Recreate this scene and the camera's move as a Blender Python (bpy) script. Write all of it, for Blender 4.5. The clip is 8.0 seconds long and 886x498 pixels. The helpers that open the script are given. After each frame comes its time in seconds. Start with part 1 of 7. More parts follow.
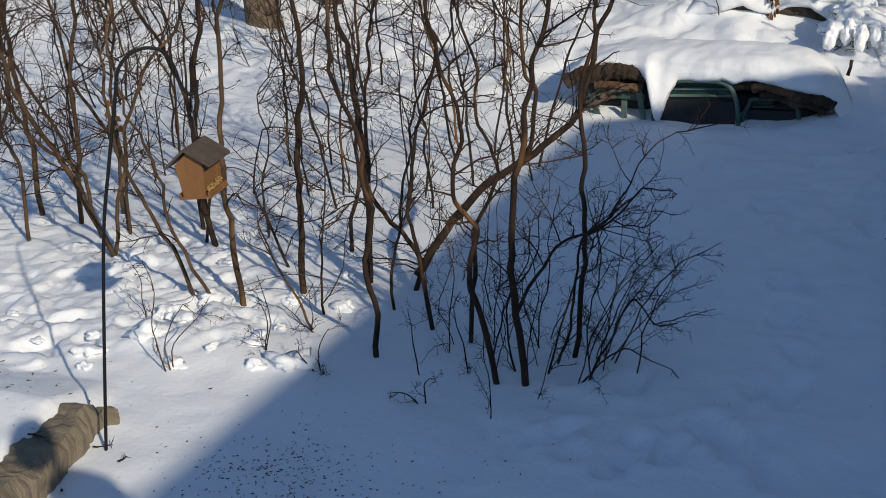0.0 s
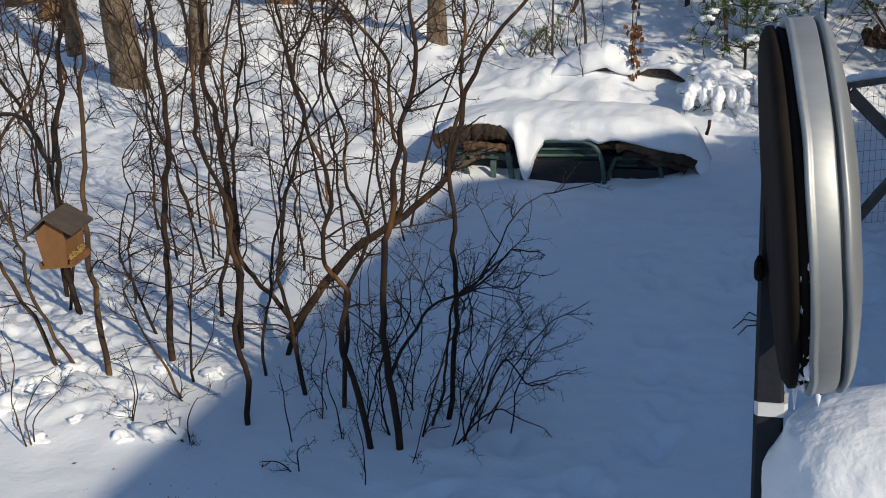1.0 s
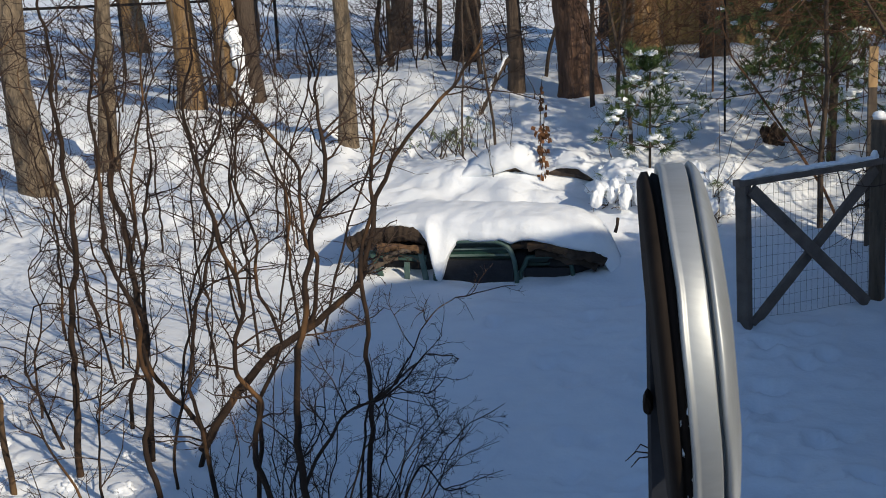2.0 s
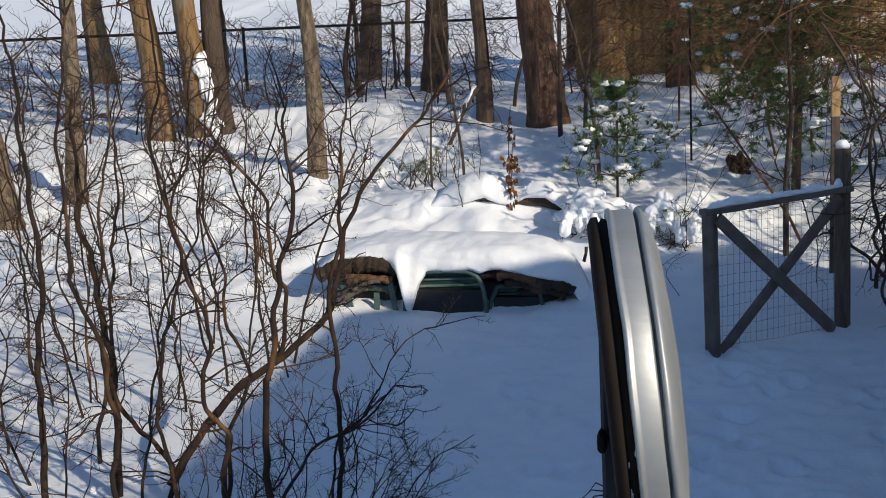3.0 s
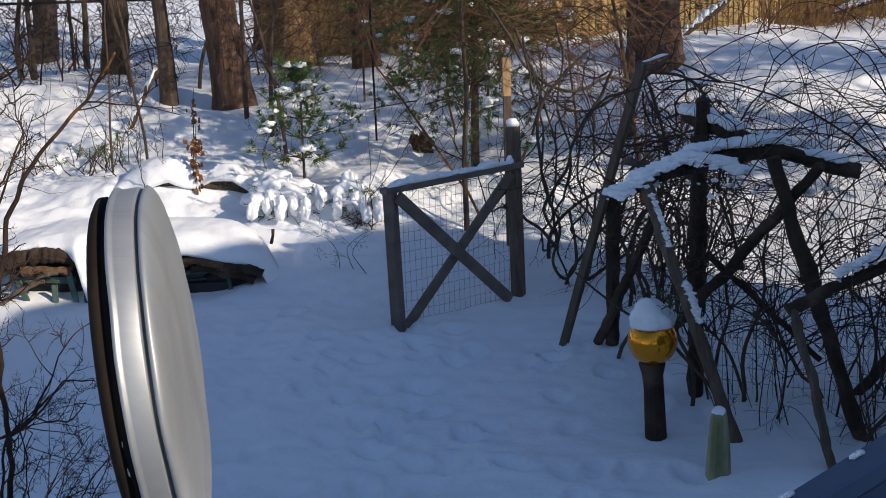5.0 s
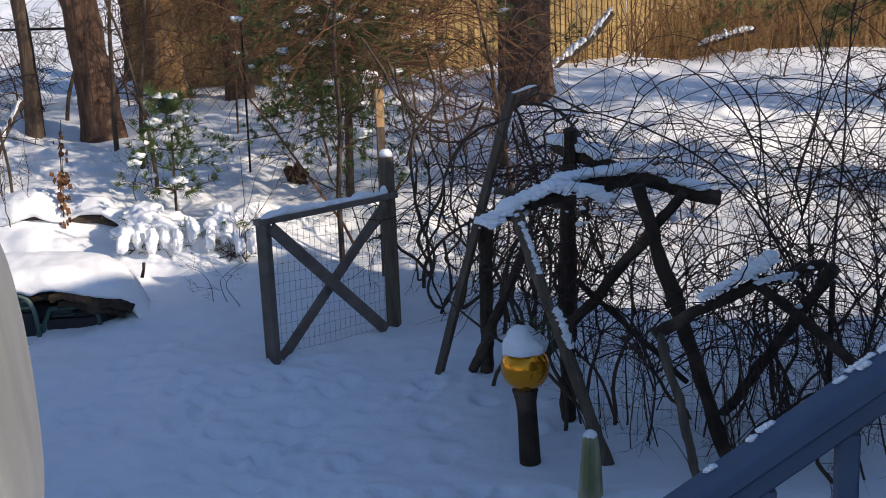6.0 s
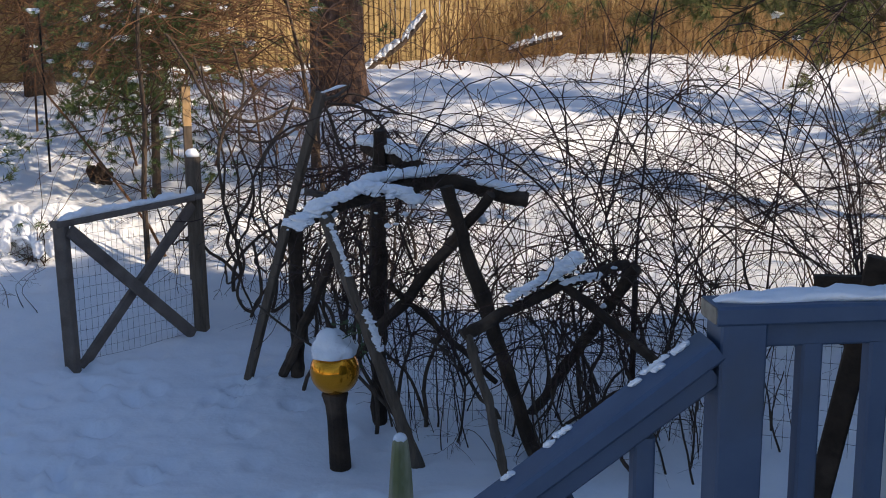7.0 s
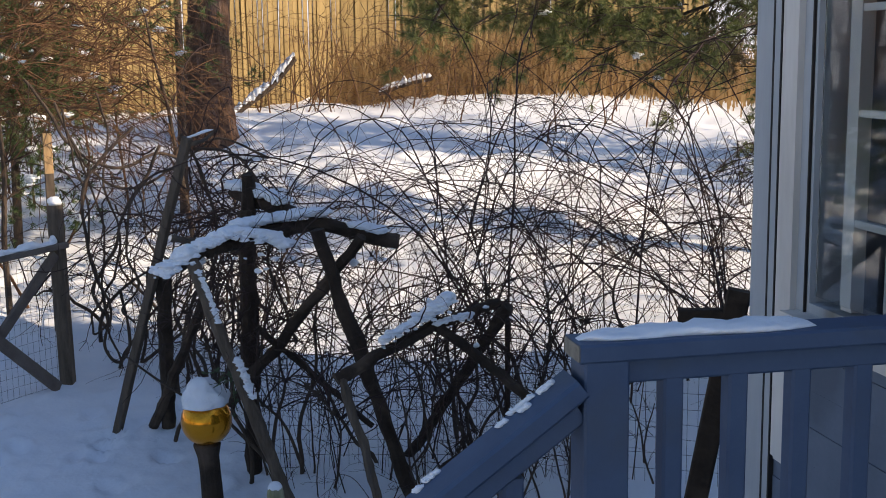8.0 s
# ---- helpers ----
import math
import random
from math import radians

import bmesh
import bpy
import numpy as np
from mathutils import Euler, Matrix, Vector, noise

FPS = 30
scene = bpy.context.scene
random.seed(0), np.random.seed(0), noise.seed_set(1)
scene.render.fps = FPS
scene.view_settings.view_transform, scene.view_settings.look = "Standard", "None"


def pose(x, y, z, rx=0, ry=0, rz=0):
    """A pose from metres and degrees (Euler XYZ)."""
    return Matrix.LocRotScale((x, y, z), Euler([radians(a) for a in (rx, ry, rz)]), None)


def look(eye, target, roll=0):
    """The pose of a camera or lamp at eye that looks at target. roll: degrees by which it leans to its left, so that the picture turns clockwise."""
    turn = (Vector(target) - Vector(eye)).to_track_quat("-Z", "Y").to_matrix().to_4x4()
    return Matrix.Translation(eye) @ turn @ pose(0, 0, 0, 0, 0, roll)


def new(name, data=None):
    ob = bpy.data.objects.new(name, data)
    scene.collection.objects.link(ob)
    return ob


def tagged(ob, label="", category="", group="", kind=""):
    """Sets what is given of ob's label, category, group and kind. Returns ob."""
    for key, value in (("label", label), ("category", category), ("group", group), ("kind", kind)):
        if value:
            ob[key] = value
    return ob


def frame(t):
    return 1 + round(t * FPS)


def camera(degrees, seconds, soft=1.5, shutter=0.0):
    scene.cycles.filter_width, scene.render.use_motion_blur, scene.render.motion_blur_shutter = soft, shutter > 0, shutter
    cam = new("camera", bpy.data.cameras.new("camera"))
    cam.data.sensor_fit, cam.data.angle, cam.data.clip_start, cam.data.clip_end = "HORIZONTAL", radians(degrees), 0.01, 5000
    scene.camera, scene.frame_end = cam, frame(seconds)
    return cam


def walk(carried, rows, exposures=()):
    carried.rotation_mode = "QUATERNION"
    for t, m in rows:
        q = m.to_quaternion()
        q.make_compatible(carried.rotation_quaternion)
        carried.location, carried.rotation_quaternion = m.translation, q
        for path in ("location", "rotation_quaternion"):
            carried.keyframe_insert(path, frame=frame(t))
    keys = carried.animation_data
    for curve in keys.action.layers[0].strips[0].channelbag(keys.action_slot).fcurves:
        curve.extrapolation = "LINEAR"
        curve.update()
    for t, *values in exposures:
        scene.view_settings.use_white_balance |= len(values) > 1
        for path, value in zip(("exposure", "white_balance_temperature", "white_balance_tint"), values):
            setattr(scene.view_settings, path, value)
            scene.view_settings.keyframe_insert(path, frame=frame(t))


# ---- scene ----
cam = camera(40.9, 8.0, 0.95)
PATH = [
    (0, (0.03, -0.09, 2.492), (-0.728, 1.64, 1.835), -3.6),
    (0.5, (0.034, -0.085, 2.499), (-0.580, 1.724, 1.906), -2.34),
    (1, (0.039, -0.067, 2.516), (-0.526, 1.763, 1.939), -2.61),
    (1.5, (0.052, -0.072, 2.535), (-0.492, 1.788, 2.039), -3.1),
    (2, (0.058, -0.063, 2.548), (-0.374, 1.843, 2.124), -2.9),
    (2.2, (0.059, -0.055, 2.549), (-0.362, 1.861, 2.157), -3.0),
    (3.3, (0.092, -0.079, 2.564), (-0.236, 1.857, 2.184), -3.0),
    (3.5, (0.116, -0.076, 2.561), (-0.114, 1.872, 2.171), -3.0),
    (4, (0.161, -0.078, 2.558), (0.081, 1.875, 2.133), -3.13),
    (4.2, (0.163, -0.060, 2.556), (0.131, 1.893, 2.127), -2.9),
    (5.3, (0.204, -0.076, 2.552), (0.357, 1.872, 2.122), -2.2),
    (5.5, (0.204, -0.075, 2.55), (0.386, 1.874, 2.143), -2.2),
    (6, (0.227, -0.097, 2.545), (0.545, 1.839, 2.159), -1.84),
    (6.5, (0.269, -0.051, 2.54), (0.771, 1.85, 2.174), -0.8),
    (7, (0.292, -0.019, 2.531), (0.908, 1.843, 2.141), -0.4),
    (7.5, (0.285, -0.043, 2.545), (1.01, 1.788, 2.196), -0.4),
    (8, (0.321, -0.012, 2.533), (1.136, 1.785, 2.209), -0.8),
]
walk(cam, [(t, look(eye, target, roll)) for t, eye, target, roll in PATH],
     exposures=((0.0, -0.13, 5900, 12), (2.0, 0.0, 5900, 12), (4.0, 0.11, 5950, 15), (5.5, 0.28, 6000, 18), (6.5, 0.48, 6180, 19), (8.0, 0.68, 6560, 19)))

# ---- light ----
SUN_AZ, SUN_EL = radians(127.2), radians(26.3)   # azimuth clockwise from +y
world = bpy.data.worlds.new("sky")
scene.world = world
world.use_nodes = True
wn = world.node_tree
sky = wn.nodes.new("ShaderNodeTexSky")
sky.sky_type = 'NISHITA'
sky.sun_disc = False
sky.sun_elevation, sky.sun_rotation = SUN_EL, SUN_AZ
wn.links.new(sky.outputs["Color"], wn.nodes["Background"].inputs["Color"])
wn.nodes["Background"].inputs["Strength"].default_value = 0.097
sky.ozone_density, sky.air_density, sky.dust_density = 3.0, 1.2, 0.3
sun_to = Vector((math.sin(SUN_AZ) * math.cos(SUN_EL), math.cos(SUN_AZ) * math.cos(SUN_EL), math.sin(SUN_EL)))
sun = new("sun", bpy.data.lights.new("sun", 'SUN'))
sun.data.energy, sun.data.angle, sun.data.color = 3.85, radians(0.6), (1.0, 0.85, 0.60)
sun.matrix_world = look(sun_to * 60, (0, 0, 0))


# ---- materials ----
def material(name, c1, c2, scale=8.0, rough=0.8, bump=0.3, fine=90.0, stretch=(1, 1, 1), metal=0.0, spec=0.3, c3=None, dist=0.01, vary=0.0):
    """Two colours mixed by a coarse and a fine noise, an optional third as blotches, and relief of both sizes."""
    m = bpy.data.materials.new(name)
    m.use_nodes = True
    t = m.node_tree
    n, l = t.nodes, t.links
    b = n["Principled BSDF"]
    co = n.new("ShaderNodeTexCoord")
    mp = n.new("ShaderNodeMapping")
    mp.inputs["Scale"].default_value = stretch
    l.new(co.outputs["Object"], mp.inputs["Vector"])
    big, small = n.new("ShaderNodeTexNoise"), n.new("ShaderNodeTexNoise")
    big.inputs["Scale"].default_value, small.inputs["Scale"].default_value = scale, fine
    big.inputs["Detail"].default_value, small.inputs["Detail"].default_value = 5, 3
    for q in (big, small):
        l.new(mp.outputs["Vector"], q.inputs["Vector"])
    add = n.new("ShaderNodeMath")
    add.operation = 'MULTIPLY_ADD'
    add.inputs[1].default_value = 0.45
    l.new(small.outputs["Fac"], add.inputs[0])
    sub = n.new("ShaderNodeMath")
    sub.operation = 'MULTIPLY_ADD'
    sub.inputs[1].default_value, sub.inputs[2].default_value = 1.5, -0.48
    l.new(big.outputs["Fac"], sub.inputs[0])
    l.new(sub.outputs[0], add.inputs[2])
    mix = n.new("ShaderNodeMix")
    mix.data_type = 'RGBA'
    mix.inputs[6].default_value, mix.inputs[7].default_value = (*c1, 1), (*c2, 1)
    l.new(add.outputs[0], mix.inputs[0])
    out = mix.outputs[2]
    if c3:
        blot = n.new("ShaderNodeTexNoise")
        blot.inputs["Scale"].default_value, blot.inputs["Detail"].default_value = scale * 0.45, 6
        l.new(mp.outputs["Vector"], blot.inputs["Vector"])
        ramp = n.new("ShaderNodeValToRGB")
        ramp.color_ramp.elements[0].position, ramp.color_ramp.elements[1].position = 0.55, 0.68
        l.new(blot.outputs["Fac"], ramp.inputs[0])
        mix3 = n.new("ShaderNodeMix")
        mix3.data_type = 'RGBA'
        mix3.inputs[7].default_value = (*c3, 1)
        l.new(ramp.outputs["Color"], mix3.inputs[0])
        l.new(out, mix3.inputs[6])
        out = mix3.outputs[2]
    if vary:
        info = n.new("ShaderNodeObjectInfo")
        hsv = n.new("ShaderNodeHueSaturation")
        val = n.new("ShaderNodeMath")
        val.operation = 'MULTIPLY_ADD'
        val.inputs[1].default_value, val.inputs[2].default_value = vary, 1 - vary / 2
        l.new(info.outputs["Random"], val.inputs[0])
        l.new(val.outputs[0], hsv.inputs["Value"])
        l.new(out, hsv.inputs["Color"])
        out = hsv.outputs["Color"]
    l.new(out, b.inputs["Base Color"])
    b.inputs["Roughness"].default_value, b.inputs["Metallic"].default_value = rough, metal
    b.inputs["Specular IOR Level"].default_value = spec
    if bump:
        bp = n.new("ShaderNodeBump")
        bp.inputs["Strength"].default_value, bp.inputs["Distance"].default_value = bump, dist
        l.new(add.outputs[0], bp.inputs["Height"])
        l.new(bp.outputs["Normal"], b.inputs["Normal"])
    return m


SNOW = material("snow", (0.82, 0.85, 0.89), (0.91, 0.92, 0.93), 4.5, 0.65, 0.42, 30.0, spec=0.25, dist=0.018)
SNOW_CLOD = material("snow_clod", (0.82, 0.85, 0.89), (0.90, 0.91, 0.93), 9.0, 0.7, 0.5, 70.0, spec=0.2, dist=0.012)
BARK_BROWN = material("bark_brown", (0.040, 0.024, 0.012), (0.33, 0.205, 0.092), 9.0, 0.9, 0.8, 60.0, (2.2, 2.2, 0.35), c3=(0.20, 0.17, 0.14), dist=0.02)
BARK_GREY = material("bark_grey", (0.040, 0.030, 0.021), (0.33, 0.25, 0.165), 14.0, 0.9, 1.0, 55.0, (1.6, 1.6, 0.6), c3=(0.075, 0.062, 0.050), dist=0.05)
BARK_DARK = material("bark_dark", (0.045, 0.034, 0.027), (0.12, 0.085, 0.06), 8.0, 0.9, 0.9, 45.0, (2.4, 2.4, 0.3), dist=0.03)
BARK_PINE = material("bark_pine", (0.030, 0.018, 0.013), (0.20, 0.115, 0.075), 7.0, 0.9, 1.0, 40.0, (2.6, 2.6, 0.35), c3=(0.15, 0.10, 0.08), dist=0.04)
STEM = material("stem_bark", (0.010, 0.006, 0.005), (0.052, 0.030, 0.017), 14.0, 0.85, 0.6, 120.0, (1, 1, 0.3), c3=(0.15, 0.075, 0.028), dist=0.004)
# stem bark again, lighter and tan: the sunlit look put into the colour
STEM_SUNLIT = material("sunlit_stem_bark", (0.028, 0.017, 0.010), (0.11, 0.068, 0.036), 11.0, 0.85, 0.6, 120.0, (1, 1, 0.3), c3=(0.20, 0.115, 0.050), dist=0.004)
TWIG = material("twig_bark", (0.018, 0.012, 0.009), (0.070, 0.040, 0.024), 12.0, 0.8, 0.0)
CANE = material("cane_bark", (0.020, 0.012, 0.011), (0.065, 0.034, 0.025), 6.0, 0.75, 0.0)
BRUSH = material("brush_twigs", (0.018, 0.010, 0.007), (0.23, 0.115, 0.052), 3.0, 0.8, 0.0)
OLDWOOD = material("weathered_wood", (0.050, 0.036, 0.026), (0.180, 0.138, 0.100), 9.0, 0.85, 0.5, 60.0, (3.0, 3.0, 0.5), c3=(0.09, 0.075, 0.065), dist=0.006)
GATEWOOD = material("gate_wood", (0.085, 0.068, 0.058), (0.190, 0.155, 0.130), 7.0, 0.85, 0.5, 70.0, (1.2, 1.2, 1.2), dist=0.004)
LOGWOOD = material("log_wood", (0.020, 0.014, 0.010), (0.066, 0.044, 0.029), 9.0, 0.9, 0.8, 60.0, dist=0.01, c3=(0.095, 0.066, 0.046))
PALEWOOD = material("pale_post", (0.28, 0.27, 0.17), (0.42, 0.40, 0.28), 5.0, 0.8, 0.4, 50.0, (2, 2, 0.6), c3=(0.17, 0.18, 0.08), dist=0.006)
ORANGEWOOD = material("fresh_stake", (0.45, 0.27, 0.12), (0.60, 0.40, 0.20), 8.0, 0.75, 0.3, 60.0, (2, 2, 0.4))
FEEDWOOD = material("feeder_cedar", (0.15, 0.068, 0.024), (0.27, 0.132, 0.050), 14.0, 0.7, 0.3, 90.0, (1, 1, 0.3), dist=0.003)
SHINGLE = material("feeder_roof", (0.060, 0.046, 0.038), (0.12, 0.092, 0.074), 20.0, 0.9, 0.4, 160.0, dist=0.003)
SEED = material("seed", (0.22, 0.13, 0.04), (0.46, 0.31, 0.11), 120.0, 0.7, 0.5, 300.0, dist=0.003)
HUSK = material("seed_husk", (0.03, 0.025, 0.02), (0.10, 0.075, 0.05), 40.0, 0.8, 0.0)
BLACKIRON = material("black_iron", (0.005, 0.005, 0.0055), (0.012, 0.011, 0.011), 30.0, 0.6, 0.15, 150.0, spec=0.25)
WIRE = material("galvanised_wire", (0.07, 0.07, 0.07), (0.14, 0.14, 0.14), 20.0, 0.55, 0.0, metal=0.6)
ALU = material("aluminium", (0.31, 0.325, 0.333), (0.46, 0.475, 0.48), 7.0, 0.50, 0.25, 120.0, (0.5, 4, 0.8), metal=0.55, spec=0.4, c3=(0.30, 0.30, 0.285), dist=0.001)
DARKPLATE = material("dark_backing", (0.008, 0.0065, 0.006), (0.026, 0.019, 0.015), 40.0, 0.85, 0.3, 220.0, (1, 1, 0.15), spec=0.1, dist=0.002)
POLEBLUE = material("pole_paint", (0.011, 0.013, 0.019), (0.022, 0.025, 0.034), 30.0, 0.7, 0.1, 120.0)
TAPE = material("white_tape", (0.55, 0.57, 0.58), (0.70, 0.71, 0.71), 30.0, 0.5, 0.1)
RUST = material("rusty_metal", (0.07, 0.030, 0.016), (0.16, 0.070, 0.035), 50.0, 0.85, 0.4, 200.0)
ICE = material("ice", (0.75, 0.82, 0.88), (0.88, 0.92, 0.95), 20.0, 0.12, 0.1, spec=0.6)
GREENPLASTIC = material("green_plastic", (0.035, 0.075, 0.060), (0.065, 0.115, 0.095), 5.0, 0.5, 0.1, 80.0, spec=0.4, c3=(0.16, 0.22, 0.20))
# the same green darkened, the shade inside the chair put into the colour
GREENSHADED = material("green_plastic_shaded", (0.010, 0.036, 0.028), (0.018, 0.055, 0.042), 6.0, 0.35, 0.1, 80.0, spec=0.5)
# flat black that stands for deep shade inside the heap
BLACKHOLLOW = material("black_hollow", (0.012, 0.013, 0.016), (0.03, 0.03, 0.035), 9.0, 0.5, 0.5, 40.0)
PLAID = material("faded_cloth", (0.07, 0.035, 0.022), (0.19, 0.115, 0.055), 16.0, 0.9, 0.4, 80.0, (1, 6, 6), c3=(0.10, 0.06, 0.05))
GOLD = material("amber_mirror_glass", (0.66, 0.25, 0.010), (0.82, 0.34, 0.018), 3.0, 0.12, 0.0, metal=0.75, spec=0.6)
STONE = material("retaining_stone", (0.13, 0.11, 0.08), (0.26, 0.215, 0.155), 6.0, 0.9, 0.8, 40.0, c3=(0.12, 0.10, 0.08), dist=0.02)
DIRT = material("leaf_litter", (0.06, 0.045, 0.03), (0.16, 0.12, 0.085), 20.0, 0.95, 0.6, 90.0, dist=0.01)
DEADLEAF = material("dead_leaf", (0.12, 0.050, 0.021), (0.25, 0.118, 0.050), 30.0, 0.8, 0.2)
NEEDLE = material("pine_needles", (0.045, 0.082, 0.024), (0.135, 0.185, 0.058), 2.5, 0.55, 0.0, c3=(0.13, 0.155, 0.06))
# olive needles for the large pine, brightened in colour for its sunlit boughs
NEEDLE_SUN_OLIVE = material("sunlit_olive_needles", (0.075, 0.095, 0.026), (0.205, 0.225, 0.070), 1.6, 0.55, 0.0, c3=(0.13, 0.095, 0.045))
EVERGREEN = material("dark_leaves", (0.045, 0.075, 0.035), (0.10, 0.13, 0.06), 6.0, 0.5, 0.0)
LAUREL = material("laurel_leaves", (0.10, 0.13, 0.06), (0.20, 0.23, 0.12), 9.0, 0.45, 0.0)
REED = material("dry_grass", (0.30, 0.175, 0.066), (0.50, 0.32, 0.135), 1.5, 0.85, 0.0)
FENCETAN = material("cedar_fence", (0.21, 0.140, 0.054), (0.37, 0.265, 0.112), 2.5, 0.85, 0.3, 30.0, (2, 2, 0.4), c3=(0.28, 0.20, 0.10), vary=0.35)
RAILBLUE = material("rail_paint", (0.040, 0.074, 0.145), (0.062, 0.102, 0.178), 9.0, 0.55, 0.25, 90.0, spec=0.4, c3=(0.055, 0.08, 0.125), dist=0.003)
SIDING = material("siding_paint", (0.11, 0.14, 0.19), (0.15, 0.185, 0.24), 5.0, 0.65, 0.2, 70.0, c3=(0.095, 0.12, 0.16))
TRIMWHITE = material("trim_paint", (0.60, 0.56, 0.51), (0.74, 0.70, 0.65), 7.0, 0.55, 0.2, 70.0, (1, 1, 0.25), c3=(0.50, 0.46, 0.41))
CORNERPAINT = material("corner_paint", (0.34, 0.36, 0.38), (0.46, 0.48, 0.49), 6.0, 0.6, 0.3, 60.0, (1, 1, 0.22), c3=(0.17, 0.165, 0.15))
# pale only to bounce light from unseen walls into the shaded yard
BOUNCEPAINT = material("bounce_paint", (0.58, 0.58, 0.56), (0.70, 0.70, 0.67), 5.0, 0.65, 0.2, 70.0, c3=(0.50, 0.50, 0.48))
WORNEND = material("worn_end_grain", (0.16, 0.14, 0.11), (0.32, 0.29, 0.24), 40.0, 0.85, 0.4, 150.0, dist=0.002)
DARKSTRIP = material("dark_strip", (0.015, 0.013, 0.012), (0.05, 0.043, 0.038), 14.0, 0.9, 0.3, 60.0)
ROOFMAT = material("roof_shingles", (0.10, 0.10, 0.10), (0.18, 0.18, 0.17), 10.0, 0.9, 0.5, 60.0)
ROOMWALL = material("room_plaster", (0.30, 0.28, 0.24), (0.40, 0.38, 0.33), 4.0, 0.9, 0.1)
DECKWOOD = material("deck_paint", (0.16, 0.19, 0.23), (0.24, 0.27, 0.31), 8.0, 0.7, 0.3, 80.0)
GLASS = bpy.data.materials.new("window_glass")
GLASS.use_nodes = True
_b = GLASS.node_tree.nodes["Principled BSDF"]
_b.inputs["Base Color"].default_value = (0.85, 0.90, 0.92, 1)
_b.inputs["Roughness"].default_value = 0.02
_b.inputs["Transmission Weight"].default_value = 1.0
_b.inputs["IOR"].default_value = 1.45


# ---- mesh helpers ----
class Mesh:
    """Gathers vertices and faces of one part."""

    def __init__(self):
        self.v, self.f = [], []

    def add(self, verts, faces):
        k = len(self.v)
        self.v.extend(tuple(p) for p in verts)
        self.f.extend(tuple(i + k for i in q) for q in faces)

    def tube(self, pts, radii, n=6, cap=True):
        pts = [Vector(p) for p in pts]
        if isinstance(radii, (int, float)):
            radii = [radii] * len(pts)
        d = (pts[1] - pts[0]).normalized()
        side = d.cross(Vector((0.3, 0.9, 0.31)))
        side = (side if side.length > 0.05 else d.cross(Vector((1, 0, 0)))).normalized()
        verts = []
        for i, p in enumerate(pts):
            a, b = pts[max(i - 1, 0)], pts[min(i + 1, len(pts) - 1)]
            d = (b - a).normalized()
            side = (side - d * side.dot(d)).normalized()
            up = d.cross(side)
            for k in range(n):
                w = 2 * math.pi * k / n
                verts.append(p + (side * math.cos(w) + up * math.sin(w)) * radii[i])
        faces = [(i * n + k, i * n + (k + 1) % n, (i + 1) * n + (k + 1) % n, (i + 1) * n + k) for i in range(len(pts) - 1) for k in range(n)]
        if cap:
            faces += [tuple(reversed(range(n))), tuple(range((len(pts) - 1) * n, len(pts) * n))]
        self.add(verts, faces)

    def beam(self, a, b, w, h, up=(0, 0, 1), bevel=0.12, sag=0.0):
        """A sawn timber from a to b, w wide and h deep, with broken edges."""
        a, b = Vector(a), Vector(b)
        d = (b - a).normalized()
        s = d.cross(Vector(up))
        s = (s if s.length > 1e-3 else d.cross(Vector((0, 1, 0)))).normalized()
        u = s.cross(d)
        c = min(w, h) * bevel
        ring = [(-w / 2 + c, -h / 2), (w / 2 - c, -h / 2), (w / 2, -h / 2 + c), (w / 2, h / 2 - c), (w / 2 - c, h / 2), (-w / 2 + c, h / 2), (-w / 2, h / 2 - c), (-w / 2, -h / 2 + c)]
        n = 5 if sag else 2
        verts = []
        for i in range(n):
            q = a.lerp(b, i / (n - 1)) - u * sag * math.sin(math.pi * i / (n - 1))
            verts += [q + s * x + u * y for x, y in ring]
        faces = [(i * 8 + k, i * 8 + (k + 1) % 8, i * 8 + 8 + (k + 1) % 8, i * 8 + 8 + k) for i in range(n - 1) for k in range(8)]
        faces += [tuple(reversed(range(8))), tuple(range(8 * n - 8, 8 * n))]
        self.add(verts, faces)

    def box(self, lo, hi):
        (a, b, c), (d, e, g) = lo, hi
        self.add([(a, b, c), (d, b, c), (d, e, c), (a, e, c), (a, b, g), (d, b, g), (d, e, g), (a, e, g)],
                 [(3, 2, 1, 0), (4, 5, 6, 7), (0, 1, 5, 4), (1, 2, 6, 5), (2, 3, 7, 6), (3, 0, 4, 7)])

    def lathe(self, profile, n=40, m=None):
        """Turns (radius, height) pairs about z, then places them by m."""
        m = m or Matrix()
        verts = [m @ Vector((r * math.cos(2 * math.pi * k / n), r * math.sin(2 * math.pi * k / n), h)) for r, h in profile for k in range(n)]
        faces = [(i * n + k, i * n + (k + 1) % n, i * n + n + (k + 1) % n, i * n + n + k) for i in range(len(profile) - 1) for k in range(n)]
        faces += [tuple(reversed(range(n))), tuple(range(len(profile) * n - n, len(profile) * n))]
        self.add(verts, faces)

    def blob(self, c, size, rough=0.25, seed=0.0, sub=3, flat=0.0):
        """An uneven lump: a sphere pushed about by noise; flat cuts its underside at that share of its height."""
        bm = bmesh.new()
        bmesh.ops.create_icosphere(bm, subdivisions=sub, radius=1)
        c = Vector(c)
        for v in bm.verts:
            k = 1 + rough * noise.noise(v.co * 1.3 + Vector((seed, seed * 1.7, 3))) + rough * 0.45 * noise.noise(v.co * 3.1 + Vector((seed, 9, seed)))
            p = v.co * k
            if flat:
                p.z = max(p.z, -flat)
            v.co = c + Vector((p.x * size[0], p.y * size[1], p.z * size[2]))
        bm.verts.index_update()
        self.add([v.co for v in bm.verts], [tuple(v.index for v in q.verts) for q in bm.faces])
        bm.free()


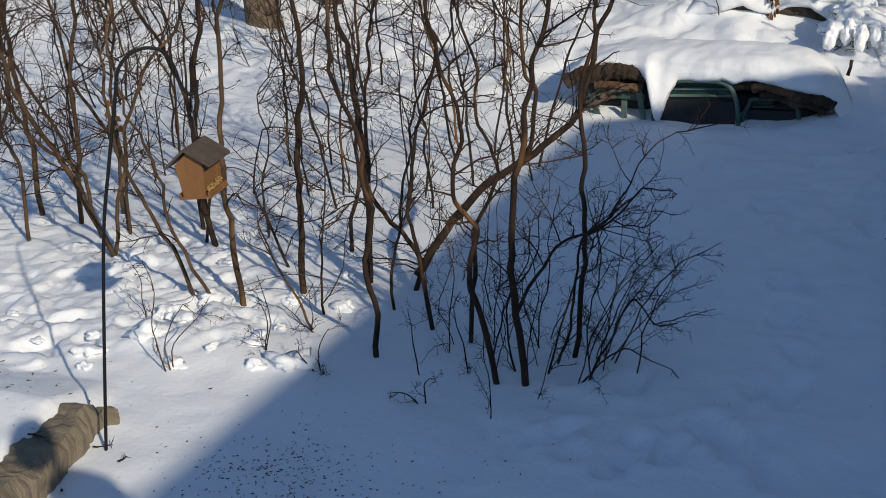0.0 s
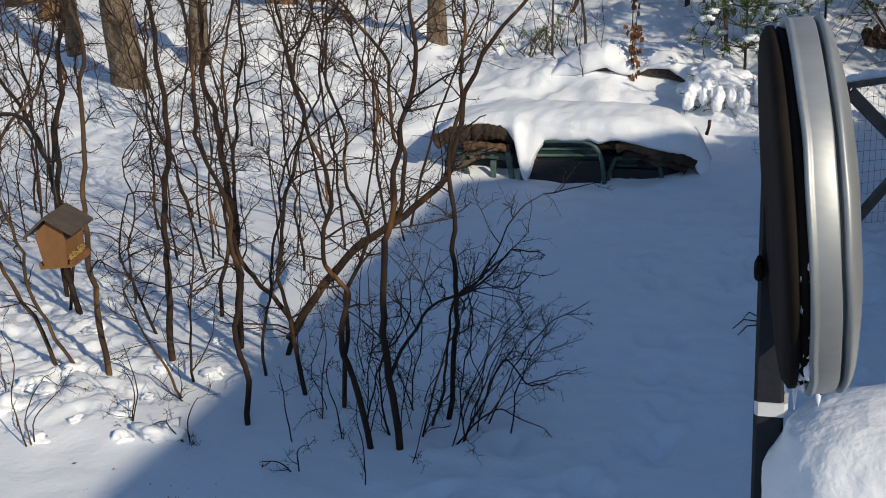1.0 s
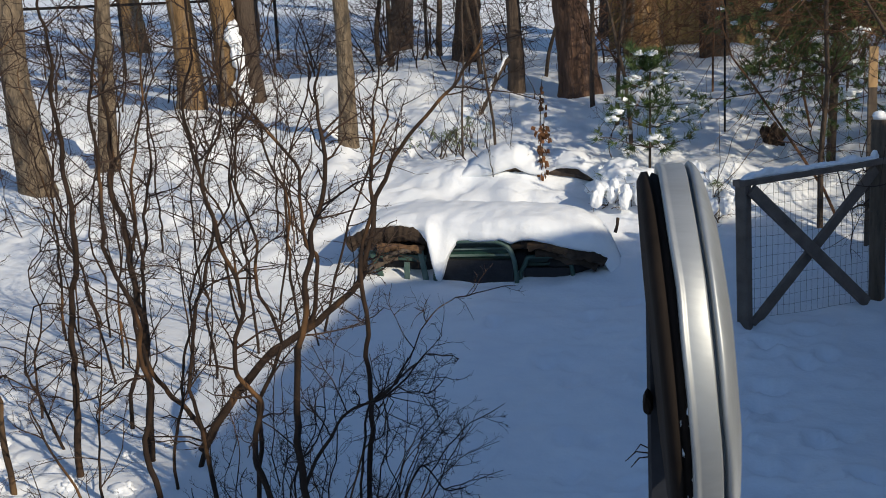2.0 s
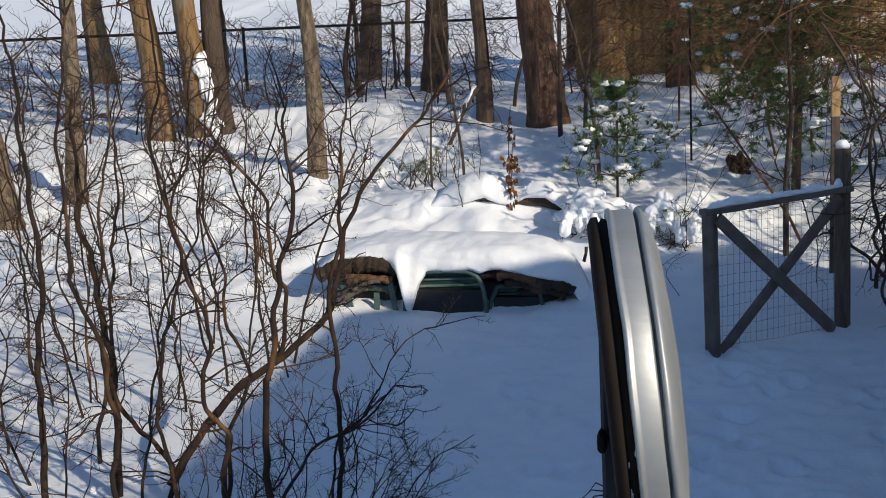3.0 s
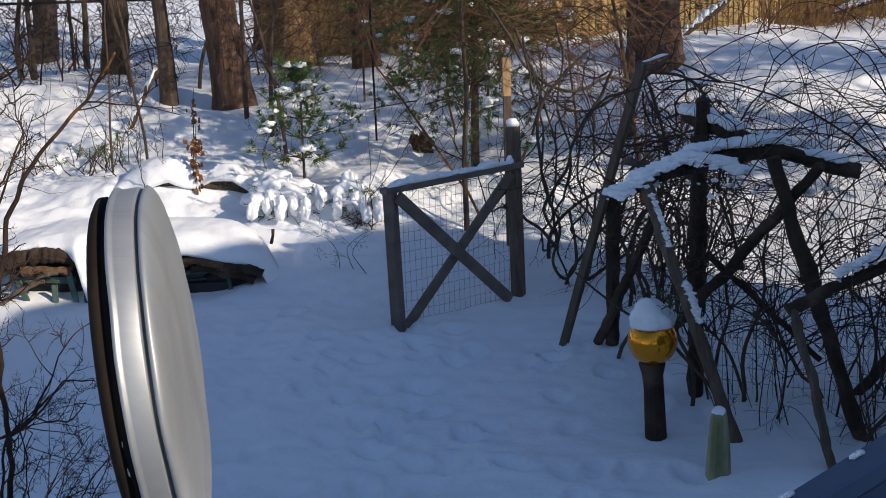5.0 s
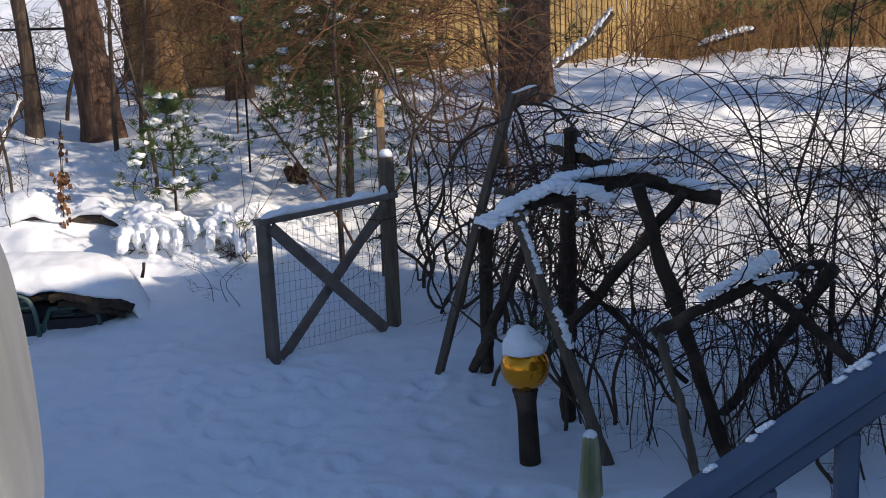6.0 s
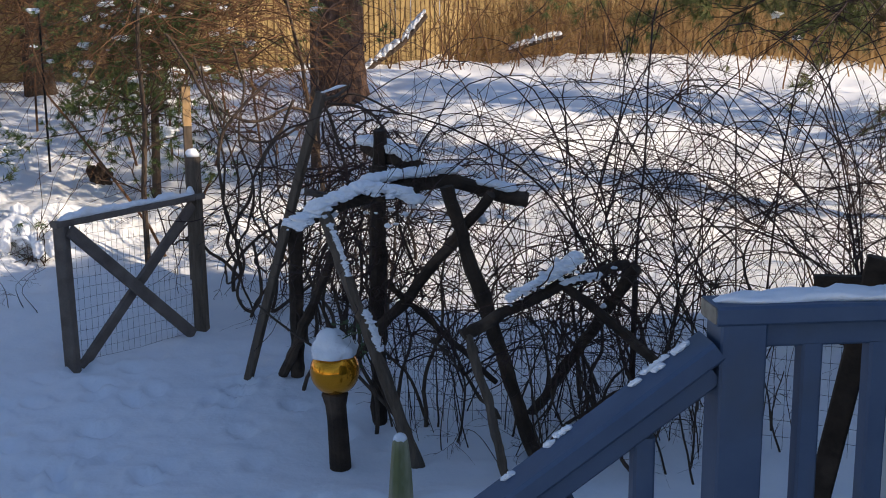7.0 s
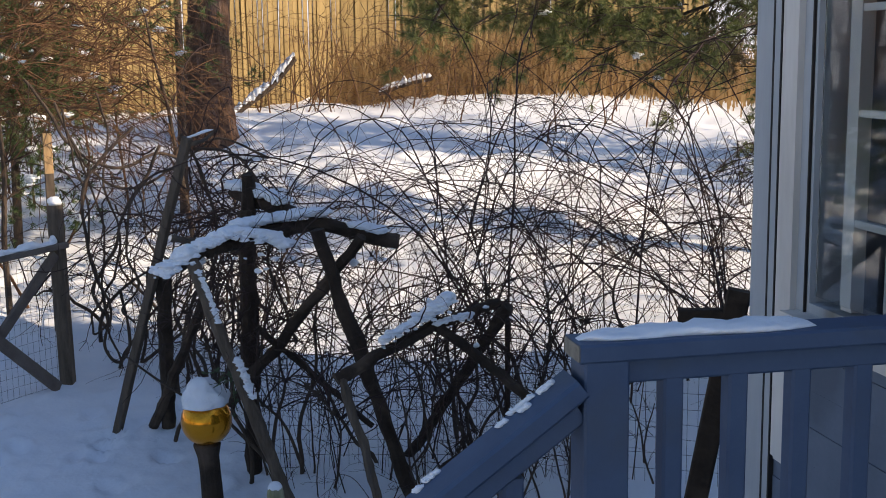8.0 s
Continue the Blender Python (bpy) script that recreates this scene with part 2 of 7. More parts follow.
def part(name, mesh, mat, parent=None, label="", smooth=False, kind=""):
    data = bpy.data.meshes.new(name)
    data.from_pydata(mesh.v, [], mesh.f)
    data.materials.append(mat)
    if smooth:
        data.polygons.foreach_set("use_smooth", [True] * len(data.polygons))
    data.update()
    ob = new(name, data)
    if parent:
        ob.parent = parent
        ob.matrix_parent_inverse = parent.matrix_world.inverted()
    if label:
        ob["label"] = label
    if kind:
        ob["kind"] = kind
    return ob


def thing(name, at, label, category, group="", kind=""):
    e = new(name)
    e.empty_display_size = 0.1
    e.matrix_world = Matrix.Translation(at)
    return tagged(e, label, category, group, kind)


def sheet(x, y, z):
    """Vertices and faces of a grid of heights."""
    n, m = len(y), len(x)
    verts = [(float(x[j]), float(y[i]), float(z[i, j])) for i in range(n) for j in range(m)]
    faces = [(i * m + j, i * m + j + 1, i * m + m + j + 1, i * m + m + j) for i in range(n - 1) for j in range(m - 1)]
    return verts, faces


def wander(rng, p, d, length, n, curl, lift=0.0):
    """A crooked line from p along d."""
    p, d = Vector(p), Vector(d).normalized()
    pts = [p.copy()]
    for _ in range(n):
        d = (d + Vector((rng.gauss(0, curl), rng.gauss(0, curl), rng.gauss(0, curl) + lift))).normalized()
        p = p + d * (length / n)
        pts.append(p.copy())
    return pts


def fan(rng, d, angle):
    """A direction that leaves d by about that many degrees."""
    d = Vector(d).normalized()
    s = d.cross(Vector((rng.gauss(0, 1), rng.gauss(0, 1), rng.gauss(0, 1)))).normalized()
    return (d * math.cos(radians(angle)) + s * math.sin(radians(angle))).normalized()


def smooth_line(pts, per=3):
    """More points along a line, by Catmull-Rom."""
    pts = [Vector(p) for p in pts]
    out = []
    for i in range(len(pts) - 1):
        a, b, c, d = pts[max(i - 1, 0)], pts[i], pts[i + 1], pts[min(i + 2, len(pts) - 1)]
        for k in range(per):
            t = k / per
            out.append(0.5 * ((2 * b) + (c - a) * t + (2 * a - 5 * b + 4 * c - d) * t * t + (3 * b - a - 3 * c + d) * t ** 3))
    return out + [pts[-1]]


def twig_spray(mesh, rng, p, d, length, r, level, lift):
    pts = wander(rng, p, d, length, 6 if level else 4, 0.21, lift)
    mesh.tube(pts, [r * (1 - 0.6 * i / (len(pts) - 1)) for i in range(len(pts))], 4 if level else 3, cap=False)
    if level == 0:
        return
    for _ in range(rng.randint(3, 6)):
        k = rng.randint(1, len(pts) - 1)
        d2 = fan(rng, pts[k] - pts[k - 1], rng.uniform(30, 70))
        twig_spray(mesh, rng, pts[k].lerp(pts[k - 1], rng.random()), d2, length * rng.uniform(0.25, 0.5), max(0.0011, r * 0.5), level - 1, lift)


# ---- the snow-covered ground ----
TABLES = {}


def lattice(px, py, seed):
    """Smooth value noise, 0 to 1."""
    if seed not in TABLES:
        TABLES[seed] = np.random.RandomState(seed).rand(256, 256)
    table = TABLES[seed]
    xi, yi = np.floor(px).astype(int), np.floor(py).astype(int)
    fx, fy = px - xi, py - yi
    fx, fy = fx * fx * (3 - 2 * fx), fy * fy * (3 - 2 * fy)
    a, b = table[yi % 256, xi % 256], table[yi % 256, (xi + 1) % 256]
    c, d = table[(yi + 1) % 256, xi % 256], table[(yi + 1) % 256, (xi + 1) % 256]
    return (a * (1 - fx) + b * fx) * (1 - fy) + (c * (1 - fx) + d * fx) * fy


def bump_at(x, y, cx, cy, rx, ry, h):
    return h * np.exp(-(((x - cx) / rx) ** 2 + ((y - cy) / ry) ** 2))




def ground_height(x, y):
    x, y = np.asarray(x, float), np.asarray(y, float)
    z = np.interp(y, [0, 9.5, 15, 20, 27, 60, 400], [0, 0, 0.95, 1.35, 1.5, 5.5, 45.0])
    z = z + 0.05 * (lattice(x * 0.5 + 40, y * 0.5 + 40, 1) - 0.5) + 0.03 * (lattice(x * 1.3 + 60, y * 1.3 + 60, 2) - 0.5)
    wild = np.clip((y - 9.8) / 2.0, 0, 1)
    z = z + wild * (0.16 * (lattice(x * 0.9 + 17, y * 0.9 + 5, 5) - 0.5) + 0.10 * (lattice(x * 2.1 + 31, y * 2.1 + 8, 6) - 0.5) + 0.05 * (lattice(x * 4.7 + 3, y * 4.7, 8) - 0.5))
    z = z + 0.17 * np.clip((-3.31 - 0.2 * (y - 2.9) - x) / 0.14, 0, 1) * np.clip((4.15 - y) / 0.5, 0, 1)
    # drifts and covered brush behind the chairs
    for q in ((-1.9, 12.7, 0.75, 0.40, 0.26), (-1.05, 12.9, 0.65, 0.4, 0.28), (-0.35, 11.7, 0.55, 0.35, 0.16), (0.35, 12.2, 0.6, 0.4, 0.14),
              (-5.2, 17.3, 3.2, 0.8, 0.25), (-3.0, 14.9, 0.9, 0.5, 0.15), (6.2, 15.5, 2.8, 1.6, 0.25), (8.0, 21.0, 4.0, 2.0, 0.13), (13.5, 22.0, 4.0, 2.0, 0.27),
              (-1.9, 9.93, 0.75, 0.20, -0.075), (2.2, 5.5, 0.35, 0.3, 0.09), (-5.0, 4.1, 0.8, 0.65, 0.06), (1.9, 7.9, 0.3, 0.3, 0.05), (-3.6, 4.7, 0.5, 0.3, 0.06)):
        z = z + bump_at(x, y, *q)
    return z


def plates(x, y, per_metre, seed):
    """Broken crust: a random height for each cell round scattered points, and how far its edge is."""
    rs = np.random.RandomState(seed)
    jx, jy, hh = rs.rand(97, 97), rs.rand(97, 97), rs.rand(97, 97)
    px, py = x * per_metre, y * per_metre
    xi, yi = np.floor(px).astype(int), np.floor(py).astype(int)
    best, second, height = np.full(x.shape, 9.0), np.full(x.shape, 9.0), np.zeros(x.shape)
    for a in (-1, 0, 1):
        for b in (-1, 0, 1):
            u, v = (yi + b) % 97, (xi + a) % 97
            d = np.hypot(xi + a + jx[u, v] - px, yi + b + jy[u, v] - py)
            closer = d < best
            second = np.where(closer, best, np.minimum(second, d))
            height = np.where(closer, hh[u, v], height)
            best = np.where(closer, d, best)
    return height, second - best


def fine_relief(x, y):
    """Crust, clods and footprints on top of the yard's broad shape."""
    z = np.zeros(x.shape)
    side = np.clip((-2.35 - x) / 0.5, 0, 1) * np.clip((7.6 - y) / 1.5, 0, 1) * np.clip((x + 8) / 1.0, 0, 1)
    patch = np.clip((lattice(x * 1.15 + 3.3, y * 1.15 + 7.2, 21) - 0.36) * 4, 0, 1) * np.clip((y - 3.9) / 0.5, 0, 1)
    wx, wy = x + 0.10 * lattice(x * 5 + 2, y * 5, 22), y + 0.10 * lattice(x * 5, y * 5 + 9, 23)
    h1, e1 = plates(wx, wy, 5.5, 31)
    h2, e2 = plates(wx + 3, wy + 3, 11.0, 32)
    broken = 0.075 * (h1 - 0.5) * np.clip(e1 * 9, 0, 1) + 0.030 * (h2 - 0.5) * np.clip(e2 * 7, 0, 1)
    z = z + side * patch * (broken + 0.020 * (lattice(x * 13, y * 13, 24) - 0.5))
    z = z + side * 0.012 * (lattice(x * 7 + 1, y * 7, 25) - 0.5)
    wild = np.clip((y - 9.6) / 1.2, 0, 1) * np.clip((19 - y) / 3, 0, 1) * np.clip((x + 9) / 2, 0, 1) * np.clip((9.5 - x) / 2, 0, 1)
    h4, e4 = plates(wx + 1, wy + 7, 3.4, 34)
    z = z + wild * (0.055 * (h4 - 0.5) * np.clip(e4 * 4, 0, 1) + 0.05 * (lattice(x * 3.7 + 6, y * 3.7, 27) - 0.5) + 0.035 * (lattice(x * 8.3, y * 8.3 + 2, 28) - 0.5))
    # settled lumps and old footprints over the open yard
    mid = np.clip((7.0 - np.abs(y - 7)) / 2, 0, 1) * np.clip((x + 2.6) / 0.6, 0, 1) * np.clip((3.4 - x) / 0.6, 0, 1)
    h3, e3 = plates(wx + 9, wy + 5, 3.6, 33)
    z = z + mid * (0.018 * (h3 - 0.5) * np.clip(e3 * 3, 0, 1) + 0.016 * (lattice(x * 5.2 + 90, y * 5.2 + 7, 9) - 0.5) + 0.040 * (lattice(x * 2.4 + 33, y * 2.4 + 51, 11) - 0.5) + 0.010 * (lattice(x * 11, y * 11, 26) - 0.5))
    rs = np.random.RandomState(41)
    for k in range(150):
        cx, cy = rs.uniform(-1.6, 2.2), rs.uniform(3.9, 9.3)
        if k % 3 == 0:
            cx, cy = 0.35 + 0.35 * rs.randn(), rs.uniform(4.4, 8.6)
        near = (np.abs(x - cx) < 0.4) & (np.abs(y - cy) < 0.5)
        a, dx, dy, deep = rs.uniform(-0.6, 0.6), x[near] - cx, y[near] - cy, rs.uniform(0.012, 0.05)
        u, v = dx * math.cos(a) - dy * math.sin(a), dx * math.sin(a) + dy * math.cos(a)
        q = np.sqrt((u / 0.065) ** 2 + (v / 0.13) ** 2)
        z[near] += deep * (-np.exp(-q ** 4) + 0.35 * np.exp(-((q - 1.35) / 0.35) ** 2))
    return z


def gz(x, y):
    return float(ground_height(np.array([x]), np.array([y]))[0])


gx = np.concatenate([[-400, -200, -100, -60, -40, -30, -24], np.arange(-20, -8, 0.25), np.arange(-8, -5.6, 0.06), np.arange(-5.6, -2.3, 0.025), np.arange(-2.3, 3.2, 0.04), np.arange(3.2, 8, 0.07), np.arange(8, 24, 0.25), [26, 32, 45, 70, 120, 220, 400]])
gy = np.concatenate([[-400, -150, -60, -30, -15, -8, -4, -1], np.arange(0, 2.6, 0.3), np.arange(2.6, 3.6, 0.07), np.arange(3.6, 6.4, 0.025), np.arange(6.4, 9.6, 0.04), np.arange(9.6, 15.5, 0.06), np.arange(15.5, 30, 0.2), [31, 33, 36, 40, 48, 60, 90, 160, 400]])
GX, GY = np.meshgrid(gx, gy)
m = Mesh()
m.add(*sheet(gx, gy, ground_height(GX, GY) + fine_relief(GX, GY)))
ground = tagged(part("ground", m, SNOW, smooth=True), "deep white snow covering the whole yard, trampled in places", "snow", kind="structure")


# ---- house wing, deck and railing (their axes are turned a little from the yard's) ----
U, V = Vector((0.974, -0.225, 0)), Vector((0.225, 0.974, 0))
DECK = 1.08
CORNER = Vector((2.74, 2.88, 0))


def on_wall(s, d, z):
    """A place on the deck-side wall: s metres from the corner, d metres out of its face."""
    return CORNER - V * s - U * d + Vector((0, 0, z))


def slab(mesh, s0, s1, d0, d1, z0, z1):
    k = len(mesh.v)
    mesh.v += [tuple(on_wall(s, d, z)) for z in (z0, z1) for s, d in ((s0, d0), (s1, d0), (s1, d1), (s0, d1))]
    mesh.f += [tuple(i + k for i in reversed(q)) for q in ((3, 2, 1, 0), (4, 5, 6, 7), (0, 1, 5, 4), (1, 2, 6, 5), (2, 3, 7, 6), (3, 0, 4, 7))]


SILL, HEAD = 1.78, 2.88
WIN0, WIN1 = 0.235, 1.60
house = thing("house", (6.5, -3, 0), "blue-grey clapboard house wing beside the deck", "house")
m = Mesh()      # deck-side wall of the low sunroom round its window
slab(m, 0.02, WIN0, -0.18, 0, 0, 3.1)
slab(m, WIN1, 2.0, -0.18, 0, 0, 3.1)
slab(m, WIN0, WIN1, -0.18, 0, 0, SILL)
slab(m, WIN0, WIN1, -0.18, 0, HEAD, 3.1)
slab(m, 1.84, 2.0, -2.9, -0.18, 0, 3.1)
slab(m, 0.02, 0.18, -2.9, -0.18, 0, 3.1)
part("wall", m, SIDING, house)
m = Mesh()
slab(m, -0.02, 2.02, -3.0, 0.03, 3.1, 3.14)
part("sunroom_roof", m, ROOFMAT, house)
m = Mesh()
slab(m, 0.0, 2.0, -2.95, 0.0, 3.14, 3.20)
tagged(part("roof_snow", m, SNOW), "even layer of snow on the flat sunroom roof", "snow")
# main house out of view: outline fitted to its shade, walls pale to bounce light
for lo, hi in (((5.4, -12, 0), (5.58, 3.45, 4.98)), ((5.58, 3.27, 0), (11.3, 3.45, 4.98)), ((11.12, -12, 0), (11.3, 3.27, 6.6)), ((5.58, -12, 0), (11.12, -11.82, 4.98)),
               ((11.3, 3.27, 0), (20.0, 3.45, 3.96)), ((19.82, -12, 0), (20.0, 3.27, 3.96)), ((11.3, -12, 0), (19.82, -11.82, 3.96))):
    m = Mesh()
    m.box(lo, hi)
    part("wall", m, BOUNCEPAINT, house)
for k in range(16):
    z = 0.02 + k * 0.11
    q = Mesh()
    slab(q, 0.10, 2.0, 0.002, 0.014 if k % 2 else 0.016, z, z + 0.1085)
    part("clapboard", q, SIDING, house)
m = Mesh()      # one long slope over the unseen main house, a flat roof on its far wing
v = [(5.23, 3.64, 5.04), (11.4, 3.64, 6.87), (11.4, -12.2, 6.87), (5.23, -12.2, 5.04)]
m.add(v + [(a, b, c - 0.14) for a, b, c in v], [(0, 1, 2, 3), (7, 6, 5, 4), (0, 4, 5, 1), (1, 5, 6, 2), (2, 6, 7, 3), (3, 7, 4, 0)])
m.box((11.4, -12.2, 3.96), (20.2, 3.64, 4.1))
part("roof", m, ROOFMAT, house)
m = Mesh()
v = [(5.35, 3.55, 5.08), (11.3, 3.55, 6.845), (11.3, -12.1, 6.845), (5.35, -12.1, 5.08)]
m.add(v + [(a, b, c + 0.04) for a, b, c in v], [(3, 2, 1, 0), (4, 5, 6, 7), (0, 1, 5, 4), (1, 2, 6, 5), (2, 3, 7, 6), (3, 0, 4, 7)])
m.box((11.5, -12.1, 4.1), (20.1, 3.55, 4.15))
tagged(part("roof_snow", m, SNOW), "layer of snow on the main roofs", "snow")
m = Mesh()
v = [(5.58, 3.45, 4.98), (11.3, 3.45, 4.98), (11.3, 3.45, 6.70), (5.58, 3.45, 5.0)]
m.add(v + [(a, b - 0.1, c) for a, b, c in v], [(0, 1, 2, 3), (7, 6, 5, 4), (0, 4, 5, 1), (1, 5, 6, 2), (2, 6, 7, 3), (3, 7, 4, 0)])
part("gable", m, BOUNCEPAINT, house)
m = Mesh()
slab(m, -0.055, 0.050, 0.0, 0.03, 0, 3.1)
part("corner_board", m, CORNERPAINT, house, "weathered pale blue corner board with flaking paint")
m = Mesh()
slab(m, 0.060, 0.098, 0.0, 0.029, 0, 3.1)
part("downpipe", m, CORNERPAINT, house)
# dark strips set proud of the wall to paint the shade between the boards
m = Mesh()
slab(m, 0.050, 0.060, 0.0, 0.0305, 0, 3.1)
slab(m, 0.098, 0.106, 0.0, 0.0305, 0, 3.1)
part("open_joint", m, DARKSTRIP, house, "dark strip painted in for the shaded gap between the corner boards")
m = Mesh()
slab(m, WIN0 + 0.030, WIN0 + 0.036, -0.02, 0.0205, SILL, HEAD)
part("window_gasket", m, DARKSTRIP, house, "thin dark strip beside the glass")
window = part("window", Mesh(), TRIMWHITE, house)
m = Mesh()
slab(m, 0.112, 0.150, 0.0, 0.030, 1.30, 3.0)
slab(m, 0.150, WIN0 - 0.012, 0.0, 0.040, 1.30, 3.0)
part("casing", m, TRIMWHITE, window)
m = Mesh()
slab(m, WIN1, WIN1 + 0.16, 0.0, 0.035, 1.46, 3.0)
part("casing", m, TRIMWHITE, window)
m = Mesh()
slab(m, WIN0, WIN1, 0.0, 0.035, HEAD, 3.0)
part("casing", m, TRIMWHITE, window)
m = Mesh()
slab(m, WIN0 - 0.01, WIN1 + 0.1, 0.0, 0.075, SILL - 0.05, SILL)
part("sill", m, TRIMWHITE, window)
m = Mesh()
slab(m, WIN0 - 0.012, WIN0 + 0.030, -0.10, 0.020, SILL, HEAD)
slab(m, WIN0 + 0.036, WIN0 + 0.050, -0.10, 0.012, SILL, HEAD)
slab(m, WIN1 - 0.06, WIN1, -0.10, 0.012, SILL, HEAD)
slab(m, WIN0 + 0.050, WIN1 - 0.06, -0.10, 0.012, SILL, SILL + 0.03)
slab(m, WIN0 + 0.050, WIN1 - 0.06, -0.10, 0.012, HEAD - 0.05, HEAD)
part("window_frame", m, CORNERPAINT, window)
m = Mesh()
slab(m, WIN0 + 0.050, WIN1 - 0.06, -0.012, -0.006, SILL + 0.05, HEAD - 0.05)
pane = part("pane", m, GLASS, window)
pane.visible_shadow = False
for s in (0.60, 0.90, 1.20):
    m = Mesh()
    slab(m, s, s + 0.026, -0.055, -0.030, SILL + 0.02, HEAD)
    part("muntin", m, TRIMWHITE, window)
for z in (2.05, 2.35, 2.63):
    m = Mesh()
    slab(m, 0.44, WIN1, -0.052, -0.033, z, z + 0.02)
    part("muntin", m, TRIMWHITE, window)
m = Mesh()
slab(m, 0.385, 0.44, -0.070, -0.030, SILL, HEAD)
part("inner_sash", m, TRIMWHITE, window)
m = Mesh()      # the room behind the glass
slab(m, 0.1, 1.8, -2.5, -2.45, 0.9, 3.02)
slab(m, 0.1, 0.14, -2.45, -0.2, 0.9, 3.02)
slab(m, 1.76, 1.8, -2.45, -0.2, 0.9, 3.02)
slab(m, 0.1, 1.8, -2.5, -0.2, 0.86, 0.9)
slab(m, 0.1, 1.8, -2.5, -0.2, 3.02, 3.06)
part("room", m, ROOMWALL, house)

POST = Vector((1.458, 1.803, 0))


def rail_place(u, v, z):
    return POST + U * u + V * v + Vector((0, 0, z))


deck = thing("deck", rail_place(0, -2, 0), "raised painted wooden deck with snow on it", "deck", kind="structure")
for k in range(17):
    m = Mesh()
    v = -0.16 - 0.145 * k
    m.beam(rail_place(0.0 if v > -1.35 else -2.4, v, DECK - 0.018), rail_place(1.22, v, DECK - 0.018), 0.138, 0.036)
    part("deck_board", m, DECKWOOD, deck)
m = Mesh()
for u in (-2.3, -1.2, 0.05, 1.1):
    m.beam(rail_place(u, -0.2 if u > -0.5 else -1.5, DECK - 0.13), rail_place(u, -2.5, DECK - 0.13), 0.045, 0.18)
    m.beam(rail_place(u, -2.3, 0), rail_place(u, -2.3, DECK - 0.05), 0.09, 0.09, up=(0, 1, 0))
    m.beam(rail_place(u, -0.3 if u > -0.5 else -1.6, 0), rail_place(u, -0.3 if u > -0.5 else -1.6, DECK - 0.05), 0.09, 0.09, up=(0, 1, 0))
part("joists", m, DECKWOOD, deck)
RISE, RUN = 0.185, 0.255
stairs = thing("stairs", rail_place(-0.9, -0.6, 0), "wooden steps leading down from the deck into the snow", "stairs", kind="structure")
for k in range(5):
    m = Mesh()
    z = DECK - RISE * (k + 1)
    m.beam(rail_place(-RUN * (k + 0.5), -0.12, z - 0.02), rail_place(-RUN * (k + 0.5), -1.25, z - 0.02), RUN + 0.02, 0.04)
    part("tread", m, DECKWOOD, stairs)
m = Mesh()
for v in (-0.10, -1.27):
    m.beam(rail_place(0, v, DECK - 0.16), rail_place(-1.6, v, DECK - 0.16 - 1.6 * RISE / RUN), 0.04, 0.2)
part("stringer", m, DECKWOOD, stairs)

railing = thing("railing", rail_place(0, 0, 0), "blue-painted wooden deck and stair railing dusted with snow", "railing")
TOP = 2.015
m = Mesh()
m.beam(rail_place(0, 0, 0), rail_place(0, 0, TOP - 0.036), 0.086, 0.086, up=U, bevel=0.05)
part("post", m, RAILBLUE, railing)
m = Mesh()
m.beam(rail_place(-0.052, 0, TOP - 0.018), rail_place(1.17, 0, TOP - 0.018), 0.098, 0.036, bevel=0.14)
part("cap_rail", m, RAILBLUE, railing)
m = Mesh()
m.beam(rail_place(-0.0545, 0, TOP - 0.018), rail_place(-0.0520, 0, TOP - 0.018), 0.088, 0.030)
part("worn_end", m, WORNEND, railing, "bare weathered end grain of the cap")
m = Mesh()
m.beam(rail_place(0.047, 0, TOP - 0.060), rail_place(1.17, 0, TOP - 0.060), 0.04, 0.048)
part("under_rail", m, RAILBLUE, railing)
m = Mesh()
m.beam(rail_place(0.047, 0, DECK + 0.12), rail_place(1.17, 0, DECK + 0.12), 0.04, 0.085)
part("bottom_rail", m, RAILBLUE, railing)
for k in range(7):
    m = Mesh()
    u = 0.138 + k * 0.129
    m.beam(rail_place(u, 0, DECK + 0.16), rail_place(u, 0, TOP - 0.080), 0.04, 0.04, up=U)
    part("baluster", m, RAILBLUE, railing)
SLOPE = 0.735
m = Mesh()
m.beam(rail_place(-0.045, 0, TOP - 0.082), rail_place(-1.50, 0, TOP - 0.082 - 1.455 * SLOPE), 0.096, 0.040, bevel=0.16)
part("stair_cap", m, RAILBLUE, railing)
m = Mesh()
m.beam(rail_place(-0.045, 0, TOP - 0.130), rail_place(-1.50, 0, TOP - 0.130 - 1.455 * SLOPE), 0.06, 0.042)
part("stair_under_rail", m, RAILBLUE, railing)
for k in range(9):
    m = Mesh()
    u = -0.17 - k * 0.15
    m.beam(rail_place(u, 0, max(0.0, DECK - 0.1 + u * 0.70)), rail_place(u, 0, TOP - 0.125 + u * SLOPE), 0.04, 0.04, up=U)
    part("baluster", m, RAILBLUE, railing)
m = Mesh()
m.beam(rail_place(-1.50, 0, 0), rail_place(-1.50, 0, TOP - 0.05 - 1.42 * SLOPE), 0.09, 0.09, up=U)
part("post", m, RAILBLUE, railing)


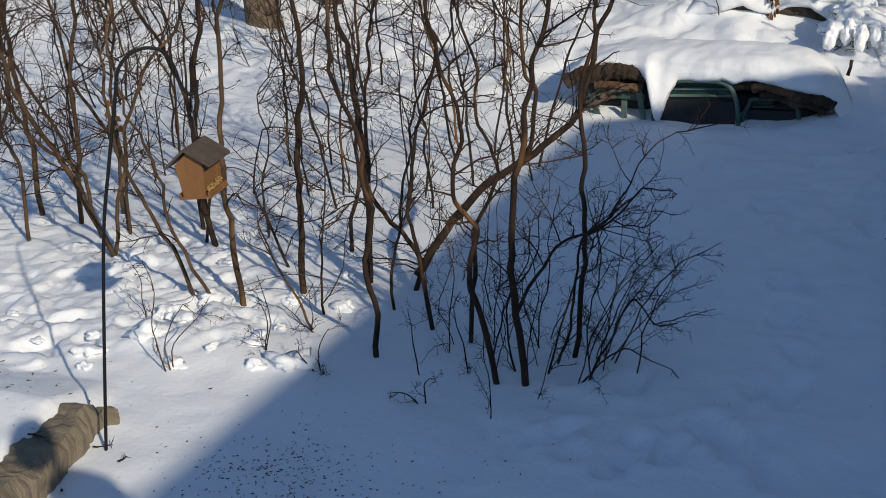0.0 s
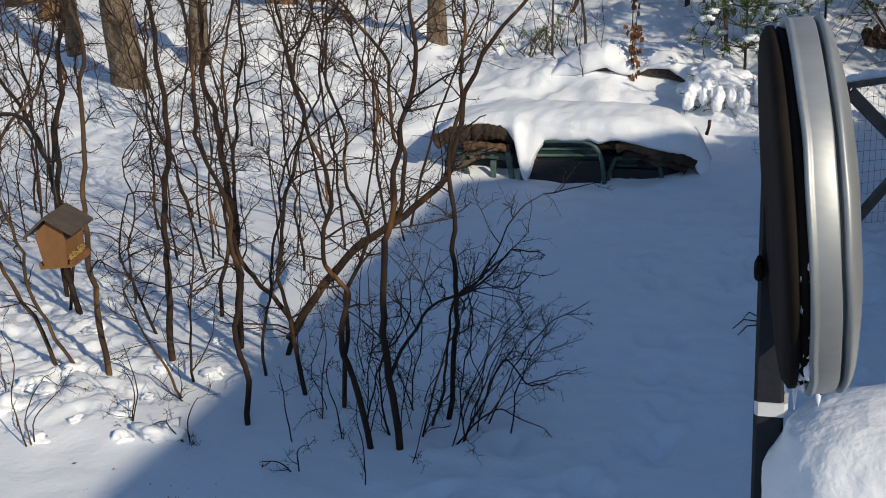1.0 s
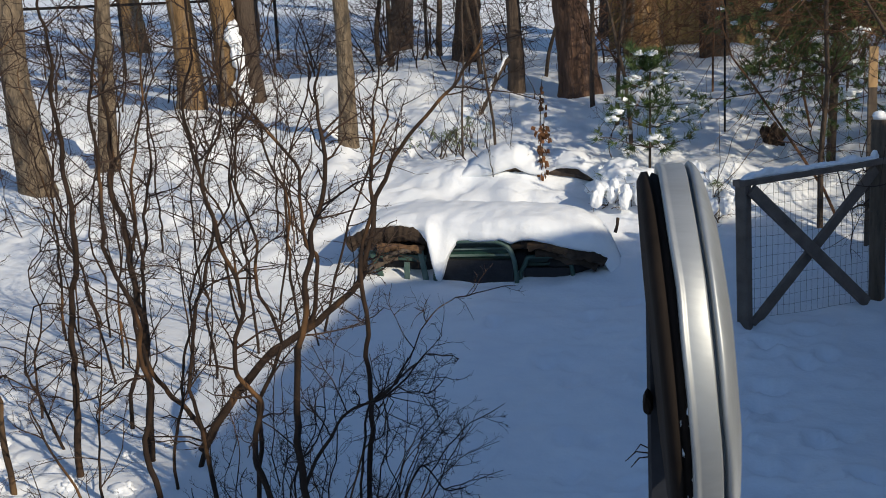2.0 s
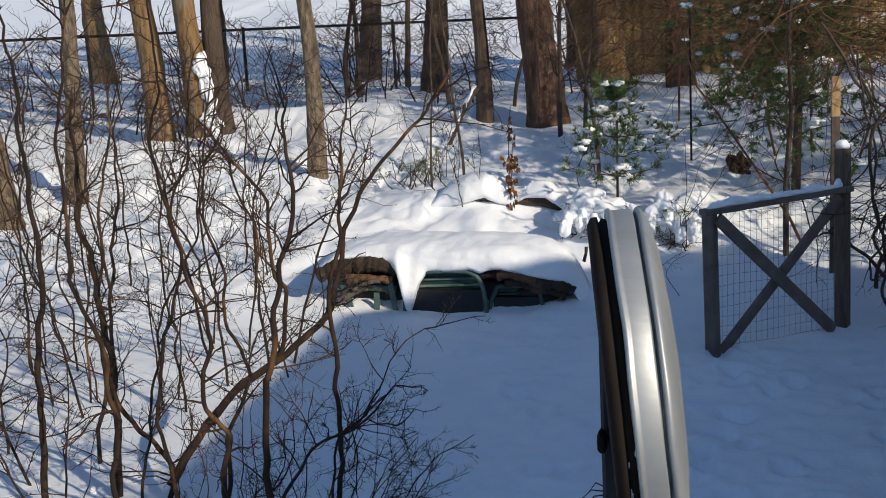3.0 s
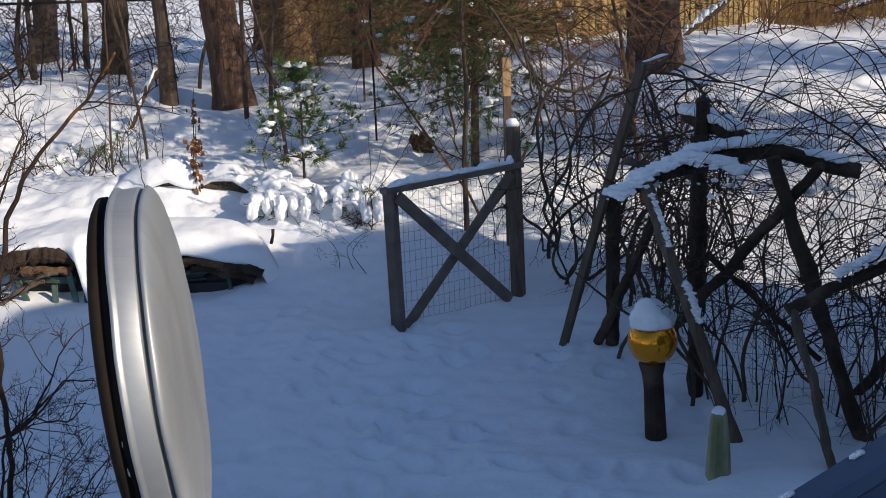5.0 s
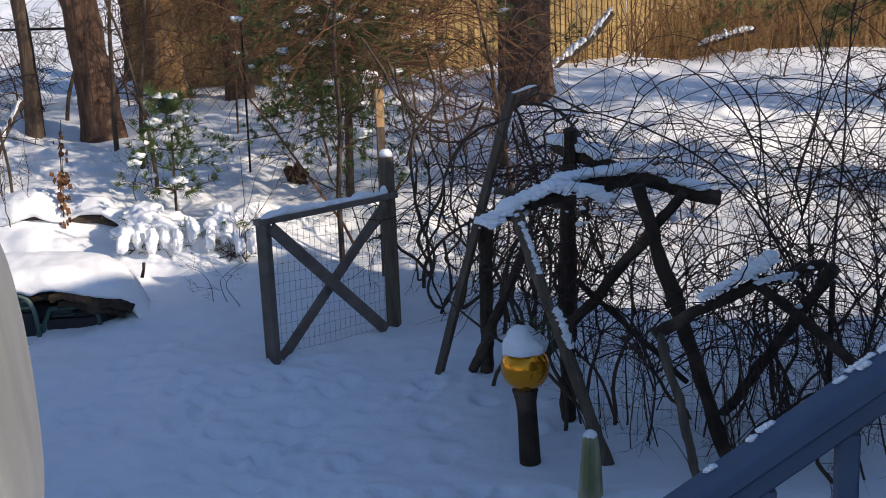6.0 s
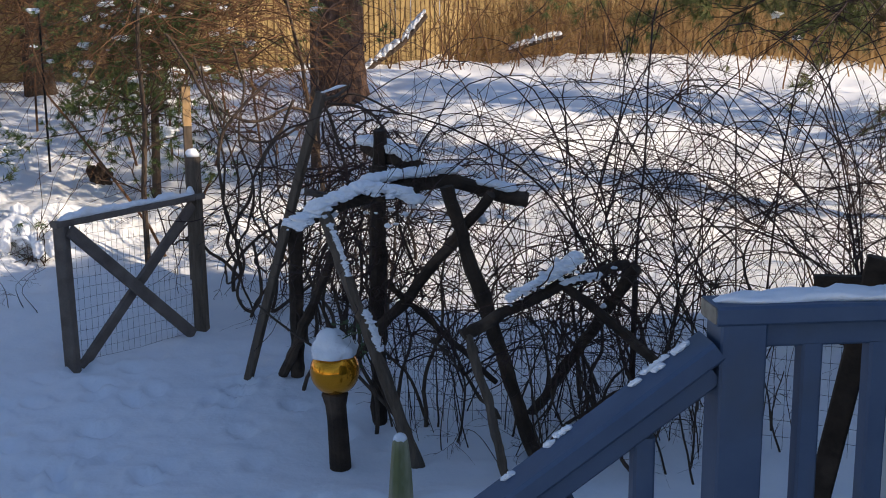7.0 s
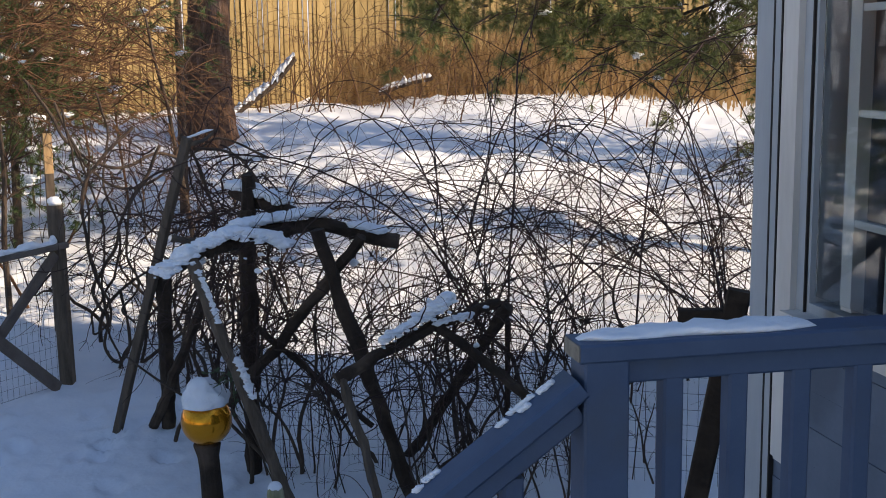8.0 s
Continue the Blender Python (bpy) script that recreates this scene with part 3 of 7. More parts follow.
def pillow(mesh, c, size, power, seed, under):
    """A rounded slab of settled snow."""
    bm = bmesh.new()
    bmesh.ops.create_icosphere(bm, subdivisions=5, radius=1)
    for v in bm.verts:
        q = [math.copysign(abs(t) ** power, t) for t in v.co]
        k = 1 + 0.07 * noise.noise(v.co * 1.7 + Vector((seed, 0, 0))) + 0.03 * noise.noise(v.co * 4.5 + Vector((0, seed, 0)))
        v.co = Vector((c[0] + q[0] * size[0] * k, c[1] + q[1] * size[1] * k, c[2] + max(q[2], -under) * size[2] * k))
    bm.verts.index_update()
    mesh.add([v.co for v in bm.verts], [tuple(v.index for v in q.verts) for q in bm.faces])
    bm.free()


def snow_strip(name, p0, p1, width, height, seed, taper=0.15, cut=0.0, mat=None, label="", parent=None):
    """A rounded bank of snow along a line, uneven in height and width."""
    p0, p1 = Vector(p0), Vector(p1)
    d = p1 - p0
    side = d.cross(Vector((0, 0, 1))).normalized()
    n = min(70, max(10, int(d.length / 0.015)))
    ring = 14
    mm = Mesh()
    verts = []
    for i in range(n + 1):
        s = i / n
        end = min(1.0, min(s, 1 - s) / taper) ** 0.5 if 0 < s < 1 else 0.05
        w = width * (0.85 + 0.55 * noise.noise(Vector((s * d.length * 7, seed, 1)))) * (0.4 + 0.6 * end)
        h = height * end * max(0.12, 0.88 + 0.8 * noise.noise(Vector((s * d.length * 6, seed, 7))) - cut * max(0, noise.noise(Vector((s * d.length * 9, seed, 17)))) * 3)
        c = p0 + d * s + side * width * 0.18 * noise.noise(Vector((s * d.length * 5, seed, 31)))
        for k in range(ring):
            a = math.pi * k / (ring - 1)
            q = c + side * (w / 2 * math.cos(a)) + Vector((0, 0, h * abs(math.sin(a)) ** 0.55))
            if 0 < k < ring - 1:
                q += Vector((0, 0, 1)) * height * end * (0.18 * noise.noise(q * 17) + 0.26 * noise.noise(q * 52)) + side * width * 0.22 * noise.noise(q * 21)
            elif h > 0.04:
                q.z -= max(0.0, noise.noise(q * 17)) * height * 1.2
            verts.append(q)
    faces = [(i * ring + k, i * ring + k + 1, i * ring + ring + 1 + k, i * ring + ring + k) for i in range(n) for k in range(ring - 1)]
    faces += [(i * ring + ring - 1, i * ring, i * ring + ring, i * ring + 2 * ring - 1) for i in range(n)]
    faces += [tuple(reversed(range(ring))), tuple(range(ring * n, ring * n + ring))]
    mm.add(verts, faces)
    ob = part(name, mm, mat or SNOW_CLOD, parent, smooth=True)
    return ob if parent else tagged(ob, label or "strip of white snow lying on a timber", "snow")


def snow_drape(name, pts, width, thick, seed, label, hang=0.0):
    """Wet snow caught on twigs and timber: overlapping uneven lumps along a line, thinner and lower towards its edges."""
    rng = random.Random(seed)
    line = smooth_line(pts, 6)
    mm = Mesh()
    for i in range(len(line) - 1):
        d = (line[i + 1] - line[i]).normalized()
        side = d.cross(Vector((0, 0, 1))).normalized()
        for _ in range(7):
            o = max(-1.0, min(1.0, rng.gauss(0, 0.45)))
            h = thick * (1.15 - 0.75 * abs(o)) * rng.uniform(0.6, 1.2)
            c = line[i].lerp(line[i + 1], rng.random()) + side * (o * width / 2) + Vector((0, 0, 0.25 * h - hang * o * o))
            mm.blob(c, (h * rng.uniform(0.9, 1.7), h * rng.uniform(0.9, 1.6), h * 0.62), 0.5, rng.random() * 60, 3)
    return tagged(part(name, mm, SNOW_CLOD, smooth=True), label, "snow")


snow_strip("rail_snow", rail_place(-0.045, 0.008, TOP - 0.001), rail_place(0.43, 0.012, TOP - 0.001), 0.078, 0.022, 3.1, 0.12, label="thin layer of snow on the blue railing cap")
for k, (u0, u1, w, v) in enumerate(((-0.085, -0.112, 0.024, 0.022), (-0.12, -0.165, 0.014, 0.030), (-0.135, -0.15, 0.010, 0.008), (-0.175, -0.19, 0.007, 0.018), (-0.30, -0.325, 0.016, 0.034), (-0.335, -0.345, 0.008, 0.026), (-0.41, -0.425, 0.010, 0.02), (-0.53, -0.57, 0.02, 0.03), (-0.66, -0.68, 0.014, 0.02))):
    rise = 0.0235 / math.cos(math.atan(SLOPE))
    snow_drape("rail_snow", [rail_place(q, v, TOP - 0.083 + rise + (q + 0.045) * SLOPE) for q in (u0, (u0 + u1) / 2, u1)], w * 0.8, 0.0045, k + 70, label="small patch of snow on the sloping handrail")

# ---- round metal dish on its dark pole, close to the deck ----
HUB = Matrix.Translation((0.037, 0.7026, 2.3121)) @ Matrix.Rotation(radians(5.38), 4, 'Z') @ Matrix.Rotation(radians(-4.51), 4, 'Y') @ Matrix.Rotation(radians(90), 4, 'Y')
dish = thing("metal_dish", HUB.translation, "round brushed aluminium dish with rolled rim on a dark pole", "dish")
R = 0.121
m = Mesh()
profile = [(R - 0.008, 0.002), (R - 0.004, -0.0004), (R - 0.0008, 0.0), (R + 0.0004, 0.0010), (R + 0.0004, 0.0024), (R - 0.0010, 0.0036), (R - 0.0012, 0.0050), (R - 0.0012, 0.0158), (R - 0.0018, 0.0166), (R - 0.0050, 0.0172),
           (R - 0.0100, 0.0180), (R - 0.0100, 0.0186), (R - 0.0050, 0.0190), (R - 0.0020, 0.0196), (R - 0.0008, 0.0208)]
for k in range(1, 16):      # domed front with a shallow pressed ring
    a = k / 15 * math.pi / 2
    profile.append(((R - 0.0012) * math.cos(a * 0.985) ** 0.82, 0.0210 + 0.0142 * math.sin(a) - (0.0012 if k in (8, 9) else 0.0)))
m.lathe(profile, 128, HUB)
m.v = [tuple(Vector(p) + 0.0010 * Vector((noise.noise(Vector(p) * 24), noise.noise(Vector(p) * 24 + Vector((4, 0, 0))), noise.noise(Vector(p) * 24 + Vector((0, 4, 0)))))) for p in m.v]
part("shell", m, ALU, dish, smooth=True)
m = Mesh()
m.lathe([(R - 0.040, -0.013), (R - 0.010, -0.013), (R - 0.005, -0.010), (R - 0.005, -0.006), (R - 0.009, -0.005), (R - 0.006, -0.003), (R - 0.008, 0.001), (R - 0.020, 0.002)], 72, HUB)
part("backing", m, DARKPLATE, dish, "dark brown ribbed backing plate", smooth=True)
m = Mesh()
m.beam((0.028, 0.793, 0.6), (0.026, 0.793, 2.40), 0.022, 0.022, up=(1, 0, 0))
part("pole", m, POLEBLUE, dish, "dark blue-black square pole")
m = Mesh()
m.beam((0.028, 0.793, 2.128), (0.028, 0.793, 2.139), 0.0245, 0.0245, up=(1, 0, 0))
part("tape_band", m, TAPE, dish, "band of white tape round the pole")
m = Mesh()
m.beam((0.030, 0.765, 2.225), (0.042, 0.700, 2.205), 0.010, 0.014)
m.blob((0.016, 0.775, 2.246), (0.004, 0.006, 0.010), 0.2, 1.0, 2)
part("bracket", m, DARKPLATE, dish)
m = Mesh()
m.tube([(0.046, 0.708, 2.198), (0.052, 0.702, 2.191), (0.061, 0.696, 2.186)], [0.003, 0.0032, 0.0012], 6)
part("rust_tab", m, RUST, dish, "rusty bent metal tab")
for x, y, z, h in ((0.059, 0.697, 2.188, 0.012), (0.044, 0.710, 2.195, 0.028), (0.038, 0.716, 2.194, 0.018)):
    m = Mesh()
    m.tube([(x, y, z), (x, y, z - h * 0.6), (x, y, z - h)], [0.0022, 0.0016, 0.0004], 6)
    part("icicle", m, ICE, dish, "small hanging icicle", smooth=True)
m = Mesh()
for dz, dx in ((0.0, -0.020), (0.006, -0.014), (-0.005, -0.016)):
    m.tube([(0.018, 0.79, 2.20 + dz * 0.5), (0.018 + dx * 0.6, 0.79, 2.201 + dz), (0.018 + dx, 0.79, 2.193 + dz)], [0.0008, 0.0007, 0.0004], 4)
part("twig", m, TWIG, dish)
m = Mesh()
rng = random.Random(2)
for k in range(16):
    a = 0.15 + k * 0.1 + rng.gauss(0, 0.03)
    p = HUB @ Vector(((R - 0.012) * math.cos(a), -(R - 0.012) * math.sin(a), -0.0015))
    s = rng.uniform(0.0022, 0.0060)
    m.blob(p, (s * 0.7, s * 1.1, s * 1.7), 0.9, k * 1.3, 3)
part("packed_snow", m, SNOW_CLOD, dish, "crusts of snow packed behind the rim", smooth=True, kind="stuff")
ledge = thing("railing_post", (0.14, 0.765, 0), "railing post topped with a thick cushion of snow", "post")
m = Mesh()
m.beam((0.14, 0.765, 0.0), (0.14, 0.765, 2.02), 0.11, 0.11, up=(1, 0, 0))
part("post", m, RAILBLUE, ledge)
m = Mesh()
m.beam((0.055, 0.765, 2.035), (0.36, 0.765, 2.035), 0.14, 0.035, bevel=0.2)
part("cap_rail", m, RAILBLUE, ledge)
m = Mesh()
pillow(m, (0.190, 0.755, 2.078), (0.165, 0.088, 0.080), 0.66, 9.0, 0.45)
tagged(part("snow_cushion", m, SNOW_CLOD, smooth=True), "thick rounded cushion of snow on a railing post", "snow")

# ---- bird feeder on its hook ----
FX, FY = -2.857, 3.994
hook = thing("shepherd_hook", (-3.32, 3.66, 0), "tall black iron shepherd's hook standing in the snow", "garden hook")
m = Mesh()
arc = smooth_line([(-3.29, 3.598, -0.1), (-3.189, 3.691, 0.911), (-3.13, 3.745, 1.293), (-3.085, 3.785, 1.547), (-3.066, 3.803, 1.66), (-3.039, 3.828, 1.713), (-3.003, 3.861, 1.742), (-2.961, 3.899, 1.747),
                   (-2.921, 3.935, 1.722), (-2.897, 3.957, 1.66), (-2.886, 3.967, 1.595), (-2.873, 3.979, 1.553), (-2.857, 3.994, 1.538), (-2.84, 4.009, 1.552), (-2.833, 4.016, 1.593)], 4)
m.tube(arc, 0.0075, 8)
part("rod", m, BLACKIRON, hook, smooth=True)
feeder = thing("bird_feeder", (FX, FY, 1.1), "small cedar bird feeder with grey pitched roof and seed", "bird feeder")
FM = Matrix.Translation((FX, FY, 1.110)) @ Matrix.Rotation(radians(17), 4, 'Z') @ Matrix.Rotation(radians(-4), 4, 'Y')


def placed(mesh, mat):
    mesh.v = [tuple(mat @ Vector(p)) for p in mesh.v]
    return mesh


A, B, H, G = 0.062, 0.092, 0.150, 0.200      # half width, half length, wall height, gable height
for y in (-B, B - 0.012):       # gable ends along the ridge
    m = Mesh()
    v = [(-A * 0.8, y, 0.012), (A * 0.8, y, 0.012), (A, y, H), (0, y, G), (-A, y, H)]
    m.add(v + [(x, q + 0.012, z) for x, q, z in v], [(0, 1, 2, 3, 4), (9, 8, 7, 6, 5), (0, 5, 6, 1), (1, 6, 7, 2), (2, 7, 8, 3), (3, 8, 9, 4), (4, 9, 5, 0)])
    part("end_wall", placed(m, FM @ Matrix.Rotation(radians(-7), 4, 'Z')), FEEDWOOD, feeder)
for sx in (-1, 1):
    m = Mesh()
    v = [(sx * A * 0.80, -B + 0.012, 0.03), (sx * A * 0.80, B - 0.012, 0.03), (sx * A * 0.98, B - 0.012, H - 0.005), (sx * A * 0.98, -B + 0.012, H - 0.005)]
    m.add(v + [(x - sx * 0.004, y, z) for x, y, z in v], [(0, 1, 2, 3), (7, 6, 5, 4), (0, 4, 5, 1), (1, 5, 6, 2), (2, 6, 7, 3), (3, 7, 4, 0)])
    part("side_panel", placed(m, FM @ Matrix.Rotation(radians(-7), 4, 'Z')), FEEDWOOD, feeder)
    m = Mesh()
    a, b = (sx * (A + 0.040), H - 0.012), (0.0, G + 0.012)
    v = [(a[0], -B - 0.024, a[1]), (b[0], -B - 0.024, b[1]), (b[0], B + 0.024, b[1]), (a[0], B + 0.024, a[1])]
    m.add(v + [(x, y, z + 0.012) for x, y, z in v], [(3, 2, 1, 0), (4, 5, 6, 7), (0, 1, 5, 4), (1, 2, 6, 5), (2, 3, 7, 6), (3, 0, 4, 7)])
    part("roof_panel", placed(m, FM @ Matrix.Rotation(radians(-7), 4, 'Z')), SHINGLE, feeder, "grey weathered roof board")
m = Mesh()
m.box((-A - 0.006, -B - 0.002, 0), (A + 0.012, B + 0.002, 0.012))
for sx in (-1, 1):
    m.box((sx * (A + 0.004) - 0.005, -B, 0.012), (sx * (A + 0.004) + 0.005, B, 0.026))
part("tray", placed(m, FM @ Matrix.Rotation(radians(-7), 4, 'Z')), FEEDWOOD, feeder)
m = Mesh()
rng = random.Random(6)
for k in range(90):      # single grains heaped along the tray
    y = rng.uniform(-B * 0.85, B * 0.7)
    z = 0.028 + abs(rng.gauss(0, 0.011)) * (0.6 + 0.4 * (y / B + 1))
    m.blob((A * 0.88 + rng.uniform(-0.004, 0.010) + 0.06 * z, y, z), (0.0045, 0.0060, 0.0040), 0.4, k * 0.7, 1)
part("seed", placed(m, FM @ Matrix.Rotation(radians(-7), 4, 'Z')), SEED, feeder, "pale yellow bird seed")
m = Mesh()
m.tube([(FX, FY, 1.36), (FX - 0.004, FY + 0.002, 1.45), (-2.857, 3.994, 1.54)], 0.0018, 5)
part("hanging_wire", m, WIRE, feeder)

# ---- retaining wall corner, litter and seed husks ----
wall_low = thing("retaining_wall", (-3.7, 3.5, 0), "low rough stone retaining wall half buried in snow", "wall", kind="structure")
for k, (a, b, w, h) in enumerate((((-3.52, 3.76, 0.0), (-3.42, 3.40, 0.0), 0.20, 0.30), ((-3.42, 3.395, 0.0), (-3.32, 2.90, 0.0), 0.21, 0.33), ((-3.32, 2.89, 0.0), (-3.18, 2.2, 0.0), 0.22, 0.33), ((-3.40, 3.84, 0.0), (-3.50, 3.74, 0.0), 0.09, 0.20))):
    m = Mesh()
    a, b = Vector(a), Vector(b)
    d = b - a
    side = d.cross(Vector((0, 0, 1))).normalized()
    for i in range(37):
        c, t = a + d * (i / 36), 1 - 0.12 * (abs(i - 18) / 18) ** 10
        for q in range(16):
            w2, h2 = math.cos(2 * math.pi * (q + 0.5) / 16), math.sin(2 * math.pi * (q + 0.5) / 16)
            e = 1 / max(abs(w2), abs(h2))
            m.v.append(tuple(c + side * w2 * e * w / 2 * t + Vector((0, 0, h2 * e * h / 2 * t))))
    m.f = [(i * 16 + q, i * 16 + (q + 1) % 16, i * 16 + 16 + (q + 1) % 16, i * 16 + 16 + q) for i in range(36) for q in range(16)] + [tuple(reversed(range(16))), tuple(range(576, 592))]
    m.v = [tuple(Vector(p) + (0.026 * Vector((noise.noise(Vector(p) * 8), noise.noise(Vector(p) * 8 + Vector((5, 0, 0))), noise.noise(Vector(p) * 8 + Vector((0, 5, 0))))) + 0.014 * Vector((noise.noise(Vector(p) * 31), noise.noise(Vector(p) * 31 + Vector((5, 0, 0))), noise.noise(Vector(p) * 31 + Vector((0, 5, 0))))))) for p in m.v]
    part("stone", m, STONE, wall_low)
m = Mesh()
rng = random.Random(8)
for k in range(26):      # broken lumps of trodden snow
    x, y = rng.uniform(-4.9, -2.65), rng.uniform(4.1, 6.0)
    if rng.random() < 0.35:
        x, y = rng.gauss(-3.35, 0.28), rng.gauss(4.75, 0.3)
    if x > -2.85 and y < 4.4:
        continue
    r = rng.uniform(0.02, 0.06) * (1.6 if rng.random() < 0.18 else 1.0)
    m.blob((x, y, gz(x, y) + r * 0.12), (r * rng.uniform(0.9, 1.5), r * rng.uniform(0.9, 1.5), r * 0.6), 0.9, k * 0.77, 3)
tagged(part("snow_lumps", m, SNOW_CLOD, smooth=True), "broken lumps of trampled sunlit snow", "snow", kind="stuff")
m = Mesh()
rng = random.Random(5)
for k in range(620):
    x, y = -2.42 + rng.gauss(0, 0.26), 3.62 + rng.gauss(0, 0.22)
    if k % 7 == 0:
        x, y = rng.uniform(-3.0, -1.0), rng.uniform(3.2, 4.3)
    elif k % 23 == 0:
        x, y = rng.uniform(-1.5, 1.2), rng.uniform(3.2, 5.0)
    z, a, r = gz(x, y) + 0.002, rng.uniform(0, 6.28), rng.uniform(0.004, 0.010)
    c, s = math.cos(a) * r, math.sin(a) * r
    m.add([(x - c, y - s, z), (x + s * 0.4, y - c * 0.4, z), (x + c, y + s, z), (x - s * 0.4, y + c * 0.4, z), (x, y, z + r * 0.5)], [(0, 1, 4), (1, 2, 4), (2, 3, 4), (3, 0, 4), (3, 2, 1, 0)])
tagged(part("seed_husks", m, HUSK), "dark seed husks scattered on the snow", "seed husks", kind="stuff")
m = Mesh()
for k in range(60):
    x, y = -4.0 + rng.gauss(0, 0.35), 3.75 + rng.gauss(0, 0.3)
    z, r = gz(x, y) + 0.003, rng.uniform(0.006, 0.02)
    m.add([(x + rng.uniform(-r, r), y + rng.uniform(-r, r), z + rng.uniform(0, r * 0.6)) for _ in range(4)], [(0, 1, 2), (0, 2, 3), (0, 3, 1)])
tagged(part("leaf_litter", m, DIRT), "brown leaf litter scattered on the snow by the wall", "litter", kind="stuff")


for k, (x, y, ln, a) in enumerate(((-3.42, 3.42, 0.17, 0.3), (-3.36, 3.36, 0.10, 1.2), (-3.28, 3.30, 0.12, 2.4), (-3.30, 3.62, 0.09, 0.5), (-3.14, 3.55, 0.05, 1.0))):
    m = Mesh()
    z = max(gz(x, y) + 0.012, 0.165 if k == 0 else 0)
    twig_spray(m, random.Random(90 + k), (x - ln / 2 * math.cos(a), y - ln / 2 * math.sin(a), z), (math.cos(a), math.sin(a), 0.02), ln, 0.005, 1, 0.0)
    tagged(part("stick", m, STEM), "small dry stick lying on snow by the wall", "stick", "dry sticks")


# ---- shrubs ----
def stem_line(base, offsets):
    """Offsets are (sideways, height) in the plane that faces the deck."""
    d = Vector((base[1], -base[0], 0)).normalized()
    deep = Vector((base[0], base[1], 0)).normalized()
    return [Vector((base[0], base[1], 0)) + d * s + Vector((0, 0, z)) + deep * (0.05 * math.sin(3.1 * z + s)) for s, z in offsets]


def shrub(stems, seed, label, twigs=11, reach=0.42, top=2.6, bark=None):
    """stems: (base, radius, offsets); each is carried on upwards to about the top height."""
    rng = random.Random(seed)
    base = stems[0][0]
    ob = thing("shrub", (base[0], base[1], gz(*base)), label, "shrub", "bare shrubs")
    for b, r, offsets in stems:
        pts = stem_line(b, offsets)
        sink = gz(*b) - 0.06
        if offsets[0][1] < 0.05:
            pts[0].z = sink
        zt = pts[-1].z
        if zt > 1.0 and r > 0.012:
            pts += wander(rng, pts[-1], (pts[-1] - pts[-2]).normalized() + Vector((0, 0, 0.8)), max(0.2, rng.uniform(top - 0.4, top + 0.4) - zt), 4, 0.14, 0.05)[1:]
        line = smooth_line(pts, 5)
        n = len(line)
        line = [p + (Vector((noise.noise(p * 3.1 + Vector((seed, 0, 0))), noise.noise(p * 3.1 + Vector((0, seed, 0))), 0)) * 0.045 + Vector((noise.noise(p * 8.7 + Vector((seed, 5, 0))), noise.noise(p * 8.7 + Vector((5, seed, 0))), 0)) * 0.022) * min(1, i / 4) for i, p in enumerate(line)]
        taper = 0.75 if zt > 1.0 else 0.6
        mesh = Mesh()
        mesh.tube(line, [0.72 * r * (1 - taper * i / (n - 1)) * (1 + 0.10 * noise.noise(line[i] * 14)) for i in range(n)], 7)
        part("stem", mesh, bark or STEM, ob, smooth=True)
        mesh = Mesh()
        count = int(twigs * min(1.3, max(0.35, (pts[-1].z - pts[0].z))))
        for _ in range(count):
            k = rng.randint(max(1, int(n * 0.12)), n - 1)
            d = fan(rng, line[k] - line[k - 1], rng.uniform(35, 85))
            d.z = d.z * 0.8 + 0.22
            twig_spray(mesh, rng, line[k], d, reach * rng.uniform(0.5, 1.3), min(0.0055, r * 0.36), 2, 0.03)
        if mesh.v:
            part("twig_mass", mesh, TWIG, ob, kind="stuff")
    return ob


shrub([((-3.03, 5.79), .034, [(0, 0), (0.01, 0.37), (0.01, 0.71), (0.02, 0.94), (0.0, 1.2), (-0.02, 1.49), (-0.04, 1.67)]),
       ((-3.4, 6.27), .02, [(0, 0), (0.07, 0.41), (0.1, 0.7), (0.11, 1.2)]),
       ((-3.07, 5.29), .012, [(0, 0), (0.01, 0.3), (0.06, 0.78)])], 1, "tall bare shrub with sunlit brown split bark")
shrub([((-2.54, 4.85), .022, [(0, 0), (0.0, 0.29), (0.02, 0.65), (0.01, 0.94), (0.02, 1.13), (-0.09, 1.49), (-0.1, 1.81)])], 2, "single slender bare stem standing in the snow")
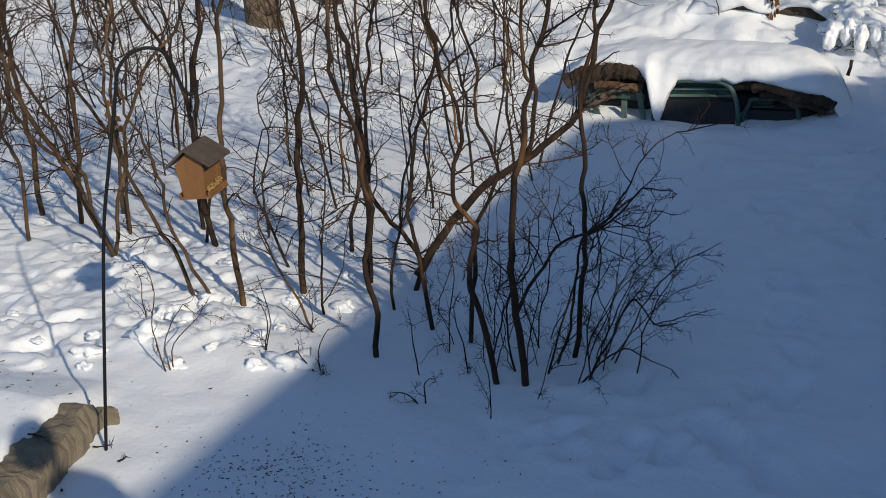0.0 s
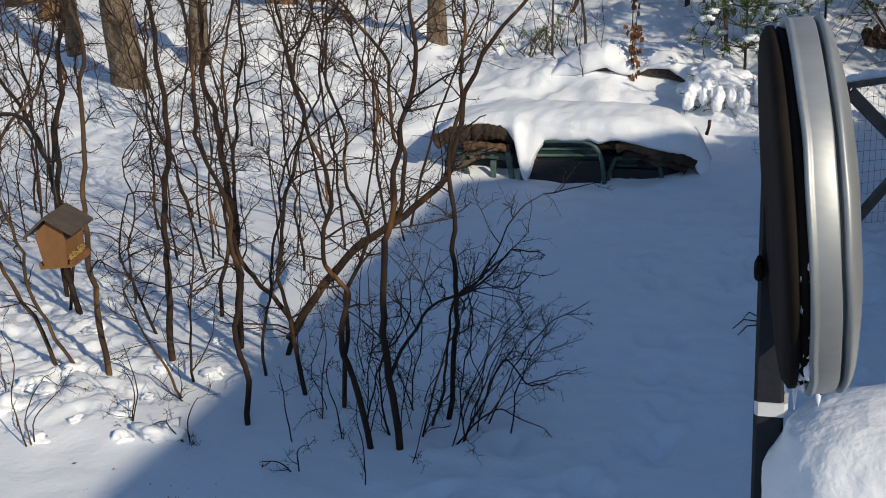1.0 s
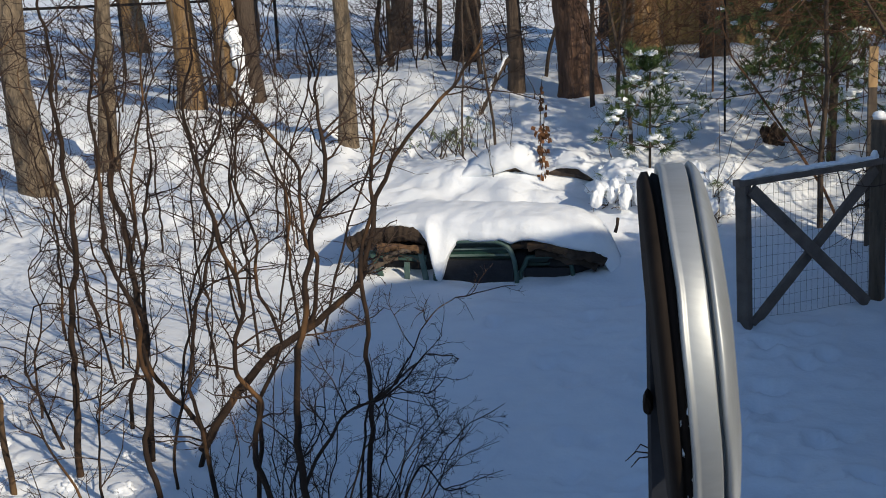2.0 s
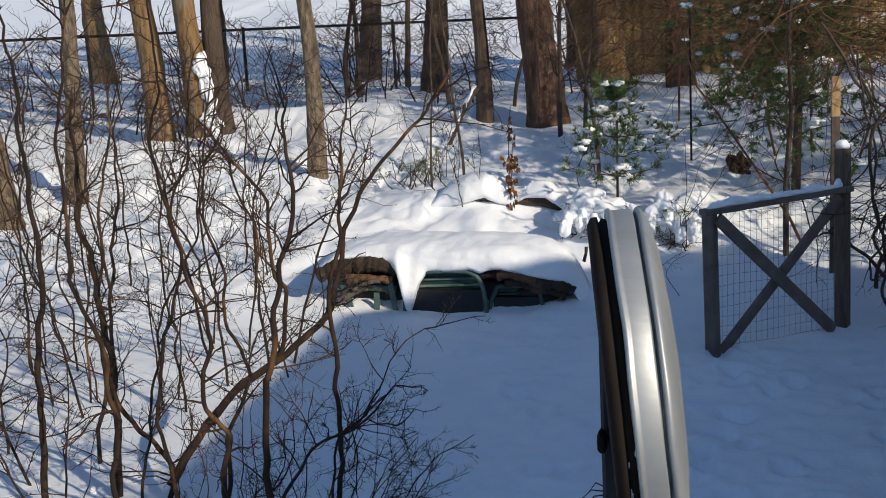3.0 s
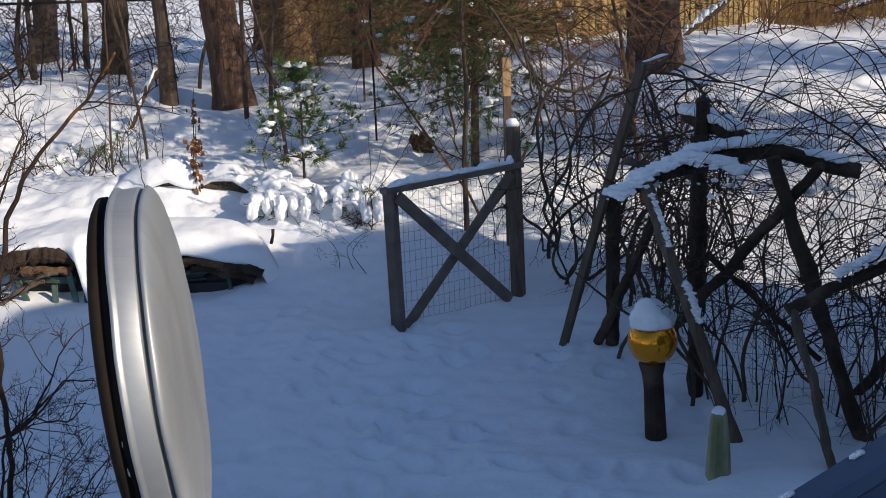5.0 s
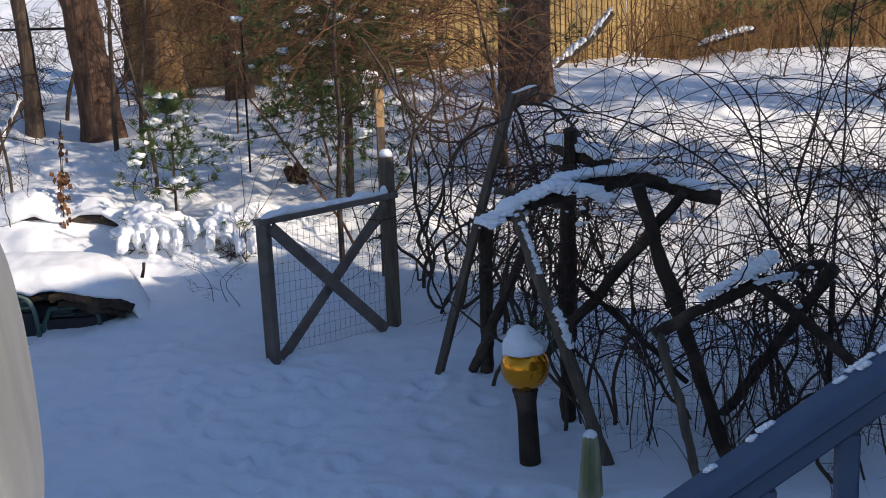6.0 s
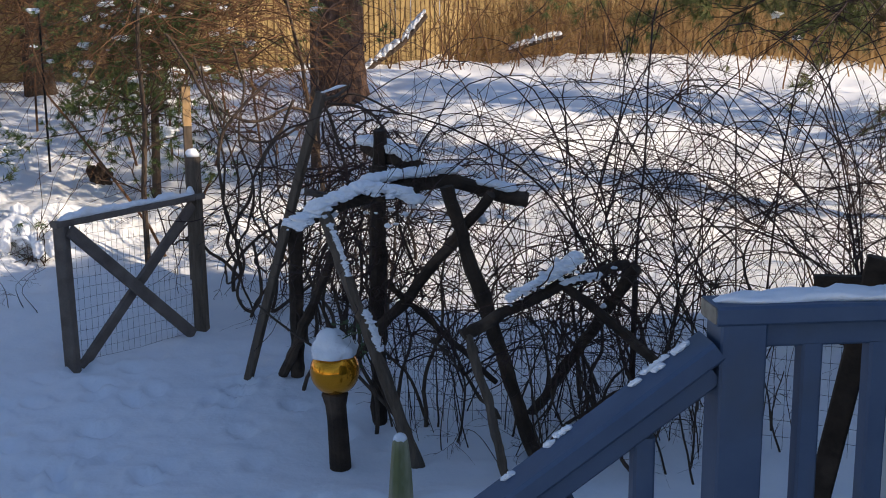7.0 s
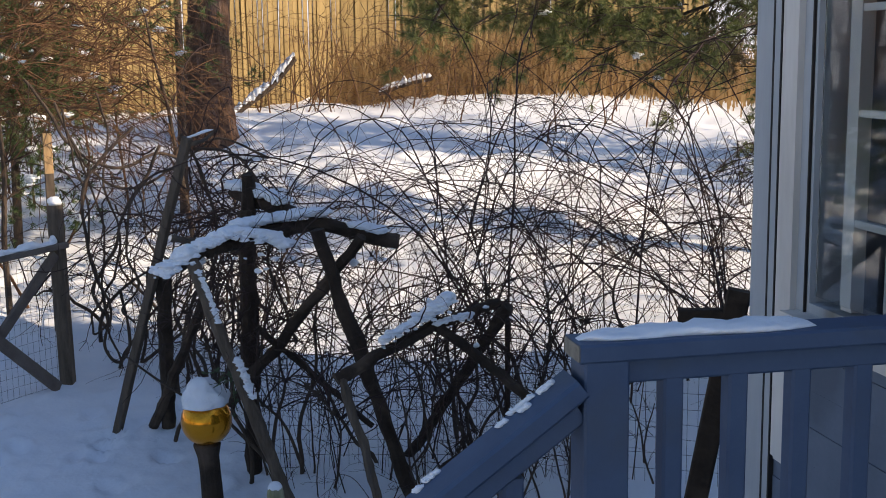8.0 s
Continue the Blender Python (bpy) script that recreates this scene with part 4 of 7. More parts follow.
shrub([((-1.72, 4.77), .026, [(0.01, 0), (-0.02, 0.34), (-0.03, 0.71), (0.02, 1.08), (0.05, 1.31), (0.1, 1.56), (0.17, 1.8)]),
       ((-1.86, 4.76), .022, [(0.01, 0), (-0.06, 0.34), (-0.09, 0.56), (-0.06, 0.73), (-0.1, 0.81), (-0.16, 0.93), (-0.11, 1.19), (-0.13, 1.37), (-0.22, 1.6)]),
       ((-1.58, 5.13), .02, [(0, 0), (0.06, 0.39), (0.08, 0.74), (0.06, 1.02), (0.08, 1.36), (0.12, 1.65), (0.16, 1.75)]),
       ((-2.14, 5.13), .018, [(0, 0), (0.04, 0.34), (0.05, 0.58), (0.13, 0.75), (0.18, 0.95), (0.09, 1.21), (0.07, 1.43)]),
       ((-1.65, 5.05), .011, [(0, 0), (0.08, 0.23), (0.14, 0.58), (0.25, 0.69), (0.33, 0.86), (0.49, 1.07), (0.59, 1.15)]),
       ((-1.72, 4.77), .013, [(-0.02, 0.34), (0.1, 0.56), (0.24, 0.7), (0.39, 0.77), (0.55, 0.95)]),
       ((-1.46, 4.96), .009, [(0, 0), (0.09, 0.17), (0.19, 0.35), (0.32, 0.23), (0.44, 0.23)]),
       ((-1.66, 4.92), .008, [(0, 0), (0.13, 0.4), (0.26, 0.51), (0.33, 0.68)]),
       ((-1.80, 4.90), .008, [(0, 0), (-0.06, 0.3), (0.10, 0.55), (0.14, 0.8)]),
       ((-1.50, 4.90), .007, [(0, 0), (0.18, 0.12), (0.30, 0.10), (0.45, 0.02)]),
       ((-1.95, 4.95), .007, [(0, 0), (0.05, 0.25), (0.18, 0.5), (0.2, 0.75)])], 3, "many-stemmed bare dark shrub growing from shaded snow", 11, 0.34, 2.5)
shrub([((-2.71, 5.72), .024, [(-0.01, 0), (0.03, 0.17), (-0.04, 0.35), (-0.14, 0.49), (-0.2, 0.76), (-0.19, 1.08)]),
       ((-2.71, 5.72), .036, [(0.02, 0.10), (0.2, 0.36), (0.41, 0.57), (0.62, 0.72), (0.82, 0.86), (0.98, 1.0), (1.03, 1.2), (1.12, 1.45)]),
       ((-2.71, 5.72), .022, [(0.28, 0.42), (0.44, 0.61), (0.67, 0.79), (0.73, 1.14), (0.67, 1.27), (0.66, 1.64)]),
       ((-2.38, 5.22), .018, [(0, 0), (-0.03, 0.29), (-0.07, 0.48), (-0.07, 0.78), (-0.02, 1.11), (0.05, 1.36), (0.09, 1.74)]),
       ((-2.7, 5.42), .013, [(0, 0), (0.0, 0.25), (0.06, 0.57), (0.13, 0.85), (0.21, 1.18), (0.38, 1.52)])], 4, "bare shrub with a thick limb leaning far sideways", 10, 0.42, 2.4)
shrub([((-3.6, 5.29), .026, [(0, 0), (-0.02, 0.42), (-0.02, 0.82), (0.01, 1.2), (0.08, 1.74)]),
       ((-3.97, 5.35), .018, [(0, 0), (-0.13, 0.39), (-0.25, 0.68), (-0.33, 0.99), (-0.33, 1.31), (-0.27, 1.58)]),
       ((-3.8, 5.32), .016, [(0, 0), (-0.12, 0.21), (-0.21, 0.49), (-0.25, 0.86), (-0.37, 1.16)])], 5, "bare sunlit shrub with leaning brown stems", 8, 0.4, bark=STEM_SUNLIT)
shrub([((-3.34, 5.53), .03, [(0, 0), (0.01, 0.43), (0.04, 0.83), (0.12, 1.24), (0.12, 1.7)]),
       ((-3.02, 5.09), .012, [(0, 0), (-0.1, 0.16), (-0.22, 0.49), (-0.25, 0.62)]),
       ((-3.62, 5.89), .014, [(0, 0), (-0.09, 0.3), (-0.16, 0.53), (-0.08, 0.9)])], 6, "upright bare shrub with a straight brown trunk", 8, 0.42)
shrub([((-4.3, 6.11), .03, [(0, 0), (-0.06, 0.57), (-0.01, 1.11), (0.07, 1.63)]),
       ((-4.64, 6.46), .022, [(0, 0), (0.01, 0.72), (-0.08, 1.15), (-0.21, 1.5), (-0.23, 1.61)]),
       ((-4.16, 6.33), .012, [(0.1, 0), (0.12, 0.38), (0.19, 0.67), (0.15, 0.98), (0.32, 1.22)]),
       ((-4.45, 6.2), .016, [(0, 0), (0.06, 0.5), (0.02, 1.0), (0.14, 1.5)])], 7, "bare multi-stemmed shrub behind the bird feeder", 10, 0.45)
shrub([((-4.97, 5.91), .028, [(0, 0), (-0.22, 0.57), (-0.37, 0.93), (-0.48, 1.33)]),
       ((-5.31, 6.2), .022, [(0, 0), (-0.05, 0.37), (-0.18, 0.55), (-0.33, 0.73), (-0.49, 1.05)]),
       ((-5.03, 5.96), .02, [(0, 0), (0.12, 0.43), (0.28, 1.02), (0.43, 1.26), (0.61, 1.46)]),
       ((-5.15, 6.3), .018, [(0, 0), (0.03, 0.5), (0.0, 0.9), (0.1, 1.4)])], 8, "dense bare shrub of leaning brown stems in sunlight", 18, 0.5, bark=STEM_SUNLIT)
shrub([((-6.07, 6.49), .03, [(0, 0), (-0.01, 0.66), (-0.02, 1.16), (-0.03, 1.48)]),
       ((-5.68, 6.43), .026, [(0, 0), (0.05, 0.6), (0.13, 1.2), (0.18, 1.58)]),
       ((-5.75, 5.96), .02, [(0, 0), (0.0, 0.41), (-0.01, 0.61), (-0.04, 0.81), (-0.02, 1.3)]),
       ((-6.3, 6.2), .022, [(0, 0), (0.1, 0.5), (0.3, 1.0), (0.35, 1.5)]),
       ((-5.9, 6.8), .02, [(0, 0), (-0.1, 0.5), (-0.3, 1.0), (-0.45, 1.5)]),
       ((-5.5, 6.7), .02, [(0, 0), (0.0, 0.5), (-0.2, 1.0), (-0.25, 1.5)])], 9, "dense thicket of bare tan stems in sunlight", 17, 0.5, bark=STEM_SUNLIT)
for k, (b, offs) in enumerate((((-3.46, 4.35), ([(0, 0), (-0.05, 0.25), (-0.07, 0.35)], [(0.03, 0), (0.07, 0.16), (0.19, 0.29)], [(0.02, 0), (0.02, 0.2), (0.1, 0.36)])),
                               ((-3.12, 4.72), ([(0, 0), (0.0, 0.16), (-0.02, 0.29)], [(0.0, 0), (0.02, 0.2), (0.01, 0.42)])),
                               ((-3.95, 4.85), ([(0, 0), (-0.03, 0.15), (-0.02, 0.32)], [(0, 0), (0.05, 0.2), (0.02, 0.4)])),
                               ((-2.75, 4.62), ([(0, 0), (-0.08, 0.1), (-0.14, 0.11)], [(0, 0), (0.02, 0.12), (0.08, 0.2)])),
                               ((-2.1, 4.45), ([(0, 0), (-0.08, 0.03), (-0.16, 0.05)], [(0, 0), (0.01, 0.06), (0.06, 0.1)])),
                               ((-2.25, 4.75), ([(0, 0), (-0.02, 0.15), (-0.04, 0.32)],)))):
    shrub([(b, 0.006, o) for o in offs], 20 + k, "small bare twiggy seedling poking through the snow", 7, 0.16)
rngs = random.Random(31)
sprouts = []
for _ in range(17):
    b = (-1.82 + rngs.gauss(0, 0.22), 4.98 + rngs.gauss(0, 0.2))
    lean, h = rngs.gauss(0.02, 0.12), rngs.uniform(0.25, 1.1)
    sprouts.append((b, rngs.uniform(0.0035, 0.006), [(0, 0), (lean * 0.4 + rngs.gauss(0, 0.03), h * 0.35), (lean * 0.6 + rngs.gauss(0, 0.04), h * 0.7), (lean, h)]))
for k in range(9):      # a fan of fine shoots that leans out over the open snow
    b = (-1.42 + rngs.gauss(0, 0.10), 5.05 + rngs.gauss(0, 0.10))
    lean, h = rngs.uniform(0.22, 0.62), rngs.uniform(0.18, 0.75)
    sprouts.append((b, rngs.uniform(0.0040, 0.0062), [(0, 0), (lean * 0.3, h * 0.45), (lean * 0.65, h * 0.8 + rngs.gauss(0, 0.02)), (lean, h)]))
shrub(sprouts, 33, "cluster of thin dark suckers round the shrub's foot", 8, 0.22, 1.2)
# more bare bushes farther off, standing between the shrubs and the trees
rngb = random.Random(77)
for k, (x, y) in enumerate(((-7.2, 8.2), (-6.4, 8.8), (-5.6, 7.8), (-4.9, 8.4), (-4.0, 7.6), (-3.6, 8.9), (-5.0, 10.3), (-7.9, 10.0), (-8.6, 9.0), (-6.6, 11.2), (-3.2, 7.2), (-9.4, 11.5), (-3.9, 10.9), (-2.9, 8.1))):
    stems = []
    for j in range(rngb.randint(3, 5)):
        b = (x + rngb.gauss(0, 0.18), y + rngb.gauss(0, 0.18))
        lean, h = rngb.gauss(0, 0.22), rngb.uniform(1.1, 1.9)
        stems.append((b, rngb.uniform(0.009, 0.017), [(0, 0), (lean * 0.3, h * 0.35), (lean * 0.5 + rngb.gauss(0, 0.05), h * 0.65), (lean, h)]))
    shrub(stems, 40 + k, "slender bare bush with fine grey-brown twigs", 9, 0.45, 2.0)
for k, (x, y) in enumerate(((-3.15, 14.0), (-2.7, 13.7), (-3.5, 13.6), (-2.3, 12.6), (-2.15, 12.3), (-0.9, 12.6), (0.15, 11.3), (-0.05, 10.2), (2.1, 9.0), (2.4, 9.5))):
    low = k > 6
    stems = [((x + rngb.gauss(0, 0.1), y + rngb.gauss(0, 0.1)), 0.005 if low else 0.009, [(0, gz(x, y) - 0.02), (rngb.gauss(0, 0.08), gz(x, y) + 0.2), (rngb.gauss(0, 0.16), gz(x, y) + (0.35 if low else rngb.uniform(0.5, 1.3)))]) for _ in range(3)]
    shrub(stems, 70 + k, "thin dry weed stalks standing in snow" if low else "straggly bare brush rising from the snow", 6, 0.3, 1.2)


# ---- trees ----
def tree(x, y, r, mat, label, lean=(0, 0), height=11.0, seed=0, limbs=9, first=3.2, rough=0.10):
    rng = random.Random(seed)
    z0 = gz(x, y)
    ob = thing("tree", (x, y, z0), label, "tree")
    pts, rad = [], []
    n = 14
    for i in range(n + 1):
        s = i / n
        h = height * s ** 1.4
        pts.append(Vector((x + lean[0] * h + 0.10 * math.sin(h * 0.9 + seed), y + lean[1] * h + 0.08 * math.cos(h * 0.8 + seed), z0 - 0.15 + h)))
        rad.append(r * (1.0 - 0.75 * s) * (1.0 + 0.30 * math.exp(-h * 2.2)) * (1 + rough * noise.noise(Vector((seed, h * 1.5, 2)))))
    line = smooth_line(pts, 3)
    rr = np.interp(np.linspace(0, n, len(line)), range(n + 1), rad)
    mesh = Mesh()
    mesh.tube(smooth_line(line, 2) if r > 0.2 else line, list(np.interp(np.linspace(0, n, len(line) * 2 - 1), range(n + 1), rad)) if r > 0.2 else list(rr), 44 if r > 0.2 else 18)
    ridge = []
    for q in mesh.v:        # plates and furrows that run up the trunk
        q = Vector(q)
        f = Vector((q.x * 16, q.y * 16, q.z * 2.2))
        out = Vector((q.x - x - lean[0] * (q.z - z0), q.y - y - lean[1] * (q.z - z0), 0))
        ridge.append(tuple(q + out.normalized() * (0.034 * noise.noise(f) + 0.018 * noise.noise(f * 2.3)) * min(1, r * 4) + Vector((noise.noise(q * 6), noise.noise(q * 6 + Vector((9, 0, 0))), 0)) * r * 0.08))
    mesh.v = ridge
    part("trunk", mesh, mat, ob, smooth=True)
    mesh = Mesh()
    for _ in range(limbs):
        h = rng.uniform(first, height * 0.92)
        k = int(np.argmin([abs(p.z - z0 - h) for p in line]))
        a = rng.uniform(0, 6.28)
        d = Vector((math.cos(a), math.sin(a), rng.uniform(0.3, 0.9)))
        limb = wander(rng, line[k], d, rng.uniform(1.2, 2.8), 6, 0.14, 0.05)
        r1 = rr[k] * rng.uniform(0.25, 0.4)
        mesh.tube(limb, [r1 * (1 - 0.8 * i / 6) for i in range(7)], 6, cap=False)
        for _ in range(5):
            j = rng.randint(2, 6)
            twig_spray(mesh, rng, limb[j], fan(rng, limb[j] - limb[j - 1], 40), rng.uniform(0.6, 1.2), r1 * 0.25, 1, 0.03)
    part("limb_mass", mesh, mat, ob, kind="stuff")
    return ob


TREES = {}
for k, (x, y, r, mat, lean, h, lab) in enumerate((
        (-7.47, 12.27, 0.19, BARK_GREY, (-0.03, 0.0), 11, "stout grey-barked tree trunk in sunlight"),
        (-8.85, 13.4, 0.10, BARK_GREY, (-0.02, 0.0), 9, "slim grey-barked tree trunk in sunlight"),
        (-6.94, 13.07, 0.115, BARK_GREY, (-0.02, 0.0), 10, "slim pale-barked tree trunk"),
        (-4.2, 13.81, 0.115, BARK_GREY, (-0.06, 0.02), 10, "slender tree with peeling pale bark"),
        (-7.2, 15.8, 0.19, BARK_BROWN, (-0.02, 0.0), 12, "brown tree trunk with golden sunlit bark"),
        (-6.75, 16.3, 0.20, BARK_BROWN, (0.02, 0.0), 12, "brown tree trunk with snow plastered on one side"),
        (-6.45, 16.5, 0.17, BARK_DARK, (0.05, 0.0), 12, "dark tree trunk in a close pair"),
        (-12.0, 16.8, 0.22, BARK_BROWN, (0.0, 0.0), 12, "brown tree trunk at the wood's edge"),
        (-10.4, 15.2, 0.16, BARK_BROWN, (-0.03, 0.0), 12, "brown tree trunk at the wood's edge"),
        (-3.9, 20.0, 0.22, BARK_DARK, (0.0, 0.0), 13, "dark tree trunk standing in shaded snow"),
        (-2.58, 16.46, 0.115, BARK_DARK, (-0.04, 0.0), 11, "slim dark leaning tree trunk"),
        (-1.71, 16.26, 0.27, BARK_PINE, (-0.035, 0.0), 13, "thick reddish-brown tree trunk with rough bark"),
        (-1.0, 20.6, 0.30, BARK_BROWN, (0.0, 0.0), 13, "thick brown tree trunk near the fence"),
        (0.27, 20.1, 0.22, BARK_DARK, (-0.01, 0.0), 13, "dark tree trunk before the wooden fence"),
        (4.77, 18.35, 0.39, BARK_PINE, (0.005, 0.0), 14, "large pine trunk with flaking reddish bark"),
        (-5.9, 23.5, 0.24, BARK_DARK, (0.0, 0.0), 13, "dark tree trunk far back in the woods"),
        (-9.5, 24.0, 0.26, BARK_DARK, (0.02, 0.0), 13, "dark tree trunk far back in the woods"),
        (-2.0, 26.0, 0.26, BARK_DARK, (0.0, 0.0), 13, "dark tree trunk far back in the woods"),
        (-13.5, 27.0, 0.3, BARK_BROWN, (0.0, 0.0), 13, "brown tree trunk far back in the woods"))):
    TREES[x] = tree(x, y, r, mat, lab, lean, h, k + 3, limbs=15)
m = Mesh()
m.blob((-6.53, 16.12, 2.06), (0.12, 0.10, 0.20), 0.5, 3.0, 4)
m.blob((-6.47, 16.12, 1.78), (0.09, 0.09, 0.20), 0.6, 4.0, 4)
m.blob((-6.42, 16.10, 1.50), (0.08, 0.09, 0.17), 0.6, 8.0, 4)
m.blob((-6.42, 16.08, 1.28), (0.15, 0.13, 0.15), 0.6, 6.0, 4)
tagged(part("trunk_snow", m, SNOW_CLOD, smooth=True), "wind-blown snow plastered on a tree trunk", "snow")
# saplings
rngt = random.Random(9)
for k, (x, y, r, lx) in enumerate(((1.10, 11.3, 0.030, 0.02), (-2.2, 17.2, 0.03, 0.0), (-1.35, 15.2, 0.035, 0.02), (-1.0, 14.6, 0.03, -0.03), (-3.3, 18.0, 0.04, 0.03), (-5.1, 19.5, 0.05, 0.0), (-5.6, 20.5, 0.05, 0.02), (-4.6, 21.0, 0.06, 0.04), (-8.0, 19.0, 0.06, 0.0),
                                  (-10.6, 20.0, 0.07, 0.0), (-0.75, 13.3, 0.025, 0.0), (-2.35, 13.6, 0.018, 0.02), (-2.6, 12.9, 0.014, -0.03), (2.9, 11.5, 0.03, 0.04), (-11.5, 14.0, 0.05, 0.02))):
    z0 = gz(x, y)
    ob = thing("sapling", (x, y, z0), "thin bare sapling standing in snow", "sapling", "bare saplings")
    pts = wander(rngt, (x, y, z0 - 0.05), (lx, 0, 1), rngt.uniform(2.6, 4.0), 9, 0.07, 0.05)
    mm = Mesh()
    mm.tube(smooth_line(pts, 2), list(np.linspace(r, r * 0.4, 19)), 7)
    part("trunk", mm, BARK_DARK, ob, smooth=True)
    mm = Mesh()
    for _ in range(18):
        i = rngt.randint(2, 9)
        twig_spray(mm, rngt, pts[i], fan(rngt, (0, 0, 1), rngt.uniform(30, 75)), rngt.uniform(0.4, 0.9), r * 0.25, 2, 0.02)
    part("twig_mass", mm, TWIG, ob, kind="stuff")


# ---- gate ----
def sway(mesh, amount, seed):
    mesh.v = [tuple(Vector(p) + amount * Vector((noise.noise(Vector(p) * 5 + Vector((seed, 0, 0))), noise.noise(Vector(p) * 5 + Vector((0, seed, 0))), noise.noise(Vector(p) * 5 + Vector((0, 0, seed)))))) for p in mesh.v]
    return mesh


def wire_net(a, b, z0, z1, step_x, step_z, r):
    """Welded wire between two uprights at a and b."""
    a, b = Vector((*a, 0)), Vector((*b, 0))
    mm = Mesh()
    n = int((b - a).length / step_x)
    for i in range(n + 1):
        p = a.lerp(b, i / n)
        mm.tube([p + Vector((0, 0, z0)), p + Vector((0.004 * math.sin(i * 2.1), 0, z1))], r, 3, cap=False)
    k = int((z1 - z0) / step_z)
    for j in range(k + 1):
        z = z0 + (z1 - z0) * j / k
        pts = [a.lerp(b, i / 6) + Vector((0, 0, z + 0.006 * math.sin(i * 1.7 + j))) for i in range(7)]
        mm.tube(pts, r, 3, cap=False)
    return mm


gate = thing("garden_gate", (0.85, 9.12, 0), "weathered wooden garden gate with crossed braces and wire mesh", "gate")
m = Mesh()
m.beam((0.345, 8.80, -0.1), (0.325, 8.80, 1.05), 0.092, 0.092, up=(0.5, 0.86, 0))
part("post", m, GATEWOOD, gate)
m = Mesh()
m.beam((1.365, 9.45, -0.1), (1.350, 9.46, 1.43), 0.10, 0.10, up=(0.5, 0.86, 0))
part("post", m, OLDWOOD, gate)
m = Mesh()
m.beam((0.275, 8.77, 1.065), (1.405, 9.425, 1.125), 0.095, 0.045, bevel=0.15)
part("top_rail", m, GATEWOOD, gate)
m = Mesh()
m.beam((0.385, 8.765, 1.02), (1.275, 9.305, 0.03), 0.035, 0.092, up=(0.5, 0.5, 0.7))
part("brace", m, GATEWOOD, gate)
m = Mesh()
m.beam((0.405, 8.83, -0.02), (1.325, 9.40, 1.06), 0.035, 0.085, up=(-0.5, -0.5, 0.7))
part("brace", m, GATEWOOD, gate)
part("wire_mesh", wire_net((0.37, 8.82), (1.33, 9.43), 0.02, 1.04, 0.05, 0.075, 0.0013), WIRE, gate)
snow_strip("gate_snow", (0.31, 8.79, 1.087), (1.32, 9.375, 1.143), 0.085, 0.045, 2.2, 0.08, label="strip of snow lying on the gate's top rail")
m = Mesh()
m.blob((1.35, 9.46, 1.452), (0.05, 0.05, 0.045), 0.2, 3.3, 3, 0.5)
m.blob((1.315, 9.40, 1.16), (0.03, 0.03, 0.045), 0.3, 5.3, 3, 0.8)
tagged(part("post_snow", m, SNOW_CLOD, smooth=True), "small cap of snow on the gate post", "snow")

# ---- rustic arbour of poles ----
arbour = thing("arbour", (2.2, 6.6, 0), "collapsing rustic arbour of dark weathered poles and beams", "arbour")


def timber(name, a, b, r, square=False, mat=OLDWOOD, seed=1.0):
    mm = Mesh()
    if square:
        line = [Vector(a).lerp(Vector(b), i / 24) for i in range(25)]
        mm.tube(line, [r * 0.80 * (1 + 0.16 * noise.noise(Vector((i * 0.6, seed, 5)))) for i in range(25)], 8)
    else:
        line = [Vector(a).lerp(Vector(b), i / 24) for i in range(25)]
        mm.tube(line, [r * 0.78 * (1 + 0.28 * noise.noise(Vector((i * 0.5, seed, 0)))) for i in range(25)], 12)
    mm.v = [tuple(Vector(p) + 0.010 * Vector((noise.noise(Vector(p) * 30), noise.noise(Vector(p) * 30 + Vector((7, 0, 0))), 0.5 * noise.noise(Vector(p) * 12)))) for p in mm.v]
    part(name, sway(mm, 0.018, seed), mat, arbour)


timber("post", (1.83, 7.90, -0.1), (1.845, 7.89, 1.10), 0.062, True, LOGWOOD, 1)
timber("brace", (1.735, 7.91, 0.05), (2.03, 7.50, 1.00), 0.045, True, LOGWOOD, 2)
timber("leg", (2.175, 6.11, -0.05), (1.655, 6.19, 1.50), 0.045, True, OLDWOOD, 3)
timber("beam", (1.50, 6.225, 1.40), (1.78, 6.23, 1.53), 0.050, False, LOGWOOD, 4)
timber("beam", (1.75, 6.23, 1.50), (2.28, 6.42, 1.555), 0.045, False, LOGWOOD, 5)
timber("beam", (2.12, 6.46, 1.56), (2.50, 6.40, 1.585), 0.046, False, LOGWOOD, 18)
timber("ridge_pole", (2.20, 7.35, 1.69), (2.45, 6.80, 1.60), 0.050, False, LOGWOOD, 6)
timber("ridge_pole", (2.40, 6.42, 1.595), (2.87, 6.20, 1.475), 0.054, False, LOGWOOD, 19)
timber("post", (2.15, 6.90, -0.05), (2.17, 6.92, 1.62), 0.060, True, LOGWOOD, 7)
timber("post", (2.26, 7.25, 0.4), (2.225, 7.08, 1.82), 0.055, True, LOGWOOD, 8)
timber("cross_brace", (2.375, 6.2, 1.58), (2.86, 6.02, -0.05), 0.050, True, LOGWOOD, 9)
timber("cross_brace", (2.60, 6.12, 1.53), (1.98, 6.72, 0.50), 0.042, True, LOGWOOD, 10)
timber("rail", (2.25, 5.60, 0.90), (2.86, 5.60, 1.13), 0.042, True, LOGWOOD, 11)
timber("leg", (2.285, 5.60, 0.90), (2.52, 5.51, -0.05), 0.032, True, OLDWOOD, 12)
timber("rail", (2.80, 5.60, 1.15), (3.27, 5.38, 0.70), 0.035, True, LOGWOOD, 13)
timber("rail", (2.86, 5.62, 1.12), (3.20, 5.60, 1.20), 0.035, False, LOGWOOD, 14)
